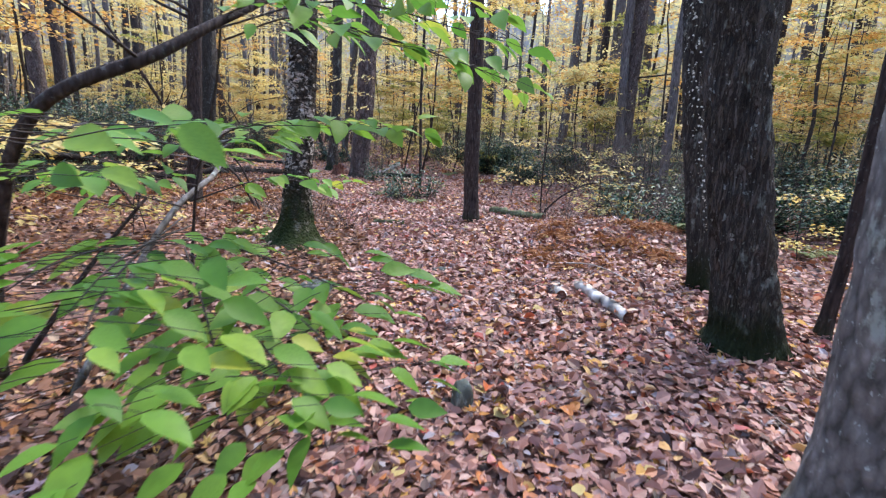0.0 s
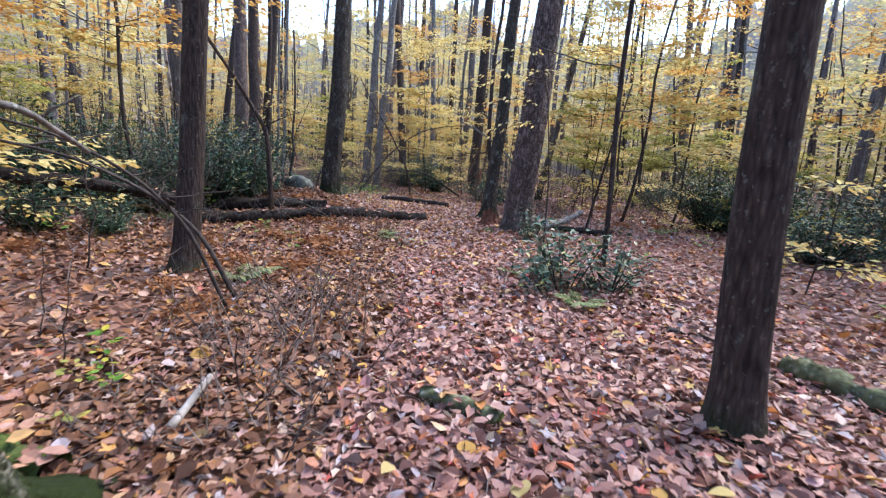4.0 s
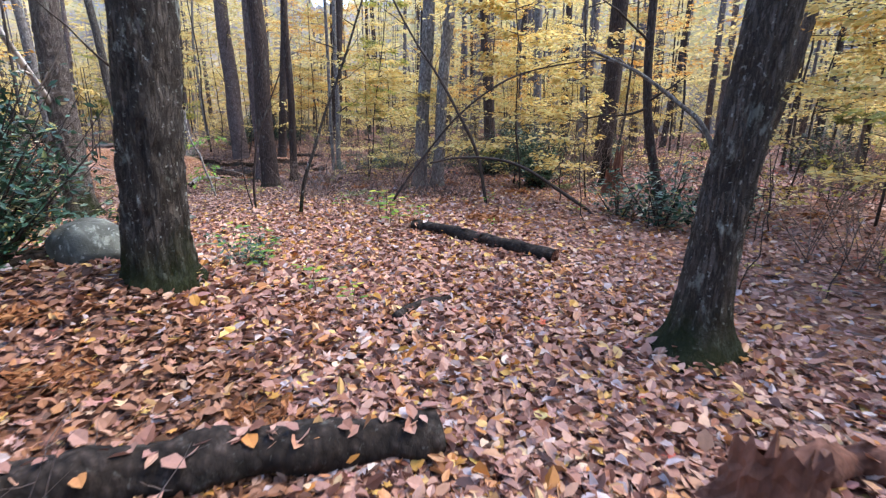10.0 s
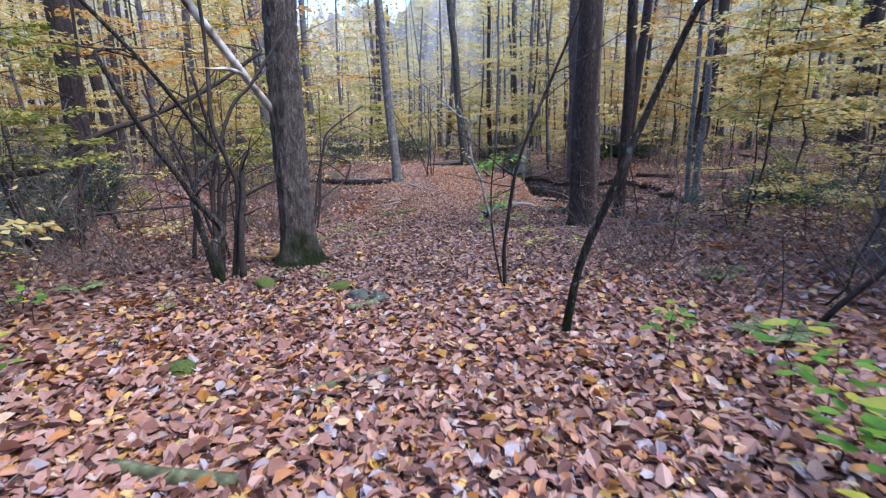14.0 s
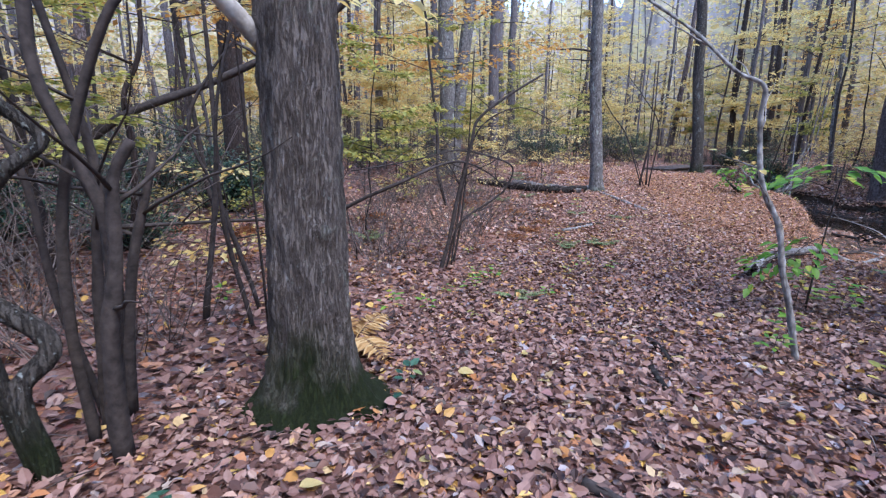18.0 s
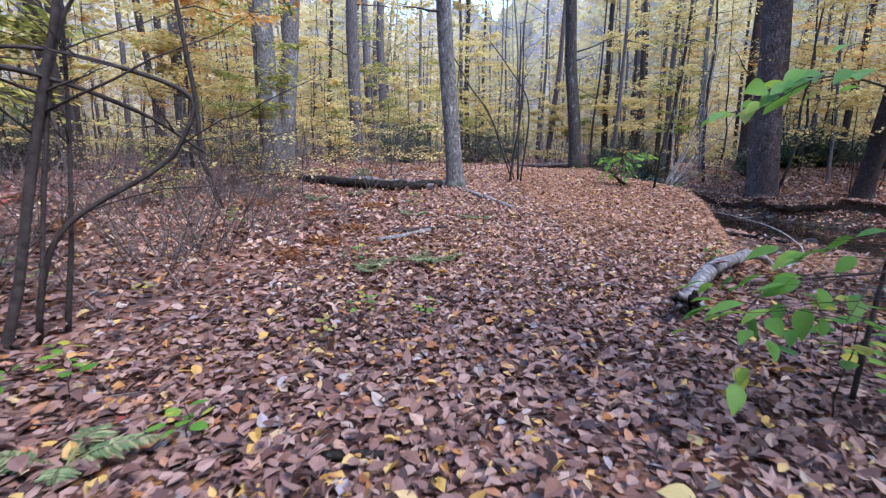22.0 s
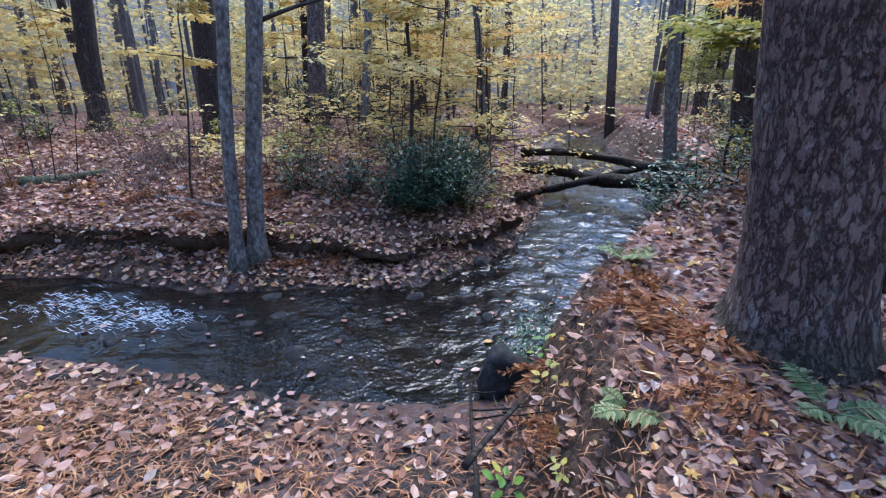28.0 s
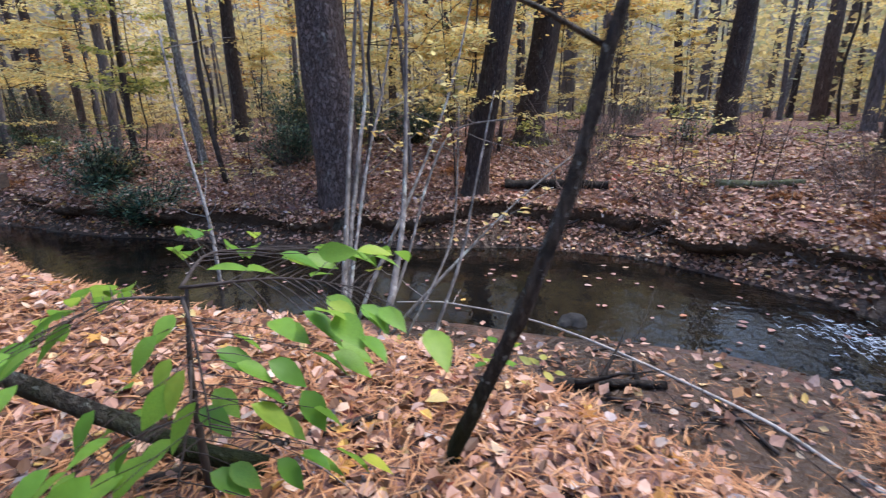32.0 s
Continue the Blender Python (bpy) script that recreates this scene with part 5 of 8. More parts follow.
stick("long arching dead branch with bare twigs", [(-3.05, 7.95, 0.08), (-3.18, 7.76, 0.66), (-3.30, 7.59, 0.96), (-3.45, 7.37, 1.19), (-3.65, 7.05, 1.39), (-3.9, 6.6, 1.5)], 0.016, 0.008, M_TWIG, 10, twigs=7)
stick("long arching dead branch with bare twigs", [(-3.2, 8.2, 0.06), (-3.5, 8.0, 0.7), (-4.1, 7.6, 1.15), (-4.8, 7.1, 1.35)], 0.022, 0.010, M_TWIG, 11, twigs=6)
log_thing("fallen trunk propped among evergreen shrubs", [(-9.8, 9.0, 0.75), (-8.2, 10.2, 0.62), (-7.4, 11.2, 0.35)], 0.11, 0.09, M_LOG, M_ROT, 12)
log_thing("fallen trunk propped among evergreen shrubs", [(-11.5, 7.6, 0.95), (-9.0, 8.9, 0.8)], 0.10, 0.09, M_LOG, M_ROT, 13)

# by the pine
log_thing("long dark rotting log with a broken end", lying([(-4.55, 14.72), (-5.2, 13.85), (-5.75, 13.0), (-6.6, 12.1), (-7.5, 11.2)], 0.12), 0.105, 0.13, M_LOG, M_ROT, 14, seg=26, rough=0.09)
stick("pale bent dead stick lying over the log", [(-6.9, 12.7, gz(-6.9, 12.7) + 0.25), (-6.2, 12.66, gz(-6.2, 12.66) + 0.27), (-5.5, 12.55, gz(-5.5, 12.55) + 0.14), (-4.99, 12.53, gz(-4.99, 12.53) + 0.02)], 0.012, 0.006, M_GREY, 77, twigs=4)
rng = np.random.default_rng(78)
line = curve_through(lying([(-4.55, 14.72), (-5.2, 13.85), (-5.75, 13.0), (-6.6, 12.1), (-7.5, 11.2)], 0.12), 40)
at = line[rng.integers(4, len(line) - 4, 150)] + np.column_stack([rng.normal(0, 0.05, (150, 2)), np.full(150, 0.112)])
at[:, 2] -= rng.uniform(0, 0.03, 150)
tagged(new("fallen_leaves", Geo().add(*leaf_blades(at, rng.normal(0, 1, (150, 3)) * (1, 1, 0.25), np.array([0, 0, 1.0]) + rng.normal(0, 0.35, (150, 3)), rng.uniform(0.06, 0.12, 150), 0.36, 0.1)).mesh("fallen_leaves", M_GOLDEN, False)),
       "tan and golden leaves lying on the rotting log", "leaves", kind="stuff")
log_thing("dark rotting log under shrubs", lying([(-6.2, 13.4), (-7.4, 12.6), (-8.5, 12.0)], 0.12), 0.10, 0.12, M_LOG, M_ROT, 15, seg=22, rough=0.09)
log_thing("old log half sunk in leaves and brush", lying([(-8.1, 14.9), (-8.6, 13.6), (-8.8, 12.6)], 0.12), 0.12, 0.12, M_LOG, M_ROT, 16, seg=22, rough=0.1)
log_thing("wet dark log lying beside the trail", lying([(-7.85, 18.45), (-6.6, 18.27), (-5.45, 18.12)], 0.10), 0.10, 0.085, M_LOG, M_ROT, 17, seg=28, rough=0.10)
log_thing("dark log behind the pine", lying([(-2.2, 15.6), (-1.4, 15.45), (-0.6, 15.2)], 0.1), 0.09, 0.08, M_LOG, M_ROT, 18)
log_thing("grey fallen limb against the pine", [(-2.1, 15.25, 0.1), (-1.75, 15.7, 0.2), (-1.4, 16.3, 0.42)], 0.07, 0.06, M_SILVER, M_ROT, 19)
log_thing("dark rotten log beside the stump", lying([(-3.2, 15.4), (-2.9, 15.75), (-2.55, 15.9)], 0.1), 0.09, 0.07, M_ROT, M_ROT, 20, rough=0.2)
for pts, r, mat, lab in (([(-7.03, 16.17), (-7.05, 16.5), (-7.16, 16.82)], 0.035, M_TWIG, "dark bent stick among fallen leaves"), ([(-5.72, 15.67), (-5.78, 16.05), (-5.68, 16.36)], 0.045, M_LOG, "thick dark stick among fallen leaves"),
                         ([(-5.56, 15.49), (-5.33, 15.65)], 0.03, M_LOG, "short black stick among leaves"), ([(-5.37, 15.74), (-5.06, 16.04)], 0.02, M_TWIG, "thin dark stick among leaves"),
                         ([(-9.88, 16.27), (-10.07, 16.85)], 0.035, M_MOSSLOG, "mossy stick among fallen leaves"), ([(-9.3, 15.55), (-9.2, 15.8), (-9.11, 16.1)], 0.045, M_MOSSLOG, "mossy bent stick on the leaves"),
                         ([(-11.47, 16.61), (-11.6, 16.85), (-11.83, 16.96)], 0.045, M_MOSSLOG, "grey bent stick on the trail"), ([(-11.06, 17.10), (-11.4, 17.2), (-11.83, 17.26)], 0.022, M_TWIG, "thin exposed root across the trail"),
                         ([(-11.97, 17.42), (-11.95, 17.6), (-11.87, 17.83)], 0.03, M_TWIG, "dark exposed root across the trail"), ([(-11.05, 17.26), (-10.92, 17.61)], 0.02, M_TWIG, "dark exposed root across the trail"),
                         ([(-15.09, 18.24), (-14.66, 18.25)], 0.03, M_LOG, "short dark stick on the trail"), ([(-13.5, 17.6), (-13.4, 17.75), (-13.26, 17.95)], 0.03, M_TWIG, "dark root across the trail"),
                         ([(-15.78, 18.36), (-15.5, 18.42), (-15.16, 18.40)], 0.03, M_LOG, "split dark stick on the trail"), ([(-16.97, 18.05), (-16.98, 18.28)], 0.022, M_LOG, "short dark stick on the leaves"),
                         ([(-21.3, 17.95), (-21.5, 18.3), (-21.69, 18.66)], 0.035, M_TWIG, "dark dead stick with a yellow leaf"), ([(-20.9, 17.8), (-21.2, 18.15), (-21.45, 18.42)], 0.04, M_SILVER, "grey dead stick on the leaves"),
                         ([(-26.24, 18.69), (-24.9, 19.2), (-23.25, 19.8)], 0.04, M_SILVER, "long grey dead branch beside the trail"), ([(-26.2, 22.57), (-25.72, 23.25)], 0.02, M_TWIG, "thin dark stick near the bank"),
                         ([(-22.48, 30.4), (-21.9, 30.1), (-21.2, 29.6)], 0.035, M_SILVER, "grey dead branch on the far bank"), ([(-28.39, 37.2), (-27.2, 36.8), (-25.96, 36.26)], 0.07, M_LOG, "low log on the far bank"),
                         ([(-24.43, 31.9), (-23.8, 31.9), (-23.10, 31.94)], 0.08, M_MOSSLOG, "mossy log on the far bank")):
    stick(lab, lying(pts, r), r, r * 0.75, mat, int(abs(pts[0][0]) * 100), seg=10)
log_thing("mossy fallen log beside the slim grey tree", lying([(-26.6, 15.4), (-25.6, 16.6), (-25.2, 17.6), (-25.5, 18.6)], 0.12), 0.11, 0.10, M_LOG, M_ROT, 21, seg=20, rough=0.16)
log_thing("weathered plank-like log beside the trail", lying([(-26.8, 16.5), (-25.9, 17.6), (-25.25, 18.5)], 0.08), 0.08, 0.07, M_SILVER, M_ROT, 22, rough=0.12)
log_thing("dark log on the far bank edge", lying([(-28.2, 31.1), (-27.2, 31.5), (-26.26, 31.7)], 0.09), 0.10, 0.09, M_LOG, M_ROT, 23)
log_thing("large fallen trunk across the stream downstream", [(-13.3, 34.0, -0.95), (-12.7, 32.2, -0.82), (-12.6, 30.2, -0.86), (-12.3, 27.6, -0.7)], 0.19, 0.15, M_LOG, M_ROT, 24, seg=22, rough=0.1)
log_thing("fallen trunk across the stream downstream", [(-12.3, 34.2, -0.55), (-11.8, 32.2, -0.42), (-12.2, 29.4, -0.45), (-12.7, 26.6, -0.32)], 0.13, 0.10, M_LOG, M_ROT, 25, seg=20, rough=0.1)
log_thing("fallen trunk across the stream downstream", [(-14.2, 31.2, -1.25), (-13.2, 30.4, -0.9), (-11.2, 30.0, -0.6), (-9.6, 28.4, -0.2)], 0.10, 0.07, M_LOG, M_ROT, 26, seg=18, rough=0.1)

# the silver branch that slopes down the bank
silver = log_thing("long silver-grey fallen limb with a dark knotted end", [(-18.58, 20.27, -0.33), (-19.0, 20.64, -0.24), (-19.46, 21.04, -0.27), (-20.0, 21.54, -0.33), (-20.43, 21.93, -0.38), (-20.94, 22.45, -0.52), (-21.65, 23.15, -0.82),
          (-22.28, 23.77, -1.0), (-22.95, 24.43, -1.05), (-23.75, 25.22, -1.08)], 0.062, 0.036, M_SILVER, M_ROT, 30, seg=22, rough=0.08)
rng = np.random.default_rng(79)
for k in range(9):
    a = 2 * math.pi * k / 9
    out = np.array([0.5 + rng.uniform(0, 0.5), -0.5 * rng.uniform(0.2, 1.4), 0.0]) * 0.09 + np.array([0.7 * math.cos(a), 0.7 * math.cos(a), math.sin(a)]) * rng.uniform(0.03, 0.065)
    p = np.array([out * 0.25 + (-0.05, 0.05, 0.0), out * 0.7 + rng.normal(0, 0.015, 3), out * 1.25 + rng.normal(0, 0.02, 3)])
    part("root_stub", Geo().add(*tube(curve_through(p, 4), np.linspace(0.042, 0.016, len(curve_through(p, 4))), 8, 0.25, rng)).mesh("root_stub", M_LOG if k % 3 else M_SILVER), silver, "dark broken root stub" if k % 3 else "")
stick("thin grey tip of a fallen limb", [(-23.75, 25.22, -1.08), (-24.26, 25.54, -1.0), (-25.76, 26.11, -0.9), (-26.86, 26.02, -0.8), (-27.28, 25.61, -0.7)], 0.016, 0.005, M_PALETWIG, 31, twigs=3)
stick("short grey side branch of a fallen limb", [(-23.3, 24.8, -1.05), (-23.55, 24.55, -1.0), (-23.8, 24.45, -1.05)], 0.03, 0.015, M_SILVER, 32)
stick("grey dead branches at the foot of the bank", [(-20.45, 22.7, -0.75), (-20.2, 23.1, -1.0), (-19.95, 23.6, -1.15), (-19.7, 24.1, -1.1)], 0.02, 0.012, M_LOG, 33, twigs=3)
stick("pale broken stick at the foot of the bank", [(-20.7, 22.45, -0.72), (-20.45, 22.95, -1.02)], 0.03, 0.02, M_SILVER, 34)
stick("pale broken stick at the foot of the bank", [(-20.85, 22.6, -0.85), (-20.6, 23.2, -1.12)], 0.022, 0.015, M_SILVER, 35)
stick("dark curved root at the bank's foot", [(-20.4, 22.86, -0.62), (-20.1, 23.1, -0.7), (-19.76, 23.35, -0.78)], 0.02, 0.014, M_LOG, 36)
stick("dead branches in the leaf drift of the bar", lying([(-25.96, 25.16), (-25.4, 25.5), (-24.80, 25.76)], 0.05), 0.05, 0.035, M_LOG, 37, twigs=4)
stick("bare branch arching over the dell", grounded([(-17.45, 14.2, -0.3), (-17.35, 14.32, 0.3), (-17.1, 15.1, 0.75), (-17.2, 15.7, 1.02), (-17.5, 16.0, 1.17), (-18.05, 16.24, 1.22), (-18.6, 16.55, 1.05), (-18.9, 16.8, 0.8)], 0.0), 0.03, 0.009, M_TWIG, 39, twigs=7)
stick("grey forked branch on the bar", [(-23.2, 23.9, -1.0), (-23.4, 24.3, -1.0), (-23.75, 24.85, -0.95)], 0.03, 0.02, M_TWIG, 38, twigs=3)
for k in range(10):
    rng = np.random.default_rng(400 + k)
    x, y = rng.uniform(-25.8, -23.9), rng.uniform(24.9, 26.3)
    a = rng.uniform(0, 3.14)
    L = rng.uniform(0.3, 0.8)
    stick("dead twig in the drift of leaves", lying([(x, y), (x + L * math.cos(a) * 0.5, y + L * math.sin(a) * 0.5 + 0.05), (x + L * math.cos(a), y + L * math.sin(a))], 0.03), 0.014, 0.005, M_TWIG, 400 + k, twigs=2)

rng = np.random.default_rng(450)
far_edge = np.array(FAR_EDGE)
for k in range(34):
    i = rng.uniform(0, len(far_edge) - 1)
    q = np.array([np.interp(i, np.arange(len(far_edge)), far_edge[:, d]) for d in (0, 1)])
    inward = np.array([np.interp(i + 4, np.arange(len(WATER)), WATER[:, d]) for d in (0, 1)])
    w = to_line(q[:1], q[1:], WATER)[1][0]
    inward = np.array([np.interp(w, np.arange(len(WATER)), WATER[:, d]) for d in (0, 1)]) - q
    inward = inward / np.linalg.norm(inward)
    side = np.array([-inward[1], inward[0]]) * rng.uniform(-0.6, 0.6)
    p = [(*(q - inward * 0.25), 0), (*(q + inward * 0.12 + side * 0.4), 0), (*(q + inward * 0.42 + side), 0)]
    p = np.array([(u, v, gz(u, v) + h) for (u, v, _), h in zip(p, (0.02, 0.06, 0.03 + 0.1 * rng.random()))])
    stick("dark root hanging from the undercut bank", p, rng.uniform(0.012, 0.035), 0.006, M_TWIG, 450 + k, name="root", category="root", twigs=1)

# bent and clumped stems
stems("crooked dark shrub with bent mossy stems", [[(-12.96, 15.22, 0.0), (-12.92, 15.18, 0.42), (-13.02, 15.28, 0.62), (-12.90, 15.17, 0.85), (-12.81, 15.10, 0.99), (-12.70, 15.0, 1.25), (-12.45, 14.8, 1.75), (-12.2, 14.6, 2.4)],
       [(-12.95, 15.18, 0.0), (-12.90, 15.12, 0.49), (-12.92, 15.04, 0.89), (-12.95, 15.07, 1.14), (-13.02, 15.18, 1.35), (-13.12, 15.30, 1.50), (-13.03, 15.22, 1.64), (-12.92, 15.12, 1.85), (-12.6, 14.9, 2.3), (-12.2, 14.5, 2.9)]],
      (0.05, 0.04), M_OAK_DARK, "shrub", twigs=3, seed=51)
stems("clump of broken dead stems beside the oak", [[(-13.15, 15.42, 0.0), (-13.14, 15.45, 0.55), (-13.18, 15.51, 0.98), (-13.21, 15.53, 1.34), (-13.26, 15.60, 1.51)], [(-13.32, 15.16, 0.0), (-13.34, 15.18, 0.45), (-13.37, 15.21, 1.0), (-13.40, 15.24, 1.42), (-13.3, 15.1, 2.4)],
       [(-13.5, 15.1, 0.0), (-13.55, 15.2, 0.78), (-13.65, 15.35, 1.45)], [(-13.25, 15.3, 0.0), (-13.22, 15.4, 0.6), (-13.22, 15.46, 1.1), (-13.19, 15.38, 1.44), (-13.15, 15.28, 1.86), (-13.2, 15.3, 2.6), (-13.1, 15.3, 3.4)],
       [(-13.23, 15.18, 0.0), (-13.22, 15.15, 0.65), (-13.25, 15.22, 1.3), (-13.34, 15.46, 2.0), (-13.45, 15.7, 2.3), (-13.6, 16.1, 2.9)], [(-13.39, 15.09, 0.0), (-13.33, 14.96, 0.74), (-13.31, 14.90, 1.41), (-13.2, 14.6, 2.2)]],
      (0.045, 0.035, 0.04, 0.038, 0.03, 0.025), M_TWIG, "shrub", twigs=3, seed=52)
stick("broken dead white birch trunk hung up against the oak", [(-14.05, 16.05, 1.55), (-13.9, 15.85, 1.9), (-13.6, 15.6, 2.3), (-13.1, 15.1, 3.1), (-12.6, 14.6, 4.0)], 0.05, 0.045, M_WHITE, 53, seg=16, category="dead tree", name="dead_tree", twigs=2)
stems("dark bare stems behind the oak", [[(-15.13, 14.33, 0.0), (-15.24, 14.49, 1.19), (-15.27, 14.53, 1.98), (-15.27, 14.53, 3.2)], [(-15.06, 14.88, 0.0), (-14.97, 14.74, 1.06), (-14.99, 14.78, 2.0), (-15.14, 15.02, 2.9)],
       [(-15.6, 14.6, 0.0), (-15.4, 14.4, 1.13), (-15.35, 14.2, 1.77), (-15.5, 14.4, 2.3), (-15.8, 14.9, 3.0)]], (0.03, 0.022, 0.022), M_TWIG, seed=54)
stems("dark tree arching low across the clearing", [[(-14.84, 11.19, 0.0), (-15.09, 11.44, 0.33), (-15.26, 11.64, 1.14), (-15.76, 12.28, 1.32), (-16.11, 12.81, 1.78), (-16.56, 13.68, 2.18), (-16.89, 14.58, 2.68), (-17.1, 15.4, 3.3)],
       [(-15.2, 11.5, 0.0), (-15.6, 12.3, 0.5), (-16.3, 13.2, 0.55), (-17.2, 14.2, 0.5)]], (0.07, 0.04), M_TWIG, seed=55, twigs=5)
stems("young dark tree with a bare straight stem", [[(-16.63, 12.11, 0.0), (-16.72, 12.26, 1.38), (-16.71, 12.24, 2.16), (-16.84, 12.46, 2.83), (-16.89, 12.54, 4.5)]], (0.05,), M_BROWN, seed=56, twigs=5)
stems("leaning sapling beside the trail with yellow leaves", [[(-11.85, 18.3, 0.0), (-11.83, 18.28, 0.42), (-11.78, 18.33, 0.96), (-11.74, 18.38, 1.30), (-11.66, 18.5, 1.7), (-11.5, 18.75, 2.4), (-11.3, 19.0, 3.2)], [(-11.95, 18.3, 0.0), (-12.0, 18.22, 0.49), (-12.03, 18.2, 1.03), (-12.0, 18.25, 1.5)]],
      (0.023, 0.013), M_BROWN, seed=57, twigs=5)
stems("thin dark sapling leaning over the trail's edge", [[(-10.37, 18.25, 0.0), (-10.32, 18.34, 0.6), (-10.17, 18.5, 1.2), (-10.1, 18.72, 1.8), (-9.8, 19.0, 2.8), (-9.5, 19.3, 4.0)]], (0.034,), M_OAK_DARK, seed=58, twigs=5)
stems("bare dark shrub with arching stems", [[(-18.01, 15.97, -0.45), (-18.06, 16.07, -0.07), (-18.15, 16.23, 0.77), (-18.21, 16.37, 1.37), (-18.24, 16.45, 1.68), (-18.38, 16.81, 1.98), (-18.6, 17.3, 2.3)],
       [(-18.16, 16.03, -0.45), (-18.24, 16.20, 0.19), (-18.45, 16.69, 0.57), (-18.49, 16.84, 0.72), (-18.52, 16.93, 1.02), (-18.41, 16.60, 1.18), (-18.23, 16.17, 1.26), (-18.02, 15.78, 1.17), (-17.78, 15.43, 1.09), (-17.4, 14.9, 1.0)],
       [(-18.32, 16.1, -0.45), (-18.33, 16.22, 0.28), (-18.36, 16.3, 1.25), (-18.38, 16.36, 2.6)], [(-18.1, 16.1, -0.45), (-18.2, 16.3, 1.0), (-18.3, 16.5, 1.6), (-18.5, 17.0, 1.85), (-18.6, 17.5, 1.65)]],
      (0.032, 0.018, 0.018, 0.014), M_TWIG, seed=59, twigs=7)
stems("slender grey birch sapling with white patches", [[(-15.55, 19.45, -0.45), (-15.60, 19.36, -0.02), (-15.64, 19.28, 0.29), (-15.68, 19.22, 0.64), (-15.72, 19.1, 0.9), (-15.75, 19.05, 1.1), (-15.76, 19.0, 1.5), (-15.72, 18.98, 1.72), (-15.8, 18.8, 1.84), (-15.9, 18.5, 2.15), (-16.1, 18.1, 2.5)]],
      (0.028,), M_SILVER, seed=60, twigs=6, leaves=M_YELLOW, n_leaf=26)
stems("multi-stemmed dark shrub beside the path", [[(-26.67, 20.25, -0.15), (-26.64, 20.46, 1.54), (-26.65, 20.46, 3.4)], [(-26.66, 20.32, -0.15), (-26.71, 19.77, 1.35), (-26.73, 19.31, 1.98), (-26.72, 18.7, 3.0)],
       [(-26.62, 20.50, -0.15), (-26.60, 20.63, 1.54), (-26.67, 20.15, 2.42), (-26.7, 19.7, 3.0)], [(-26.8, 20.47, -0.15), (-26.85, 20.45, 1.83), (-26.85, 20.42, 3.4)], [(-26.7, 20.4, -0.15), (-26.8, 20.0, 0.9), (-27.1, 19.6, 1.7)]],
      (0.03, 0.022, 0.022, 0.025, 0.014), M_TWIG, seed=61, twigs=3, leaves=M_YELLOW, n_leaf=20)
stems("grey saplings leaning out over the stream bank", [[(-26.43, 23.79, -0.22), (-26.90, 24.65, 1.21), (-26.80, 24.93, 3.46)], [(-26.38, 23.79, -0.22), (-26.41, 25.02, 0.97), (-26.30, 25.49, 2.14)], [(-26.18, 23.76, -0.22), (-25.79, 24.64, 0.37), (-25.51, 25.21, 0.69)],
       [(-26.44, 23.83, -0.38), (-26.64, 24.20, 0.13), (-26.75, 24.49, 0.63), (-26.85, 24.71, 1.10), (-26.92, 24.76, 2.79)], [(-26.44, 23.83, -0.38), (-26.67, 24.43, 0.46), (-26.72, 24.75, 1.00), (-26.59, 24.97, 2.14)],
       [(-26.16, 23.79, -0.38), (-26.29, 24.22, 0.11), (-26.44, 24.56, 0.76), (-26.46, 24.78, 3.06)], [(-26.20, 23.79, -0.38), (-26.23, 24.19, -0.01), (-26.24, 24.48, 0.41), (-26.16, 24.70, 0.69), (-25.80, 24.83, 0.76)],
       [(-26.05, 23.79, -0.38), (-26.00, 24.24, 0.02), (-26.03, 24.43, 0.30), (-26.11, 24.65, 0.85)], [(-25.88, 23.76, -0.38), (-25.84, 24.09, 0.05), (-25.84, 24.25, 0.35), (-25.83, 24.52, 0.91)]],
      (0.018, 0.012, 0.010, 0.019, 0.012, 0.021, 0.011, 0.009, 0.010), M_GREY, seed=62, twigs=1, leaves=M_YELLOW, n_leaf=120, leaf=0.05)
stems("dark mossy sapling leaning over the bank", [[(-25.43, 23.13, -0.02), (-25.25, 23.10, 0.40), (-25.13, 23.07, 0.70), (-25.05, 23.10, 0.98), (-25.00, 23.13, 1.25), (-24.93, 23.15, 1.55), (-24.78, 23.20, 2.25)]], (0.026,), M_OAK_DARK, seed=63, twigs=3)
stick("bent mossy branch along the ground", grounded([(-25.93, 22.80, 0.15), (-26.05, 22.68, 0.24), (-26.18, 22.57, 0.36), (-26.27, 22.47, 0.48), (-26.40, 22.36, 0.61), (-26.59, 22.23, 0.79)], 0.02), 0.034, 0.022, M_OAK_DARK, 64)
stems("bowed bare sapling arching to the ground", [[(-8.25, 21.1, 0.0), (-8.4, 20.95, 0.97), (-8.72, 20.7, 1.77), (-9.0, 20.5, 2.37), (-9.4, 20.2, 3.1), (-9.8, 19.9, 4.0)]], (0.035,), M_TWIG, seed=65, twigs=4)
stems("thin bowed stem with its tip on the ground", [[(-6.22, 21.45, 0.0), (-6.75, 21.25, 0.36), (-7.37, 21.0, 0.76), (-7.89, 20.75, 0.92), (-8.47, 20.4, 0.93), (-8.89, 20.1, 0.83)]], (0.035,), M_TWIG, seed=66, twigs=3)
stems("long thin leaning sapling", [[(-9.99, 20.21, 0.0), (-9.50, 20.65, 0.91), (-8.90, 21.12, 1.78), (-8.14, 21.60, 2.41), (-7.22, 22.05, 2.67), (-6.26, 22.38, 2.72)]], (0.025,), M_TWIG, seed=67, twigs=4)
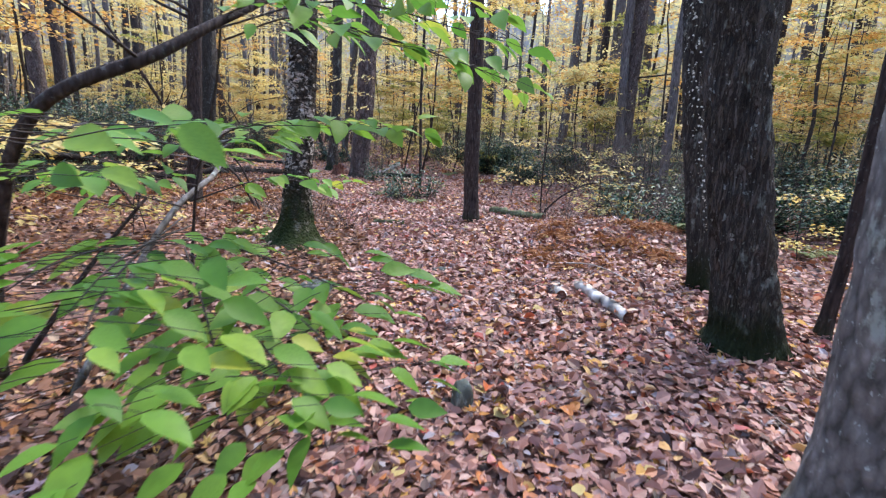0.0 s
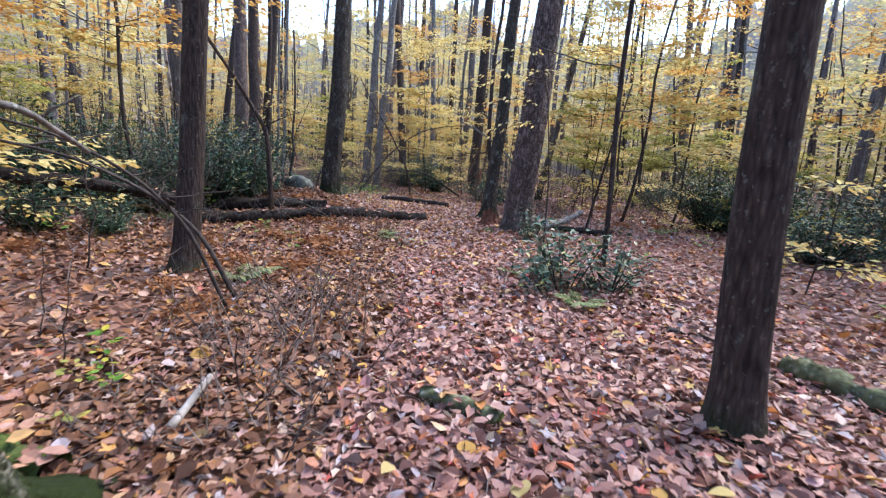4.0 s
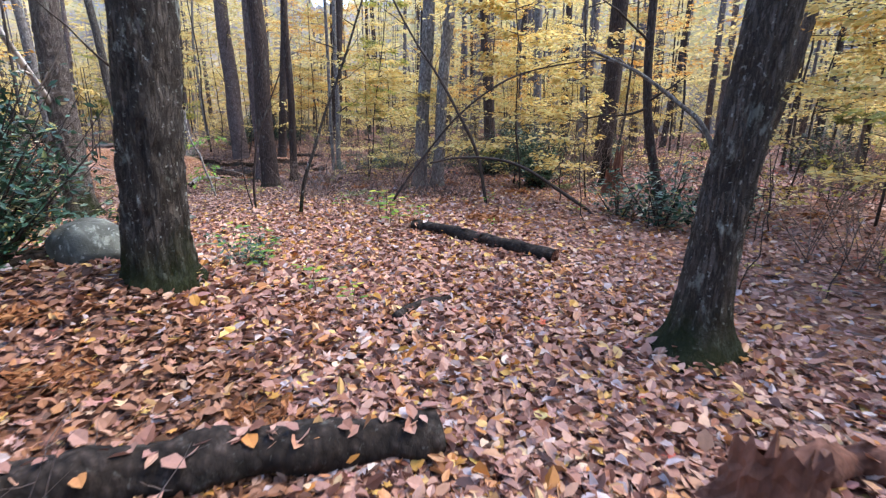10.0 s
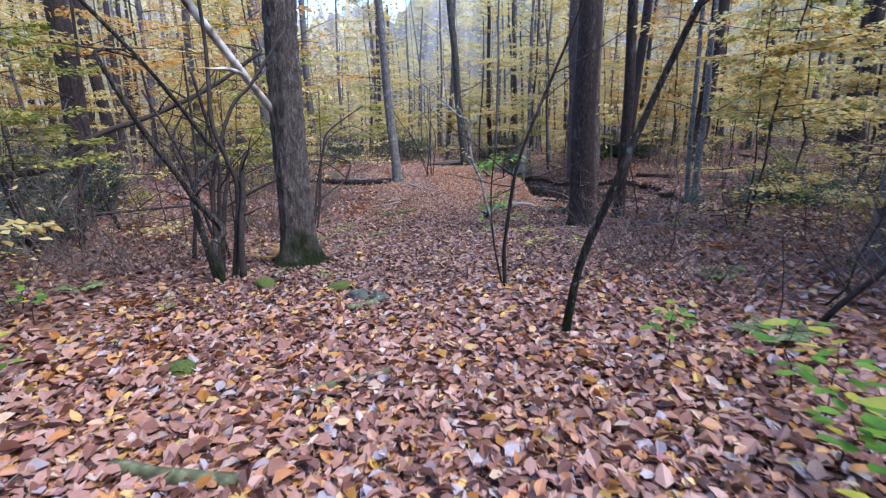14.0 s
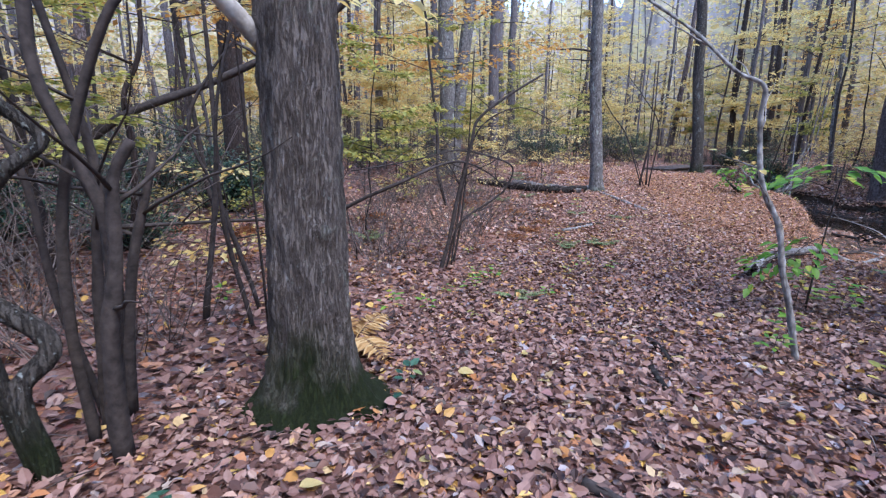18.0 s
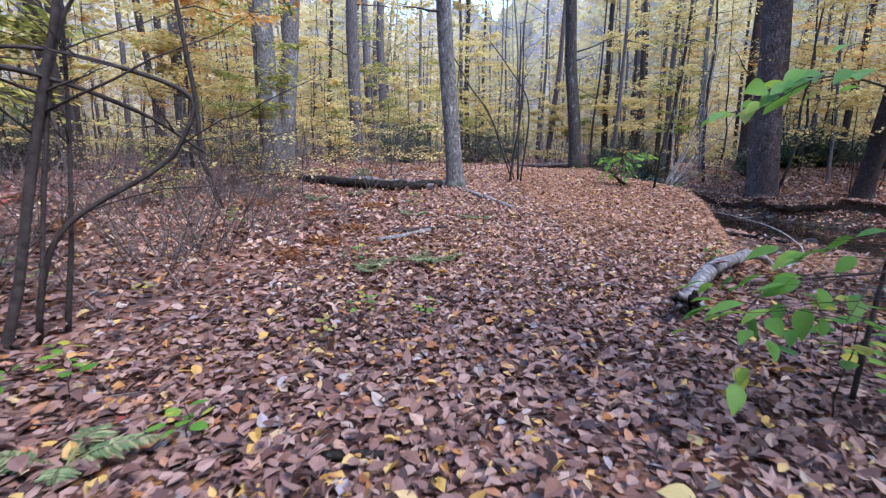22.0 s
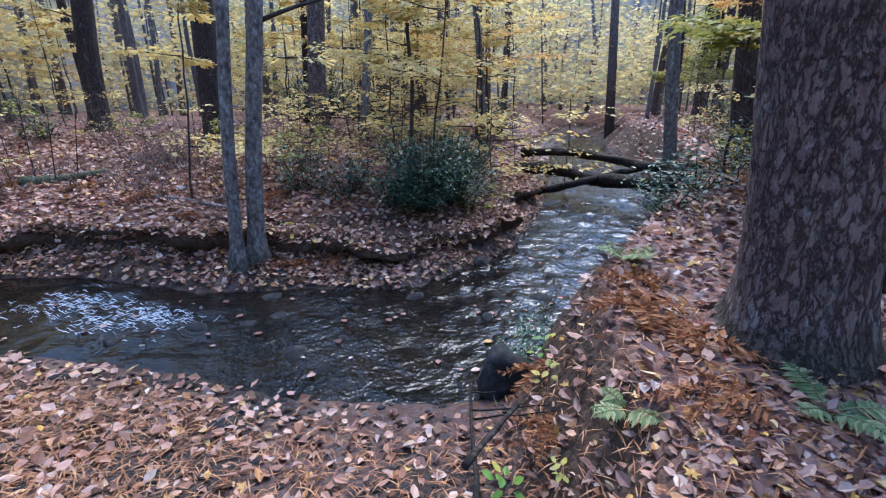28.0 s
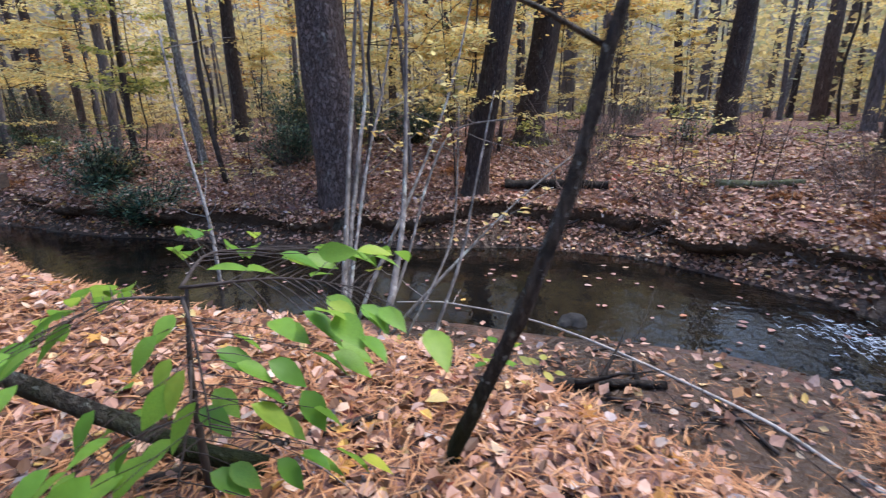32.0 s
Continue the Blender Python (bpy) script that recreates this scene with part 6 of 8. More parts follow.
stems("crooked grey sapling with a bent trunk", [[(-3.99, 21.74, 0.0), (-4.36, 21.74, 0.86), (-4.68, 21.71, 1.53), (-5.14, 21.66, 1.94), (-5.73, 21.54, 2.38), (-6.47, 21.32, 2.75)]], (0.05,), M_GREY, seed=68, twigs=4)
stems("dark slim crooked sapling beside the trail", [[(-8.42, 14.84, 0.0), (-8.46, 14.87, 0.59), (-8.40, 14.91, 1.10), (-8.46, 14.93, 1.51), (-8.44, 14.99, 2.4), (-8.5, 15.0, 4.0)]], (0.045,), M_TWIG, seed=69, twigs=3)
stems("dark curved tree leaning over the log", [[(-7.05, 12.7, 0.0), (-7.06, 12.66, 0.76), (-7.10, 12.6, 1.52), (-7.25, 12.3, 2.1), (-7.4, 12.0, 2.6), (-7.8, 11.4, 3.6)]], (0.055,), M_BROWN, seed=70, twigs=5, leaves=M_YELLOW, n_leaf=60)
stick("pale thin vine hanging beside a trunk", [(-6.8, 14.55, gz(-6.8, 14.55)), (-6.86, 14.47, 0.47), (-6.87, 14.45, 0.93), (-6.87, 14.45, 1.59), (-6.86, 14.47, 2.1), (-6.84, 14.49, 2.58), (-6.9, 14.5, 3.6)], 0.011, 0.008, M_PALETWIG, 71, name="vine", category="vine")
stems("thin grey sapling among the leaves", [[(-1.15, 15.1, 0.0), (-0.95, 15.2, 1.2), (-0.6, 15.3, 3.0)]], (0.03,), M_BROWN, seed=73, twigs=4)
stems("small sapling with pale bark on the far bank", [[(-30.6, 26.1, -0.9), (-30.8, 26.2, 0.3), (-31.2, 26.3, 1.4), (-31.5, 26.4, 2.8)]], (0.03,), M_SILVER, seed=74, twigs=4)
stems("dead thin stems standing on the far bank", [[(-24.2, 31.9, 0.0), (-24.2, 32.0, 1.5)], [(-23.9, 31.8, 0.0), (-23.8, 31.9, 1.3)], [(-24.5, 31.8, 0.0), (-24.7, 31.9, 1.2)], [(-23.6, 31.9, 0.0), (-23.4, 32.0, 1.4)]], (0.012, 0.012, 0.01, 0.011), M_TWIG, seed=75, twigs=1)


# rotten stumps
def stump(label, x, y, r, h, seed, mat):
    rng = np.random.default_rng(seed)
    ob = thing("stump", label, "stump", (x, y, gz(x, y)))
    m = 34
    th = np.linspace(0, 2 * np.pi, m, endpoint=False)
    crown = h * (0.35 + 0.65 * np.clip(0.5 + 0.5 * np.sin(th - seed) + rng.normal(0, 0.22, m), 0.05, 1.0) * rng.uniform(0.6, 1.0, m))
    root = 1 + 0.8 * np.clip(np.sin(3 * th + seed), 0, 1) ** 2
    v = []
    for z in np.linspace(-0.2, 1, 10):
        k = max(z, 0)
        q = r * (1.0 - 0.22 * k) * (1 + 0.10 * np.sin(7 * th + seed) + 0.05 * rng.normal(0, 1, m)) * (1 + (root - 0.55) * np.exp(-6 * (k + 0.05)))
        v.append(np.stack([q * np.cos(th), q * np.sin(th), np.where(k > 0, crown * k, h * z)], -1))
    v += [np.stack([r * 0.5 * np.cos(th), r * 0.5 * np.sin(th), crown * 0.62], -1), np.stack([r * 0.2 * np.cos(th), r * 0.2 * np.sin(th), np.full(m, h * 0.2)], -1)]
    i = np.arange(len(v) * m).reshape(len(v), m)
    j = np.roll(i, -1, 1)
    part("wood", Geo().add(np.concatenate(v), [np.stack([i[:-1], j[:-1], j[1:], i[1:]], -1).reshape(-1, 4)]).mesh("wood", mat, False), ob)
    return ob


stump("jagged rotten red-brown stump beside the pine", -3.2, 15.22, 0.19, 0.46, 3, M_ROT)
stump("tall broken red-brown stump", -6.8, 24.25, 0.2, 1.35, 5, M_ROT)
stump("old dark broken snag", -7.4, 25.6, 0.15, 1.1, 8, M_LOG)


# stones
def stone(label, x, y, z, size, mat, seed, name="stone"):
    rng = np.random.default_rng(seed)
    bm = bmesh.new()
    bmesh.ops.create_icosphere(bm, subdivisions=3, radius=1)
    o = Vector(rng.uniform(-9, 9, 3))
    for v in bm.verts:
        k = 1 + 0.35 * noise.noise(v.co * 1.1 + o) + 0.12 * noise.noise(v.co * 3 + o)
        v.co = Vector((v.co.x * size[0] * k, v.co.y * size[1] * k, v.co.z * size[2] * k))
    me = bpy.data.meshes.new(name)
    for f in bm.faces:
        f.smooth = True
    bm.to_mesh(me)
    bm.free()
    me.materials.append(mat)
    ob = tagged(new(name, me), label, "stone")
    ob.location, ob.rotation_euler = (x, y, z), (0, 0, rng.uniform(0, 6))
    return ob


stone("small upright grey stone on the trail", 0.15, 2.25, gz(0.15, 2.25) + 0.06, (0.055, 0.07, 0.14), M_STONE, 1)
stone("grey lichen-spotted boulder beside the trunk", -7.75, 14.35, gz(-7.75, 14.35) + 0.12, (0.32, 0.26, 0.24), M_STONE, 2)
stone("small grey stone in the leaves", 0.05, 4.9, gz(0.05, 4.9) + 0.02, (0.08, 0.06, 0.05), M_STONE, 3)
stone("grey mossy stone half sunk in leaves", -1.12, 4.08, gz(-1.12, 4.08) + 0.03, (0.17, 0.13, 0.07), M_STONE, 31)
stone("wet black boulder at the stream's edge", -19.25, 24.3, -1.3, (0.2, 0.24, 0.3), M_WETSTONE, 5)
stone("leaf-topped brown stone in the stream", -25.85, 27.0, -1.32, (0.2, 0.17, 0.2), M_WETSTONE, 6)
stone("mossy stone among leaves", -12.55, 15.75, gz(-12.55, 15.75) + 0.03, (0.12, 0.1, 0.09), M_MOSS, 7)
stone("mossy stone among leaves", -12.3, 16.55, gz(-12.3, 16.55) + 0.02, (0.14, 0.1, 0.08), M_MOSS, 8)
stone("grey stone at the trail's edge", -11.9, 16.75, gz(-11.9, 16.75) + 0.02, (0.13, 0.1, 0.09), M_STONE, 9)
stone("grey stone at the trail's edge", -11.75, 16.95, gz(-11.75, 16.95) + 0.02, (0.1, 0.08, 0.08), M_STONE, 10)
stone("mossy stone at the trail's edge", -10.4, 15.5, gz(-10.4, 15.5) + 0.02, (0.13, 0.1, 0.07), M_MOSS, 11)
stone("mossy clod beside the pine", -2.9, 14.2, gz(-2.9, 14.2) + 0.02, (0.14, 0.1, 0.08), M_MOSS, 12)
rng = np.random.default_rng(77)
for k in range(46):
    i = rng.uniform(12, 18.5)
    c = np.array([np.interp(i, np.arange(len(WATER)), WATER[:, q]) for q in (0, 1)])
    c += rng.normal(0, 0.8, 2)
    s = rng.uniform(0.05, 0.16)
    stone("wet stone in the shallow stream", c[0], c[1], max(gz(*c), float(water_z(c[0])) - 0.06) + 0.01, (s, s * rng.uniform(0.7, 1), s * 0.6), M_WETSTONE, 100 + k)
pebbles = Geo()
for k in range(500):
    x, y = rng.uniform(-24.5, -19.2), rng.uniform(23.2, 26.9)
    z = gz(x, y)
    if z > -1.12 or z < -1.5:
        continue
    s = rng.uniform(0.012, 0.04)
    th = np.linspace(0, 2 * np.pi, 6, endpoint=False)
    ring = np.stack([np.cos(th) * s, np.sin(th) * s * 0.8, np.zeros(6)], -1)
    v = np.vstack([ring * 0.8 - (0, 0, s * 0.3), ring + (0, 0, s * 0.15), ring * 0.5 + (0, 0, s * 0.5)]) + (x, y, z)
    i = np.arange(18).reshape(3, 6)
    j = np.roll(i, -1, 1)
    pebbles.add(v, [np.stack([i[:-1], j[:-1], j[1:], i[1:]], -1).reshape(-1, 4), np.array([[12, 13, 14, 15, 16, 17]])])
tagged(new("pebbles", pebbles.mesh("pebbles", M_WETSTONE)), "dark wet gravel along the stream's edge", "gravel", kind="stuff")


# footbridge of planks
def footbridge(x, y, turn, length, width):
    ob = thing("footbridge", "low dark wooden plank footbridge over the stream", "footbridge", (x, y, 0.34), turn=turn)
    n = int(length / 0.16)
    bm = bmesh.new()
    bmesh.ops.create_cube(bm, size=1, matrix=Matrix.Diagonal((0.15, width, 0.04, 1)))
    bmesh.ops.bevel(bm, geom=bm.edges[:], offset=0.006, segments=1, affect="EDGES")
    me = bpy.data.meshes.new("plank")
    bm.to_mesh(me)
    bm.free()
    me.materials.append(M_PLANK)
    for k in range(n):
        p = part("plank", me, ob)
        p.location = (0.08 + k * 0.16, 0.01 * math.sin(k * 3.1), 0.05 * math.sin(math.pi * k / n))
    for side in (-1, 1):
        bm = bmesh.new()
        bmesh.ops.create_cube(bm, size=1, matrix=Matrix.Translation((length / 2, side * (width / 2 - 0.12), -0.14)) @ Matrix.Diagonal((length + 0.3, 0.12, 0.22, 1)))
        bmesh.ops.bevel(bm, geom=bm.edges[:], offset=0.01, segments=1, affect="EDGES")
        me2 = bpy.data.meshes.new("beam")
        bm.to_mesh(me2)
        bm.free()
        me2.materials.append(M_PLANK)
        part("beam", me2, ob)
    return ob


footbridge(-31.5, 21.75, math.radians(135), 4.6, 1.1)


# ---- low plants ----
def laurel(seed, r, h, n, mat=M_LAUREL, leaf=0.10, label="evergreen shrub with dark glossy leaves"):
    rng = np.random.default_rng(seed)
    ob = thing("evergreen_shrub", label, "shrub", group="evergreen shrubs")
    geo = Geo()
    pos, al = [], []
    m = max(8, n // 45)
    for k in range(m):
        a, q = rng.uniform(0, 6.28), r * math.sqrt(rng.uniform(0.02, 1))
        top = np.array([q * math.cos(a), q * math.sin(a), h * (1 - 0.3 * (q / r) ** 2) * rng.uniform(0.35, 1.15)])
        p = curve_through([(0.15 * top[0], 0.15 * top[1], -0.05), (0.6 * top[0], 0.6 * top[1], 0.5 * top[2]), top], 4)
        geo.add(*tube(p, np.linspace(0.012, 0.004, len(p)), 4, caps=False))
        w = n // m
        u = rng.beta(2.0, 1.1, w)
        base = np.stack([np.interp(u, np.linspace(0, 1, len(p)), p[:, i]) for i in range(3)], -1) + rng.normal(0, 0.10, (w, 3))
        pos.append(base)
        al.append(rng.normal(0, 1, (w, 3)) * (1, 1, 0.45) + (0, 0, 0.15))
    pos, al = np.concatenate(pos), np.concatenate(al)
    tagged(part("stem_mass", geo.mesh("stem_mass", M_TWIG), ob), kind="stuff")
    part("foliage", Geo().add(*leaf_quads(pos, al, np.array([0, 0, 1.0]) + rng.normal(0, 0.35, pos.shape), rng.uniform(0.7, 1.25, len(pos)) * leaf, 0.22)).mesh("foliage", mat, False), ob)
    return ob


def fern(seed, n, length, mat, label, droop=0.55, category="fern", dead=False):
    rng = np.random.default_rng(seed)
    ob = thing("fern", label, category, group="ferns")
    for k in range(n):
        a = 6.28 * k / n + rng.uniform(-0.5, 0.5)
        L = length * rng.uniform(0.7, 1.15)
        u = np.linspace(0, 1, 14)
        rise = L * (0.85 * u - droop * u * u * (1.5 if dead else 1.0))
        out = L * (0.15 * u + 0.75 * u ** 1.3)
        p = np.stack([out * math.cos(a), out * math.sin(a), np.maximum(rise, 0.01)], -1)
        geo = Geo().add(*tube(p, np.linspace(0.004, 0.001, 14), 3, caps=False))
        m = 26 if dead else 20
        uu = np.repeat(np.linspace(0.16, 0.98, m), 2)
        base = np.stack([np.interp(uu, u, p[:, i]) for i in range(3)], -1)
        sgn = np.tile([1, -1], m)
        side = np.array([-math.sin(a), math.cos(a), 0])
        size = L * (0.2 if dead else 0.32) * np.sin(np.pi * (0.12 + 0.86 * uu)) * rng.uniform(0.6, 1.2, 2 * m)
        al = sgn[:, None] * side + 0.45 * np.array([math.cos(a), math.sin(a), -0.35]) + rng.normal(0, 0.5 if dead else 0.06, (2 * m, 3))
        geo.add(*leaf_quads(base, al, np.array([0, 0, 1.0]) + rng.normal(0, 0.8 if dead else 0.12, (2 * m, 3)), size, 0.16))
        part("frond", geo.mesh("frond", mat, False), ob)
    return ob


def seedling(seed, h, n, mat, label, leaf=0.07, spread=0.12, name="seedling"):
    rng = np.random.default_rng(seed)
    ob = thing(name, label, "plant", group="seedlings")
    p = np.stack([np.cumsum(rng.normal(0, 0.012, 6)), np.cumsum(rng.normal(0, 0.012, 6)), np.linspace(-0.02, h, 6)], -1)
    part("stem", Geo().add(*tube(p, np.linspace(0.004, 0.0015, 6), 4)).mesh("stem", M_TWIG), ob)
    u = rng.uniform(0.35, 1, n)
    a = np.arange(n) * 2.4
    base = np.stack([np.interp(u, np.linspace(0, 1, 6), p[:, i]) for i in range(3)], -1)
    d = np.stack([np.cos(a), np.sin(a), rng.uniform(-0.3, 0.3, n)], -1)
    base = base + d * rng.uniform(0.1, 1, n)[:, None] * spread * (1.2 - u)[:, None]
    part("leaves", Geo().add(*leaf_blades(base, d, np.array([0, 0, 1.0]) + rng.normal(0, 0.2, (n, 3)), rng.uniform(0.7, 1.2, n) * leaf, 0.3, 0.05)).mesh("leaves", mat, False), ob)
    return ob


def brush(seed, h, n, r, label="tangle of bare grey-brown twigs"):
    rng = np.random.default_rng(seed)
    ob = thing("brush", label, "brush", group="bare brush")
    geo = Geo()
    for k in range(n):
        a = rng.uniform(0, 6.28)
        f = rng.normal(0, r * 0.35, 2)
        p = limb_points(rng, (f[0], f[1], -0.03), a, h * rng.uniform(0.5, 1.1) * 0.75, rng.uniform(0.6, 2.2), 0.2, 6)
        geo.add(*tube(p, np.linspace(0.006, 0.0015, 6), 3, caps=False))
        for _ in range(3):
            q = limb_points(rng, p[rng.integers(2, 6)], rng.uniform(0, 6.28), h * rng.uniform(0.15, 0.4), rng.uniform(0, 1.2), 0.2, 4)
            geo.add(*tube(q, np.linspace(0.0035, 0.001, 4), 3, caps=False))
    tagged(part("twig_mass", geo.mesh("twig_mass", M_BRUSH), ob), kind="stuff")
    return ob


def put(ob, x, y, turn=0.0, size=1.0, label="", dz=0.0):
    k = 0.22 * math.sin(x * 17.3 + y * 9.1)
    c = copy_thing(ob, Matrix.Translation((x, y, gz(x, y) + dz)) @ Matrix.Rotation(turn, 4, "Z") @ Matrix.Diagonal((size * (1 + k), size * (1 - k), size * (1 - 0.8 * abs(k)), 1)))
    if label:
        c["label"] = label
    return c


LAURELS = [laurel(1, 0.55, 0.85, 480, label="low evergreen shrub with dark leaves and a few yellow ones"), laurel(2, 1.1, 1.3, 3200), laurel(3, 1.6, 2.2, 6000, label="tall dense evergreen shrub with dark leaves")]
FERNS = [fern(1, 7, 0.55, M_BRACKEN, "collapsed brown dry fern", 0.75, dead=True), fern(2, 9, 0.4, M_BRACKEN, "small rusty withered fern", 0.8, dead=True),
         fern(3, 6, 0.45, M_FERN, "pale green fern with arching fronds", 0.5), fern(4, 5, 0.55, M_TANFERN, "tan withered fern frond beside the oak", 0.6), fern(5, 4, 0.28, M_FERN, "small pale fern in the leaves", 0.55)]
SEEDS = [seedling(1, 0.22, 9, M_GREEN, "small green seedling in the leaf litter"), seedling(2, 0.35, 14, M_GREEN, "green leafy seedling in the leaf litter", 0.085, 0.2), seedling(3, 0.18, 8, M_OLIVE, "low yellow-green plant in the leaves", 0.055),
         seedling(4, 0.14, 7, M_LAUREL, "low dark evergreen seedling", 0.05), seedling(5, 0.6, 22, M_GREEN, "leafy green sapling beside the bank", 0.11, 0.3)]
BRUSH = [brush(1, 1.0, 34, 0.8), brush(2, 0.40, 36, 0.9, "low tangle of dead grey twigs"), brush(3, 1.8, 36, 0.9, "tall bare twiggy shrub in the wood")]

for x, y, k, s in ((-0.75, 10.45, 0, 1.0), (-0.3, 10.6, 0, 0.8), (-1.0, 10.9, 0, 0.7), (-1.9, 13.9, 0, 0.8), (-8.6, 11.4, 1, 0.62), (-7.2, 9.6, 1, 0.5), (-9.2, 10.9, 2, 0.6), (-8.9, 13.5, 2, 0.95), (-8.4, 12.5, 2, 0.85), (-9.9, 13.2, 2, 1.1), (-10.3, 11.6, 2, 1.0), (-10.6, 12.8, 2, 0.55),
                   (-13.4, 12.0, 1, 0.9), (-8.2, 13.2, 1, 0.7), (4.8, 17.5, 1, 1.2), (3.0, 18.5, 1, 1.1), (7.0, 16.0, 1, 1.3), (9.0, 13.0, 1, 1.3), (11.0, 16.0, 2, 1.0), (6.0, 10.5, 1, 0.9),
                   (3.6, 9.6, 0, 1.1), (8.0, 9.0, 1, 1.1), (2.6, 14.6, 1, 0.8), (-8.0, 9.0, 1, 0.55), (-11.5, 10.8, 2, 1.0), (-5.0, 21.2, 0, 1.3), (-5.8, 21.6, 0, 1.1), (-4.2, 21.0, 0, 1.0), (-7.25, 15.35, 0, 0.55), 
                   (-13.0, 12.2, 0, 1.2), (-16.9, 9.6, 1, 1.1), (-19.0, 9.0, 1, 1.2), (-15.3, 9.8, 1, 1.0), (-17.4, 11.3, 1, 0.7), (-20.8, 10.5, 1, 1.1), (-23.0, 9.4, 2, 0.9), (-34.6, 27.6, 1, 0.9), (-18.0, 29.0, 1, 0.95), (-17.2, 29.4, 1, 0.85),
                   (-16.8, 24.9, 0, 0.75), (-15.9, 25.2, 0, 0.8), (-14.6, 25.7, 0, 0.8), (-13.2, 26.6, 0, 0.9), (-38, 17, 2, 1), (-40, 22, 2, 1), (-37, 28, 1, 1.2), (-33.5, 30.5, 1, 0.9)):
    put(LAURELS[k], x, y, x * 7.1, s, dz=-0.02)
for x, y, k, s in ((1.9, 6.9, 0, 1.2), (2.3, 6.0, 0, 1.1), (1.6, 7.6, 1, 1.1), (2.9, 6.6, 0, 1.2), (1.5, 5.9, 1, 1.0), (2.0, 5.3, 1, 1.0), (-3.2, 7.8, 0, 1.1), (-3.7, 9.5, 0, 1.2), (-4.4, 10.8, 0, 1.2), (-4.9, 12.0, 0, 1.1), (-3.7, 10.4, 1, 1.2),
                   (-2.6, 9.2, 1, 1.0), (-5.2, 11.0, 0, 1.1), (-4.5, 9.2, 0, 1.2), (-5.6, 9.6, 0, 1.2), (-4.1, 8.2, 1, 1.1), (-3.4, 11.8, 1, 1.0), (-5.8, 12.6, 0, 1.0), (-6.2, 15.1, 1, 0.9), (-5.3, 14.2, 0, 0.8), (-7.9, 15.9, 1, 1.0),
                   (-3.7, 8.75, 2, 1.0), (-4.1, 12.4, 2, 0.8), (-3.9, 12.0, 4, 1.1), (-1.4, 10.9, 2, 0.8), (-0.5, 9.9, 2, 0.9), (-1.1, 11.3, 4, 1.0), (-15.0, 15.85, 3, 1.1), (-14.6, 15.6, 3, 0.9), (-13.1, 13.7, 2, 0.8), (-9.8, 19.6, 2, 0.9),
                   (-20.0, 17.9, 2, 0.6), (-20.2, 18.4, 4, 1.0), (-22.4, 18.2, 4, 1.1), (-22.3, 19.1, 4, 1.0), (-25.9, 17.5, 2, 0.8), (-16.9, 17.15, 4, 1.1), (-19.5, 22.75, 2, 0.7), (-19.2, 22.5, 0, 0.8), (-18.9, 23.3, 0, 0.9), (-18.4, 23.9, 2, 0.8), (-18.8, 22.2, 4, 1.2),
                   (-19.6, 21.6, 0, 0.7), (-27.6, 17.0, 1, 1.0), (-26.8, 16.0, 2, 1.0), (-28.6, 16.5, 2, 1.0), (-29.5, 18.0, 0, 1.0), (-24.8, 15.5, 2, 0.9)):
    put(FERNS[k], x, y, x * 5.3, s)
for x, y, k, s in ((-2.67, 6.61, 2, 1.2), (-2.41, 6.62, 1, 0.7), (-2.2, 6.3, 2, 1.0), (-2.9, 6.9, 0, 1.0), (-5.17, 11.13, 0, 1.1), (-4.7, 11.4, 2, 1.0), (-3.32, 11.36, 3, 1.8), (-3.12, 11.64, 2, 1.3), (-3.4, 11.6, 3, 1.8), (-6.1, 15.6, 1, 0.8), (-8.2, 14.7, 4, 0.9), (-7.5, 15.5, 1, 1.0),
                   (-6.5, 15.5, 0, 1.2), (-6.9, 15.3, 1, 1.0), (-7.0, 15.8, 0, 1.0), (-8.8, 18.8, 1, 1.4), (-8.3, 18.6, 1, 1.5), (-7.9, 18.7, 1, 1.2), (-11.8, 15.0, 0, 1.0), (-11.5, 15.4, 3, 1.0), (-13.6, 19.4, 2, 1.6), (-13.9, 19.7, 2, 1.5), (-13.4, 20.0, 2, 1.6), (-14.4, 20.0, 2, 1.5), (-15.2, 20.0, 2, 1.6),
                   (-14.9, 19.7, 2, 1.4), (-15.5, 20.3, 0, 1.2), (-16.85, 16.6, 1, 0.8), (-16.0, 16.25, 0, 1.0), (-14.15, 16.57, 3, 1.6), (-15.4, 19.2, 1, 1.0), (-17.2, 16.6, 1, 1.0), (-17.4, 16.8, 1, 0.9), (-16.8, 16.3, 0, 0.8), (-17.1, 17.5, 0, 1.1), (-17.2, 20.2, 4, 1.0), (-16.9, 20.5, 4, 0.9), (-17.7, 20.6, 4, 0.8),
                   (-15.9, 19.5, 1, 1.1), (-18.5, 18.0, 1, 0.8), (-18.6, 18.4, 0, 1.0), (-18.2, 17.8, 2, 1.1), (-20.35, 21.5, 0, 1.2), (-20.0, 23.1, 0, 1.2), (-19.8, 22.9, 2, 1.2), (-25.3, 23.85, 2, 1.3), (-25.5, 23.7, 0, 1.0), (-21.8, 18.9, 3, 1.2), (-26.2, 24.0, 0, 1.3), (-20.5, 28.6, 0, 1.5), (-12.75, 15.9, 3, 1.4), (-12.6, 16.4, 0, 0.9)):
    put(SEEDS[k], x, y, x * 3.7, s)
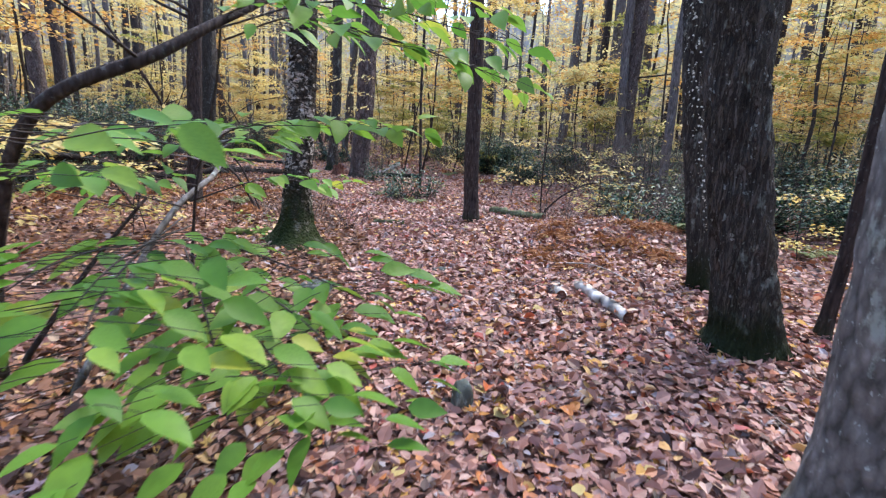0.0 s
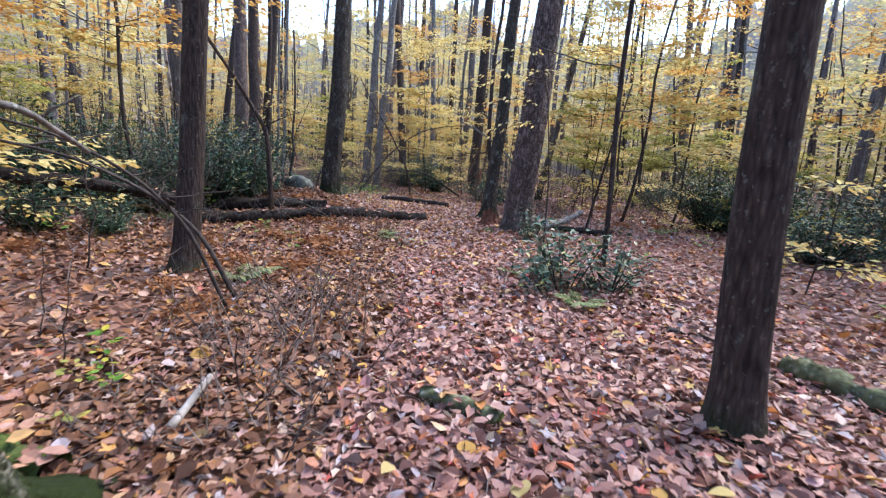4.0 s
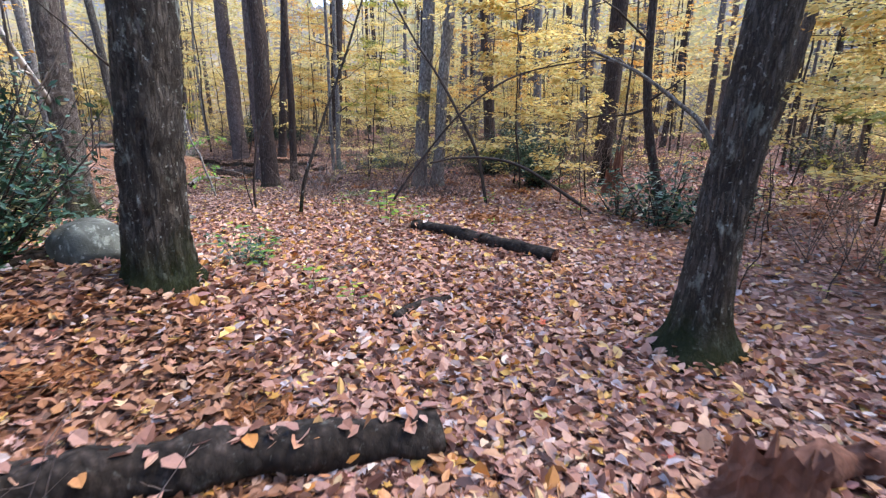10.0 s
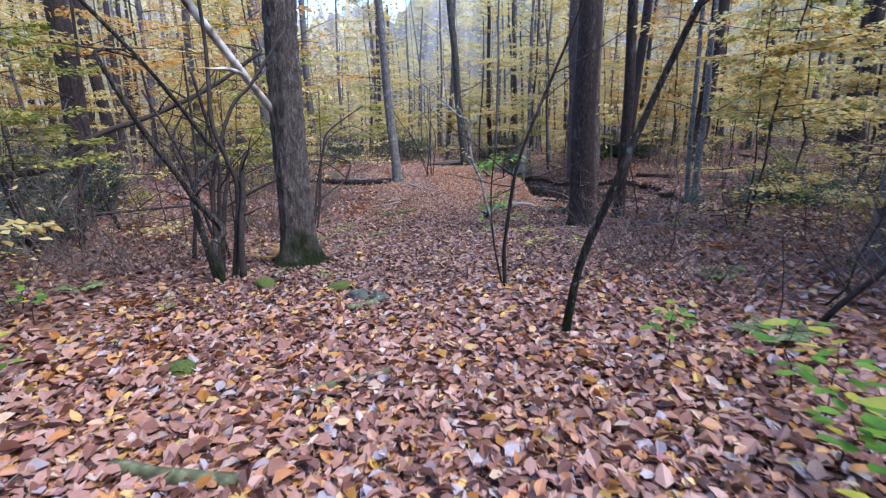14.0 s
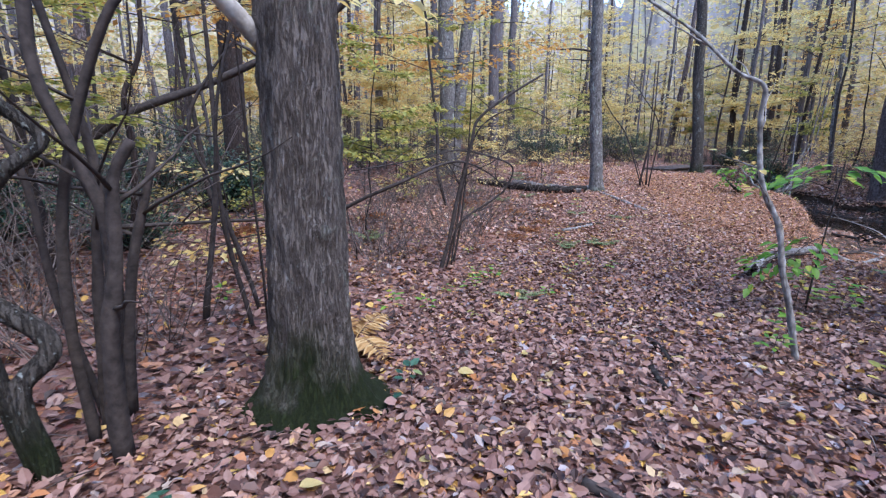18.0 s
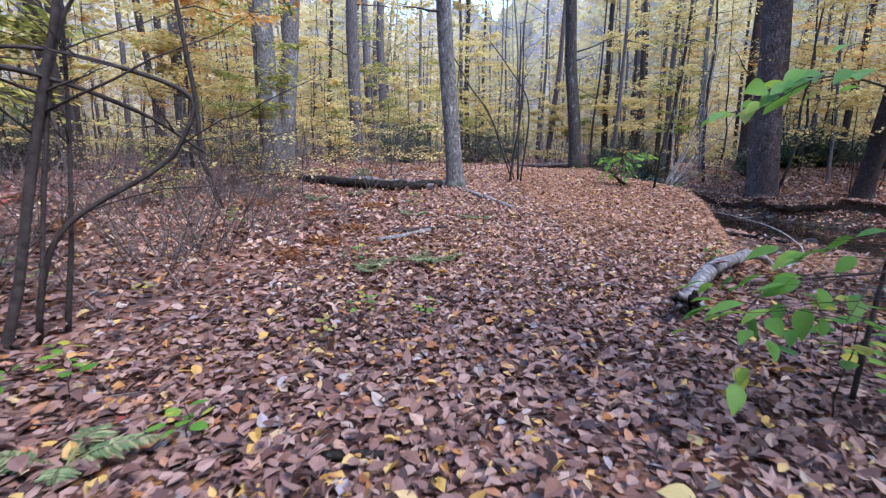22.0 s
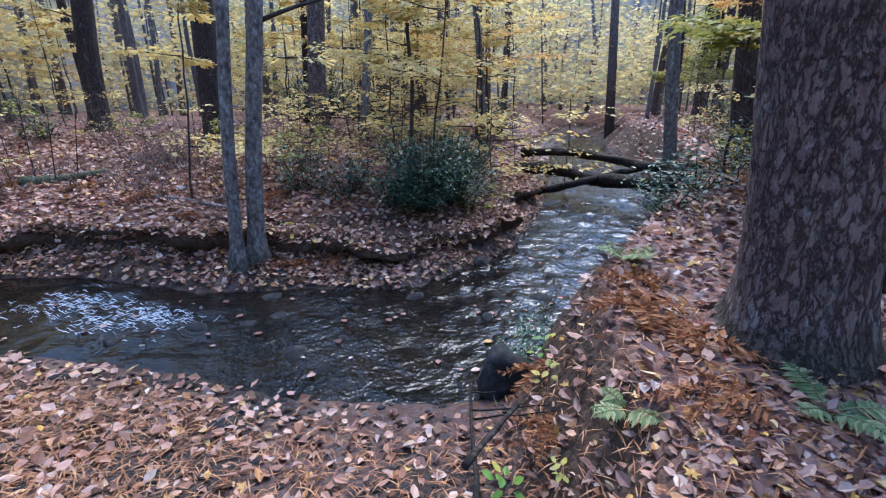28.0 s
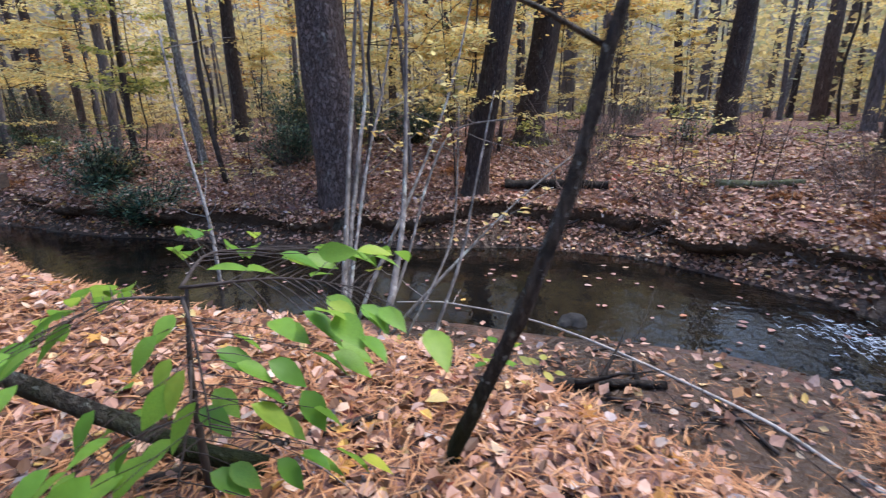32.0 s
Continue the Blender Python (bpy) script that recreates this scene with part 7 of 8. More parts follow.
for x, y, k, s in ((-1.94, 7.38, 1, 1.1), (-2.3, 7.9, 1, 1.1), (-1.6, 6.8, 1, 0.9), (-2.7, 8.2, 1, 1.2), (-21.8, 15.6, 1, 1.3), (-19.4, 15.8, 1, 1.3), (-21.6, 16.8, 1, 1.1), (-17.2, 15.0, 1, 1.0), (-25.3, 31.4, 1, 1.3), (-22.4, 32.0, 0, 1.0), (-23.3, 35.0, 2, 0.9), (-21.5, 31.5, 1, 1.4), (-19.8, 30.4, 0, 1.0),
                   (-10.6, 20.0, 0, 0.9), (-11.8, 19.8, 0, 0.9), (-12.6, 20.4, 0, 1.0), (-9.6, 21.0, 0, 0.9), (-13.6, 21.0, 0, 1.0), (-14.6, 14.4, 0, 1.0), (-14.2, 13.6, 2, 1.0), (2.2, 7.4, 1, 1.0), (-1.0, 10.4, 1, 0.8)):
    put(BRUSH[k], x, y, x * 2.9, s)


def twigling(seed, h, n, label, leaves=0):
    rng = np.random.default_rng(seed)
    ob = thing("bare_sapling", label, "sapling", group="bare undergrowth")
    z = np.linspace(-0.05, h, 9)
    p = np.stack([np.cumsum(rng.normal(0, 0.022 * h, 9)), np.cumsum(rng.normal(0, 0.022 * h, 9)), z], -1)
    p[:, :2] -= p[0, :2]
    part("stem", Geo().add(*tube(p, np.linspace(0.004 + 0.004 * h, 0.002, 9), 5)).mesh("stem", M_TWIG), ob)
    geo, tips = Geo(), []
    for k in range(n):
        q = limb_points(rng, p[rng.integers(2, 9)], rng.uniform(0, 6.28), h * rng.uniform(0.15, 0.42), rng.uniform(0.1, 0.9), 0.15, 5)
        geo.add(*tube(q, np.linspace(0.0035, 0.001, 5), 3, caps=False))
        tips.append(q[2:])
    tagged(part("twig_mass", geo.mesh("twig_mass", M_BRUSH), ob), kind="stuff")
    if leaves:
        tips = np.concatenate(tips)
        at = tips[rng.integers(0, len(tips), leaves)] + rng.normal(0, 0.02, (leaves, 3))
        part("leaves", Geo().add(*leaf_blades(at, rng.normal(0, 1, (leaves, 3)) * (1, 1, 0.4), np.array([0, 0, 1.0]) + rng.normal(0, 0.3, (leaves, 3)), rng.uniform(0.05, 0.09, leaves), 0.3, 0.06)).mesh("leaves", M_YELLOW, False), ob)
    return ob


TWIGS = [twigling(1, 0.8, 9, "thin bare young shoot in the leaves"), twigling(2, 1.5, 14, "thin bare sapling with a few yellow leaves", 14), twigling(3, 2.2, 18, "tall bare sapling with a few yellow leaves", 26)]
SHOOTS = [spray_tree("low yellow beech shoot in the undergrowth", 16, 1.3, M_YELLOW, "beech_shoot", tiers=10, reach=0.75, per=24, stem=0.009, leaf=0.085), spray_tree("low yellow-green shrub in the undergrowth", 17, 0.9, M_OLIVE, "low_shrub", tiers=12, reach=0.6, per=22, stem=0.008, leaf=0.075)]
NEAR_CLEAR = lambda x, y: not (-26.5 < x < -18 and 19 < y < 31)
sow(TWIGS, (0.4, 0.35, 0.25), 170, 2.3, 11, 85, tilt=0.12, keep=NEAR_CLEAR)
sow(SHOOTS, (0.6, 0.4), 210, 3.6, 15, 86, tilt=0.1, keep=NEAR_CLEAR)
for k, ob in enumerate(TWIGS + SHOOTS):
    ob.matrix_basis = Matrix.Translation((-15.5 - 1.3 * k, 10.5, gz(-15.5 - 1.3 * k, 10.5)))
for x, y, k, s in ((3.4, 8.3, 0, 1.2), (4.3, 7.6, 1, 0.7), (5.6, 8.2, 1, 0.9), (-18.7, 24.6, 0, 0.7), (-18.2, 25.0, 0, 0.6)):
    put(LAURELS[k], x, y, x * 7.7, s, dz=-0.02)
for x, y, k, s in ((2.6, 7.6, 0, 1.0), (2.2, 8.3, 1, 1.1), (3.3, 7.0, 0, 1.1), (3.8, 6.5, 1, 1.0), (2.7, 5.6, 0, 1.0), (-20.15, 18.47, 4, 1.2), (-19.85, 17.85, 2, 0.6), (-20.9, 17.2, 1, 1.0), (-20.4, 16.9, 0, 0.9), (-21.6, 17.4, 1, 1.0),
                   (-22.4, 16.8, 0, 1.0), (-23.2, 17.5, 1, 1.0), (-19.25, 23.76, 0, 0.8), (-19.6, 23.2, 1, 0.9), (-18.9, 23.0, 0, 0.9), (-18.6, 23.6, 1, 0.9), (-23.8, 16.4, 2, 0.9), (-24.4, 17.0, 2, 0.8)):
    put(FERNS[k], x, y, x * 4.9, s)
for x, y, k, s in ((-8.04, 18.08, 1, 1.3), (-7.88, 18.44, 1, 1.2), (-9.71, 18.65, 1, 1.4), (-9.16, 19.04, 1, 1.5), (-10.42, 14.47, 1, 1.3), (-10.6, 14.2, 1, 1.4), (-11.79, 13.94, 1, 1.5), (-8.56, 18.61, 1, 1.2), (-7.61, 15.48, 1, 1.2),
                   (-7.3, 15.6, 4, 0.7), (-20.12, 17.7, 0, 1.1), (-20.0, 17.55, 3, 1.2), (-20.23, 21.38, 0, 1.0), (-19.4, 23.5, 2, 1.3), (-19.1, 24.0, 0, 1.2)):
    put(SEEDS[k], x, y, x * 3.3, s)
for x, y, s in ((2.9, 8.6, 0.9), (3.2, 8.9, 0.8), (5.0, 12.0, 1.2), (3.9, 12.6, 1.1)):
    put(SHOOTS[0], x, y, x * 2.2, s)
for x, y, k, s in ((2.4, 9.3, 0, 0.9), (3.2, 8.0, 1, 1.1), (4.0, 9.0, 0, 1.0), (5.0, 10.0, 2, 0.9), (-22.6, 16.0, 1, 1.2), (-23.6, 15.4, 0, 1.0), (-20.2, 15.6, 0, 1.0)):
    put(BRUSH[k], x, y, x * 3.1, s)
for x, y, k, s in ((-18.7, 28.8, 0, 1.1), (-18.3, 28.5, 1, 0.6), (-17.5, 28.7, 1, 0.65), (-19.3, 29.4, 0, 1.0), (-17.0, 29.9, 1, 0.8), (-19.9, 29.9, 0, 0.9), (-25.0, 36.2, 0, 1.2)):
    put(LAURELS[k], x, y, x * 6.3, s, dz=-0.02)
for x, y, k, s in ((-17.6, 30.9, 0, 1.2), (-18.6, 30.4, 0, 1.0), (-16.6, 32.6, 0, 1.4), (-19.6, 31.6, 0, 1.2), (-18.2, 32.2, 0, 1.3), (-20.4, 30.8, 1, 1.1), (-19.7, 30.5, 1, 1.2), (-20.9, 31.8, 1, 1.1), (-21.6, 32.9, 0, 1.1), (-22.6, 33.6, 1, 1.1), (-17.2, 28.3, 1, 0.8)):
    put(SHOOTS[k], x, y, x * 2.7, s)
for x, y, k, s in ((-24.4, 32.2, 1, 1.1), (-23.7, 31.8, 1, 1.0), (-22.9, 31.3, 1, 1.1), (-22.2, 30.6, 1, 1.1), (-21.7, 30.0, 1, 1.0), (-21.3, 29.2, 1, 0.8), (-20.2, 28.4, 1, 0.9), (-21.0, 30.5, 0, 0.7), (-22.0, 31.8, 0, 0.8), (-19.4, 28.2, 1, 0.8), (-5.6, 13.1, 1, 0.8), (-6.4, 12.7, 1, 0.9)):
    put(BRUSH[k], x, y, x * 3.7, s)
for x, y, k, s in ((-23.4, 31.3, 0, 0.9), (-22.4, 30.4, 0, 0.9), (-21.8, 29.5, 1, 1.0), (-20.5, 28.1, 1, 1.0), (-19.9, 28.0, 0, 0.8), (-24.6, 31.9, 1, 1.0), (1.25, 5.6, 1, 1.2), (1.5, 5.2, 0, 0.9), (1.7, 6.4, 0, 1.0), (-6.96, 13.56, 0, 0.9), (-6.3, 13.6, 0, 0.8), (-5.0, 13.2, 1, 0.8), (-7.4, 13.0, 1, 0.9)):
    put(FERNS[k], x, y, x * 4.3, s)
for x, y, s in ((-26.1, 33.3, 1.4), (-25.8, 33.6, 1.6), (-25.5, 33.3, 1.5), (-25.2, 33.4, 1.7), (-24.9, 33.2, 1.5), (-26.4, 33.7, 1.2)):
    put(TWIGS[0], x, y, x * 5.1, s)
for x, y, s in ((-15.4, 31.4, 2.2), (-14.6, 33.0, 2.6), (-16.2, 34.2, 2.6), (-13.6, 35.0, 2.8), (-17.8, 34.6, 2.4), (-12.2, 32.2, 2.2), (-15.2, 36.2, 3.0), (-19.4, 34.0, 2.2), (-16.0, 30.0, 1.5)):
    put(SHOOTS[0], x, y, x * 4.1, s, "spreading yellow beech sapling on the far bank")
stems("pale crooked sapling with a dark bent branch", [[(2.0, 9.1, 0.0), (1.97, 9.1, 0.85), (2.0, 9.1, 1.45), (2.02, 9.12, 2.4)], [(1.98, 9.1, 0.8), (2.3, 9.0, 1.2), (2.75, 8.9, 1.5), (3.1, 8.9, 1.55)]], (0.018, 0.02), M_BROWN, seed=75, twigs=5)
log_thing("low log covered with green moss", lying([(-2.75, 5.95), (-2.35, 6.1), (-1.95, 6.15)], 0.05), 0.075, 0.06, M_MOSS, M_ROT, 27, rough=0.2)
sow(LAURELS, (0.45, 0.4, 0.15), 120, 6.5, 22, 81, tilt=0.03, keep=lambda x, y: not (-31 < x < -19 and 29 < y < 40))
sow(FERNS[:3], (0.4, 0.35, 0.25), 120, 2.5, 10, 82)
sow(SEEDS[:4], (0.3, 0.2, 0.3, 0.2), 70, 1.6, 6, 83)
sow(BRUSH, (0.4, 0.25, 0.35), 250, 3.6, 20, 84, keep=NEAR_CLEAR)
for group, spot in ((LAURELS, (-13.0, 9.5)), (FERNS, (-6.0, 10.2)), (SEEDS, (-4.3, 10.2)), (BRUSH, (-22.5, 13.5))):
    for k, ob in enumerate(group):
        x, y = spot[0] - 0.9 * k, spot[1] + 0.4 * k
        ob.matrix_basis = Matrix.Translation((x, y, gz(x, y)))


# ---- the green sapling beside the start, with broad leaves ----
def broad_leaves(pos, along, up, size, wide=0.3):
    """Leaves with a toothed outline, a folded midrib and a drooping tip."""
    pos, along, up = np.asarray(pos, float), unit(along), np.asarray(up, float)
    side = unit(np.cross(along, up))
    up = np.cross(side, along)
    size = np.asarray(size, float)[:, None]
    u = np.array([0.0, 0.16, 0.34, 0.52, 0.70, 0.86, 1.0])
    w = np.array([0.0, 0.72, 1.0, 0.94, 0.70, 0.34, 0.0]) * wide
    rows = []
    for s in (0, 1, -1):
        for a, b in zip(u, w):
            rows.append(pos + size * (along * a + side * (s * b) + up * (abs(s) * b * 0.25 - 0.18 * a * a)))
    v = np.stack(rows, 1).reshape(-1, 3)
    quads = [(k, k + 1, 7 + k + 1, 7 + k) for k in range(6)] + [(k + 1, k, 14 + k, 14 + k + 1) for k in range(6)]
    return v, [(np.arange(len(pos))[:, None, None] * 21 + np.array(quads)[None]).reshape(-1, 4)]


ONE_LEAF = {}


def single_leaf(mat, parent, base, along, up, size):
    """One broad leaf as an object of its own."""
    if mat.name not in ONE_LEAF:
        ONE_LEAF[mat.name] = Geo().add(*broad_leaves(np.zeros((1, 3)), np.array([[1.0, 0, 0]]), np.array([[0, 0, 1.0]]), [1.0], 0.27)).mesh("leaf", mat)
    x = unit(along)
    y = -unit(np.cross(x, up))
    z = np.cross(x, y)
    ob = part("leaf", ONE_LEAF[mat.name], parent)
    ob.matrix_basis = Matrix([(*(size * np.array([x[k], y[k], z[k]])), base[k]) for k in range(3)] + [(0, 0, 0, 1)])


def leafy_branch(geo_t, stalks, geo_l, rng, line, n, leaf, singles, r=0.006):
    p = curve_through(line, 5)
    geo_t.add(*tube(p, np.linspace(r, 0.0015, len(p)), 5))
    d = unit(p[-1] - p[0])
    side = unit(np.cross(d, (0, 0, 1.0)))
    for k in range(n):
        u = 0.2 + 0.8 * (k + 0.5) / n
        base = np.array([np.interp(u, np.linspace(0, 1, len(p)), p[:, i]) for i in range(3)])
        s = 1 if k % 2 else -1
        off = rng.uniform(0.02, 0.34)
        tip = base + side * s * off + d * off * 0.5 + (0, 0, rng.normal(0, 0.02))
        stalks.add(*tube(np.array([base, (base + tip) / 2 + (0, 0, 0.008), tip]), (0.002, 0.0015, 0.001), 3, caps=False))
        al = side * s * 0.9 + d * 0.7 + rng.normal(0, 0.22, 3) + (0, 0, -0.25)
        up, size = np.array([0, 0, 1.0]) + rng.normal(0, 0.3, 3), leaf * rng.uniform(0.75, 1.2)
        if singles is not None and k % 3 == 0:
            singles.append((tip, al, up, size))
        else:
            geo_l.add(*broad_leaves(tip[None], al[None], up[None], [size], 0.27))


def green_sapling(label, foot, stem, branches, leaf, seed, mat=M_GREEN):
    rng = np.random.default_rng(seed)
    foot = np.array([foot[0], foot[1], gz(*foot)])
    ob = thing("green_sapling" if mat is M_GREEN else "yellow_sapling", label, "sapling", foot)
    p = curve_through(stem, 6) - foot
    p[0] = (0, 0, -0.05)
    part("stem", Geo().add(*tube(p, np.linspace(0.013, 0.005, len(p)), 7)).mesh("stem", M_TWIG), ob)
    for line, n in branches:
        gt, gs, gl = Geo(), Geo(), Geo()
        singles = [] if mat is M_GREEN else None
        leafy_branch(gt, gs, gl, rng, np.asarray(line, float) - foot, int(n * 3.2), leaf, singles)
        b = part("branch", gt.mesh("branch", M_TWIG), ob)
        tagged(part("stalk_mass", gs.mesh("stalk_mass", M_TWIG), b), kind="stuff")
        tagged(part("leaf_mass", gl.mesh("leaf_mass", mat, True), b), kind="stuff")
        for row in singles or ():
            single_leaf(mat, b, *row)
    return ob


green_sapling("young beech with broad green leaves beside the trail", (-1.74, 2.98), [(-1.74, 2.98, 0), (-1.6, 2.85, 0.5), (-1.5, 2.8, 1.1), (-1.3, 2.7, 1.7), (-1.1, 2.4, 2.2)],
              [([(-1.60, 2.80, 0.90), (-1.00, 1.26, 1.00), (-0.78, 0.78, 0.89)], 11), ([(-1.60, 2.80, 0.70), (-0.76, 1.33, 0.87), (-0.52, 0.92, 0.78)], 13), ([(-1.60, 2.85, 0.60), (-0.63, 1.40, 0.78), (-0.32, 0.99, 0.66)], 13),
               ([(-1.60, 2.85, 0.65), (-0.59, 1.53, 0.85), (-0.22, 1.19, 0.73)], 12), ([(-1.55, 2.80, 0.80), (-0.63, 1.70, 0.95), (-0.29, 1.60, 0.85)], 10), ([(-1.55, 2.80, 0.85), (-1.03, 1.40, 1.05), (-1.00, 1.06, 0.96)], 10),
               ([(-1.50, 2.80, 1.10), (-1.60, 2.00, 1.25), (-1.35, 1.40, 1.28)], 11), ([(-1.50, 2.80, 1.20), (-1.10, 2.30, 1.42), (-0.75, 1.85, 1.48)], 12), ([(-1.45, 2.75, 1.30), (-0.80, 2.40, 1.50), (-0.22, 2.20, 1.48)], 12),
               ([(-1.50, 2.75, 1.30), (-1.20, 1.60, 1.45), (-0.75, 0.75, 1.42)], 10), ([(-1.20, 2.60, 1.90), (-0.70, 2.20, 1.95), (-0.30, 2.00, 1.82)], 11), ([(-1.20, 2.55, 1.95), (-0.50, 2.10, 2.00), (0.15, 1.95, 1.86)], 13),
               ([(-1.15, 2.50, 2.00), (-0.50, 1.90, 2.05), (-0.10, 1.65, 1.92)], 10), ([(-0.60, 2.20, 1.95), (-0.10, 2.30, 1.85), (0.28, 2.15, 1.72)], 9), ([(-1.60, 2.85, 0.75), (-1.24, 1.46, 1.02), (-1.37, 1.12, 0.88)], 9), ([(-1.60, 2.85, 0.50), (-0.90, 1.53, 0.71), (-0.69, 1.26, 0.64)], 9),
               ([(-1.55, 2.80, 1.00), (-1.10, 2.90, 1.15), (-0.70, 3.00, 1.10)], 8), ([(-1.60, 2.85, 0.95), (-2.20, 2.70, 1.10), (-2.60, 2.40, 1.00)], 9)], 0.13, 91)
stems("dark forked branch arching over the sapling", [[(-2.4, 2.3, 0.0), (-2.2, 2.2, 0.8), (-1.85, 2.1, 1.45), (-1.35, 2.25, 1.75), (-1.1, 2.5, 1.98), (-0.7, 3.0, 2.3), (0.2, 3.6, 2.45)], [(-2.4, 2.4, 0.0), (-2.0, 2.5, 0.6), (-1.75, 2.7, 1.0)]], (0.035, 0.018), M_BROWN, seed=92, twigs=4)
green_sapling("small sapling with large green leaflets on the bank", (-25.99, 22.64), [(-25.99, 22.64, 0.12), (-25.98, 22.64, 0.40), (-25.96, 22.66, 0.68)],
              [([(-25.97, 22.65, 0.65), (-25.82, 22.57, 0.58), (-25.71, 22.50, 0.40)], 8), ([(-25.97, 22.65, 0.68), (-25.78, 22.82, 0.68), (-25.61, 22.96, 0.63)], 8), ([(-25.97, 22.65, 0.68), (-26.06, 22.82, 0.72), (-25.99, 23.03, 0.68)], 7),
               ([(-25.97, 22.65, 0.65), (-26.13, 22.54, 0.65), (-26.27, 22.40, 0.54)], 8), ([(-25.98, 22.65, 0.47), (-25.85, 22.54, 0.40), (-25.78, 22.43, 0.26)], 6), ([(-25.98, 22.65, 0.30), (-26.09, 22.54, 0.26), (-26.16, 22.43, 0.23)], 5)], 0.11, 93)
green_sapling("sapling with green leaves hanging over the bank", (-17.3, 20.35), [(-17.3, 20.35, -0.4), (-17.3, 20.4, 0.3), (-17.25, 20.45, 1.2)],
              [([(-17.28, 20.4, 1.0), (-16.9, 20.2, 1.15), (-16.5, 20.0, 1.05)], 9), ([(-17.28, 20.4, 0.9), (-17.4, 20.1, 1.0), (-17.5, 19.85, 0.85)], 8), ([(-17.28, 20.4, 0.4), (-17.0, 20.1, 0.35), (-16.8, 19.8, 0.15)], 9), ([(-17.28, 20.4, 0.2), (-17.4, 20.0, 0.1), (-17.3, 19.75, -0.1)], 8)], 0.12, 94)
# yellow sprays that hang near the trail
for foot, stem, br, lf, sd, mt in (((-1.6, 13.4), [(-1.6, 13.4, 0), (-1.65, 13.5, 1.2), (-1.8, 13.6, 2.4), (-1.9, 13.6, 3.4)], [([(-1.8, 13.6, 2.3), (-2.2, 13.2, 2.45), (-2.7, 12.9, 2.3)], 12), ([(-1.8, 13.6, 2.5), (-1.8, 13.0, 2.8), (-1.7, 12.5, 2.7)], 12), ([(-1.85, 13.6, 2.8), (-2.5, 13.5, 2.9), (-3.0, 13.4, 2.7)], 12),
                                    ([(-1.8, 13.6, 2.1), (-2.2, 13.6, 2.1), (-2.7, 13.5, 1.9)], 10), ([(-1.85, 13.6, 3.0), (-1.4, 13.3, 3.2), (-1.0, 13.0, 3.1)], 12), ([(-1.85, 13.6, 3.2), (-2.3, 13.9, 3.4), (-2.6, 14.1, 3.3)], 10)], 0.08, 95, M_YELLOW),
                                   ((-15.1, 15.0), [(-15.1, 15.0, 0), (-15.0, 15.0, 1.5), (-14.8, 15.1, 2.6)], [([(-14.9, 15.1, 2.2), (-14.3, 15.4, 2.2), (-13.8, 15.7, 2.0)], 12), ([(-14.9, 15.1, 2.4), (-14.5, 15.9, 2.3), (-14.2, 16.6, 2.1)], 12), ([(-14.9, 15.1, 2.5), (-14.0, 15.0, 2.6), (-13.2, 15.0, 2.5)], 12)], 0.09, 96, M_YELLOW),
                                   ((-16.6, 23.2), [(-16.6, 23.2, -0.3), (-16.8, 23.0, 1.0), (-17.2, 22.9, 2.0), (-17.5, 23.1, 2.6)], [([(-17.3, 23.0, 2.0), (-18.0, 22.8, 2.0), (-18.8, 22.7, 1.7)], 12), ([(-17.4, 23.0, 2.3), (-18.0, 23.3, 2.3), (-18.6, 23.8, 2.0)], 12)], 0.10, 97, M_YELLOW)):
    green_sapling("sapling with sprays of clear yellow leaves", foot, stem, br, lf, sd, mt)

M_CURL = plain_material("pale_curled_bark", (0.10, 0.08, 0.07), (0.40, 0.36, 0.32), 9.0, 0.8)
# shelf fungi on the dark trunk, and curls of bark on the birch
rng = np.random.default_rng(98)
for x, y, r, z0, z1, n, mat, lab, a0, a1, name in ((2.67, 4.52, 0.105, 0.5, 3.4, 420, M_FUNGUS, "rows of small pale shelf fungi", 2.4, 5.2, "shelf_fungi"), (-1.75, 5.70, 0.153, 0.7, 4.0, 1300, M_CURL, "curls of pale peeling bark", 2.2, 6.6, "bark_curls")):
    a, z = rng.uniform(a0, a1, n), rng.uniform(z0, z1, n)
    out = np.stack([np.cos(a), np.sin(a), np.zeros(n)], -1)
    side = np.stack([-np.sin(a), np.cos(a), rng.normal(0, 0.25, n)], -1)
    lean = 0.0 if name == "bark_curls" else -0.183
    pos = out * r * (1 - 0.5 * z / 15)[:, None] + np.stack([lean * z, 0 * z, z], -1)
    s = rng.uniform(0.010, 0.024, n) if name == "shelf_fungi" else rng.uniform(0.012, 0.048, n)
    tree_ob = min((o for o in scene.objects if o.name.split(".")[0] == "tree"), key=lambda o: (o.location.x - x) ** 2 + (o.location.y - y) ** 2)
    me = Geo().add(*leaf_blades(pos - side * s[:, None] * 0.5, side, out + (0, 0, 0.5), s, rng.uniform(0.3, 0.6, n), 0.25, 0.2)).mesh(name, mat)
    tagged(part(name, me, tree_ob, lab), kind="stuff")

# leaves caught on the logs
rng = np.random.default_rng(97)
pos = []
for o in list(scene.objects):
    if o.name.split(".")[0] == "log" and o.location.x > -27 and o.location.y < 28:
        body = next((q for q in o.children if q.name.split(".")[0] == "bark"), None)
        if body is None:
            continue
        co = np.array([v.co[:] for v in body.data.vertices])
        nz = np.array([v.normal.z for v in body.data.vertices])
        co = co[nz > 0.8]
        if len(co):
            pick = co[rng.integers(0, len(co), 26)] + rng.normal(0, 0.02, (26, 3)) * (1, 1, 0)
            pos.append(pick[rng.random(26) < 0.7] + np.array(o.location))
pos = np.concatenate(pos) + (0, 0, 0.012)
a = rng.uniform(0, 6.28, len(pos))
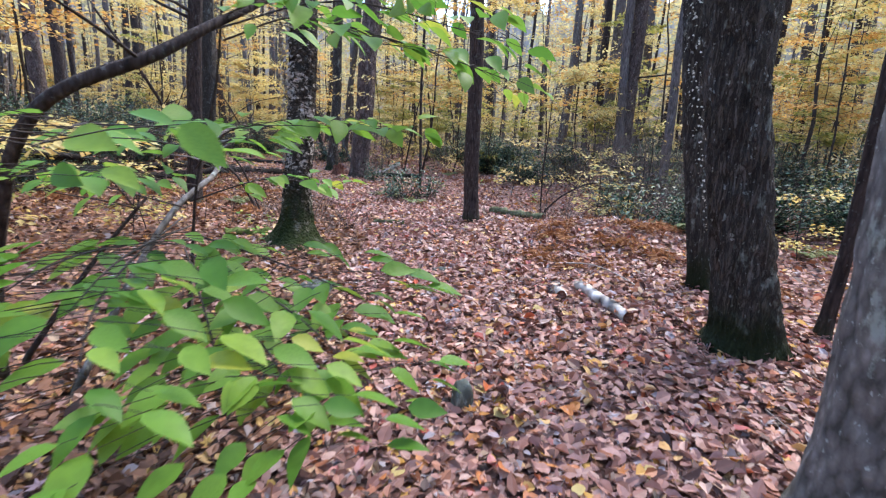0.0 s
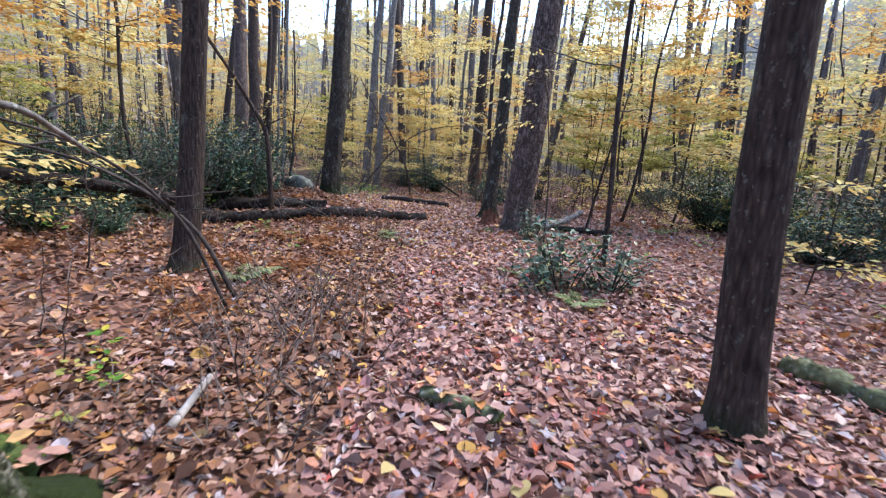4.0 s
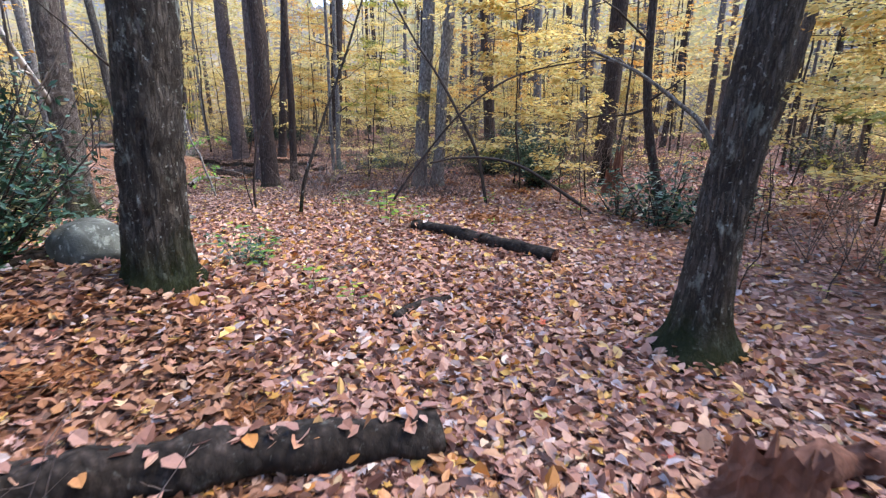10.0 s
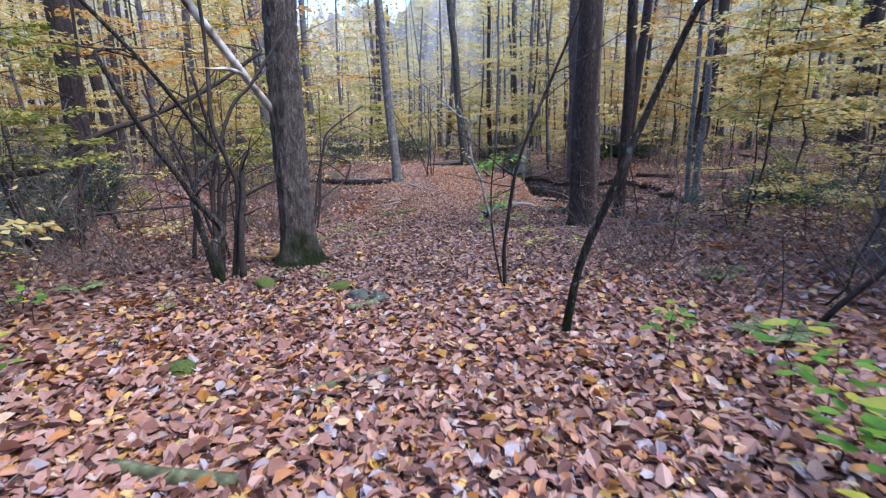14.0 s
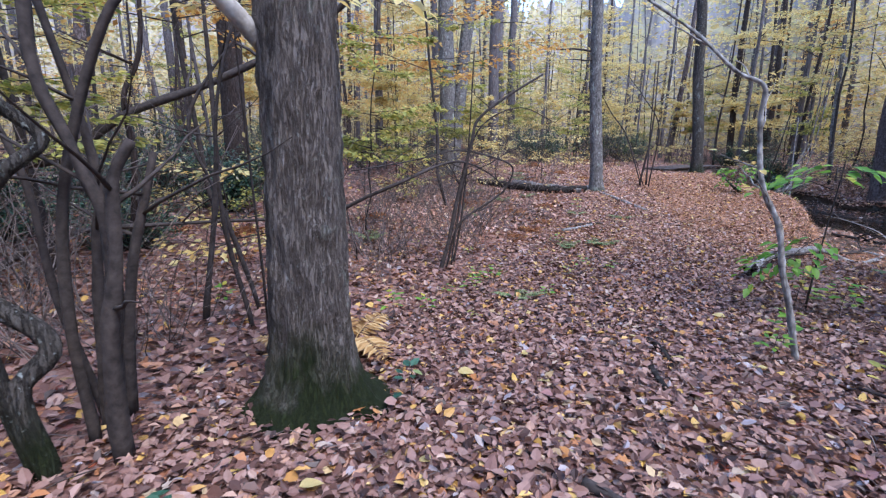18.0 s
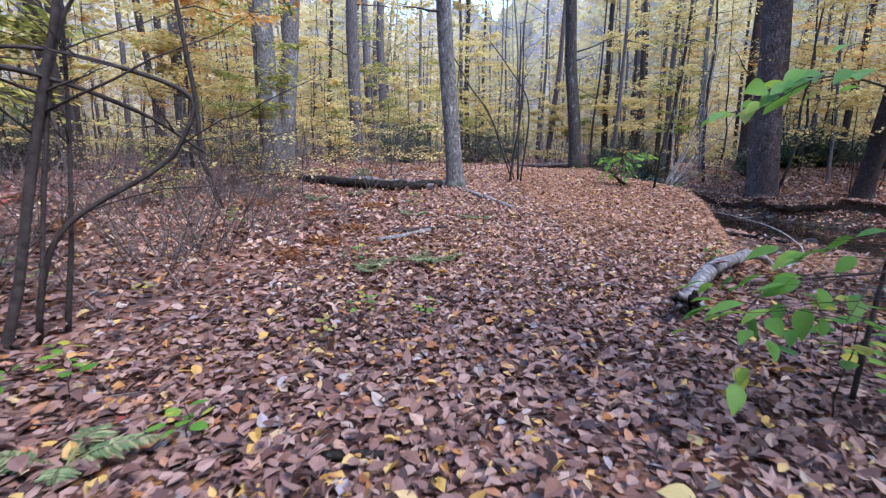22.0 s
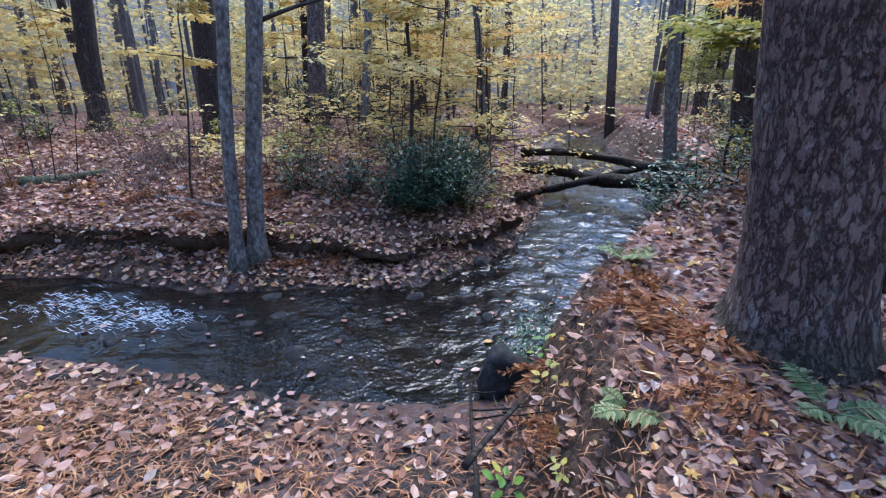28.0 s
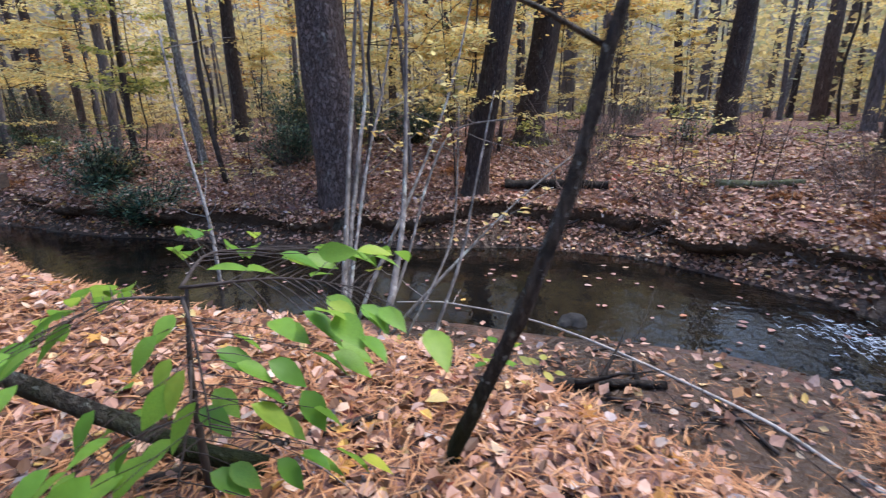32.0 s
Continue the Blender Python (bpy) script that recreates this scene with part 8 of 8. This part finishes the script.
geo = Geo().add(*leaf_blades(pos, np.stack([np.cos(a), np.sin(a), rng.normal(0, 0.2, len(a))], -1), np.array([0, 0, 1.0]) + rng.normal(0, 0.3, pos.shape), rng.uniform(0.06, 0.11, len(a)), 0.33, 0.12, 0.1))
tagged(new("fallen_leaves", geo.mesh("fallen_leaves", M_GOLDEN, False)), "fallen leaves lying on the rotting logs", "leaves", kind="stuff")

# rusty pine needles over the bank and the bar
rng = np.random.default_rng(99)
n = 95000
x, y = rng.uniform(-30, -18.5, n), rng.uniform(20.3, 26.6, n)
d, _ = to_line(x, y, TRAIL)
z = gz_fast(x, y)
ok = (z > water_z(x) + 0.05) & ((z > water_z(x) + 0.24) | (x > -23.6) | (rng.random(n) < 0.1)) & (rng.random(n) < smooth(to_water(x, y), 0.2, 1.0)) & (rng.random(n) < 0.35 + 0.65 * smooth(-x, 20.5, 23))
x, y, z = x[ok], y[ok], z[ok]
a = rng.uniform(0, 6.28, len(x))
geo = Geo().add(*leaf_quads(np.stack([x, y, z + rng.uniform(0.01, 0.045, len(x))], -1), np.stack([np.cos(a), np.sin(a), rng.normal(0, 0.2, len(x))], -1), np.tile((0.1, 0.0, 1.0), (len(x), 1)), rng.uniform(0.08, 0.15, len(x)), 0.03))
tagged(new("pine_needles", geo.mesh("pine_needles", M_NEEDLE, False)), "rusty fallen pine needles on the bank", "needles", kind="stuff")

# bright single leaves on top of the litter, one object each
shapes = []
for k in range(4):
    rng = np.random.default_rng(500 + k)
    shapes.append([Geo().add(*broad_leaves(np.zeros((1, 3)), np.array([[1.0, 0, 0.05]]), np.array([[0, 0, 1.0]]), [1.0], rng.uniform(0.3, 0.42))).mesh("fallen_leaf", m) for m in (M_YELLOW, M_ORANGE, M_LITTER)])
rng = np.random.default_rng(501)
seglen = np.hypot(*np.diff(TRAIL[:, :2], axis=0).T)
for k in range(290):
    i = rng.choice(len(seglen) - 1, p=seglen[:-1] / seglen[:-1].sum())
    u = rng.uniform(0, 1)
    x, y = TRAIL[i] * (1 - u) + TRAIL[i + 1] * u + rng.normal(0, 1.3, 2)
    z = gz(x, y)
    if z < water_z(x) + 0.04:
        continue
    m = rng.choice(3, p=(0.5, 0.25, 0.25))
    leaf_ob = new("fallen_leaf", shapes[rng.integers(4)][m])
    leaf_ob.parent = ground
    leaf_ob.matrix_basis = Matrix.Translation((x, y, z + 0.045)) @ Euler((rng.normal(0, 0.2), rng.normal(0, 0.2), rng.uniform(0, 6.28))).to_matrix().to_4x4() @ Matrix.Scale(rng.uniform(0.08, 0.125), 4)
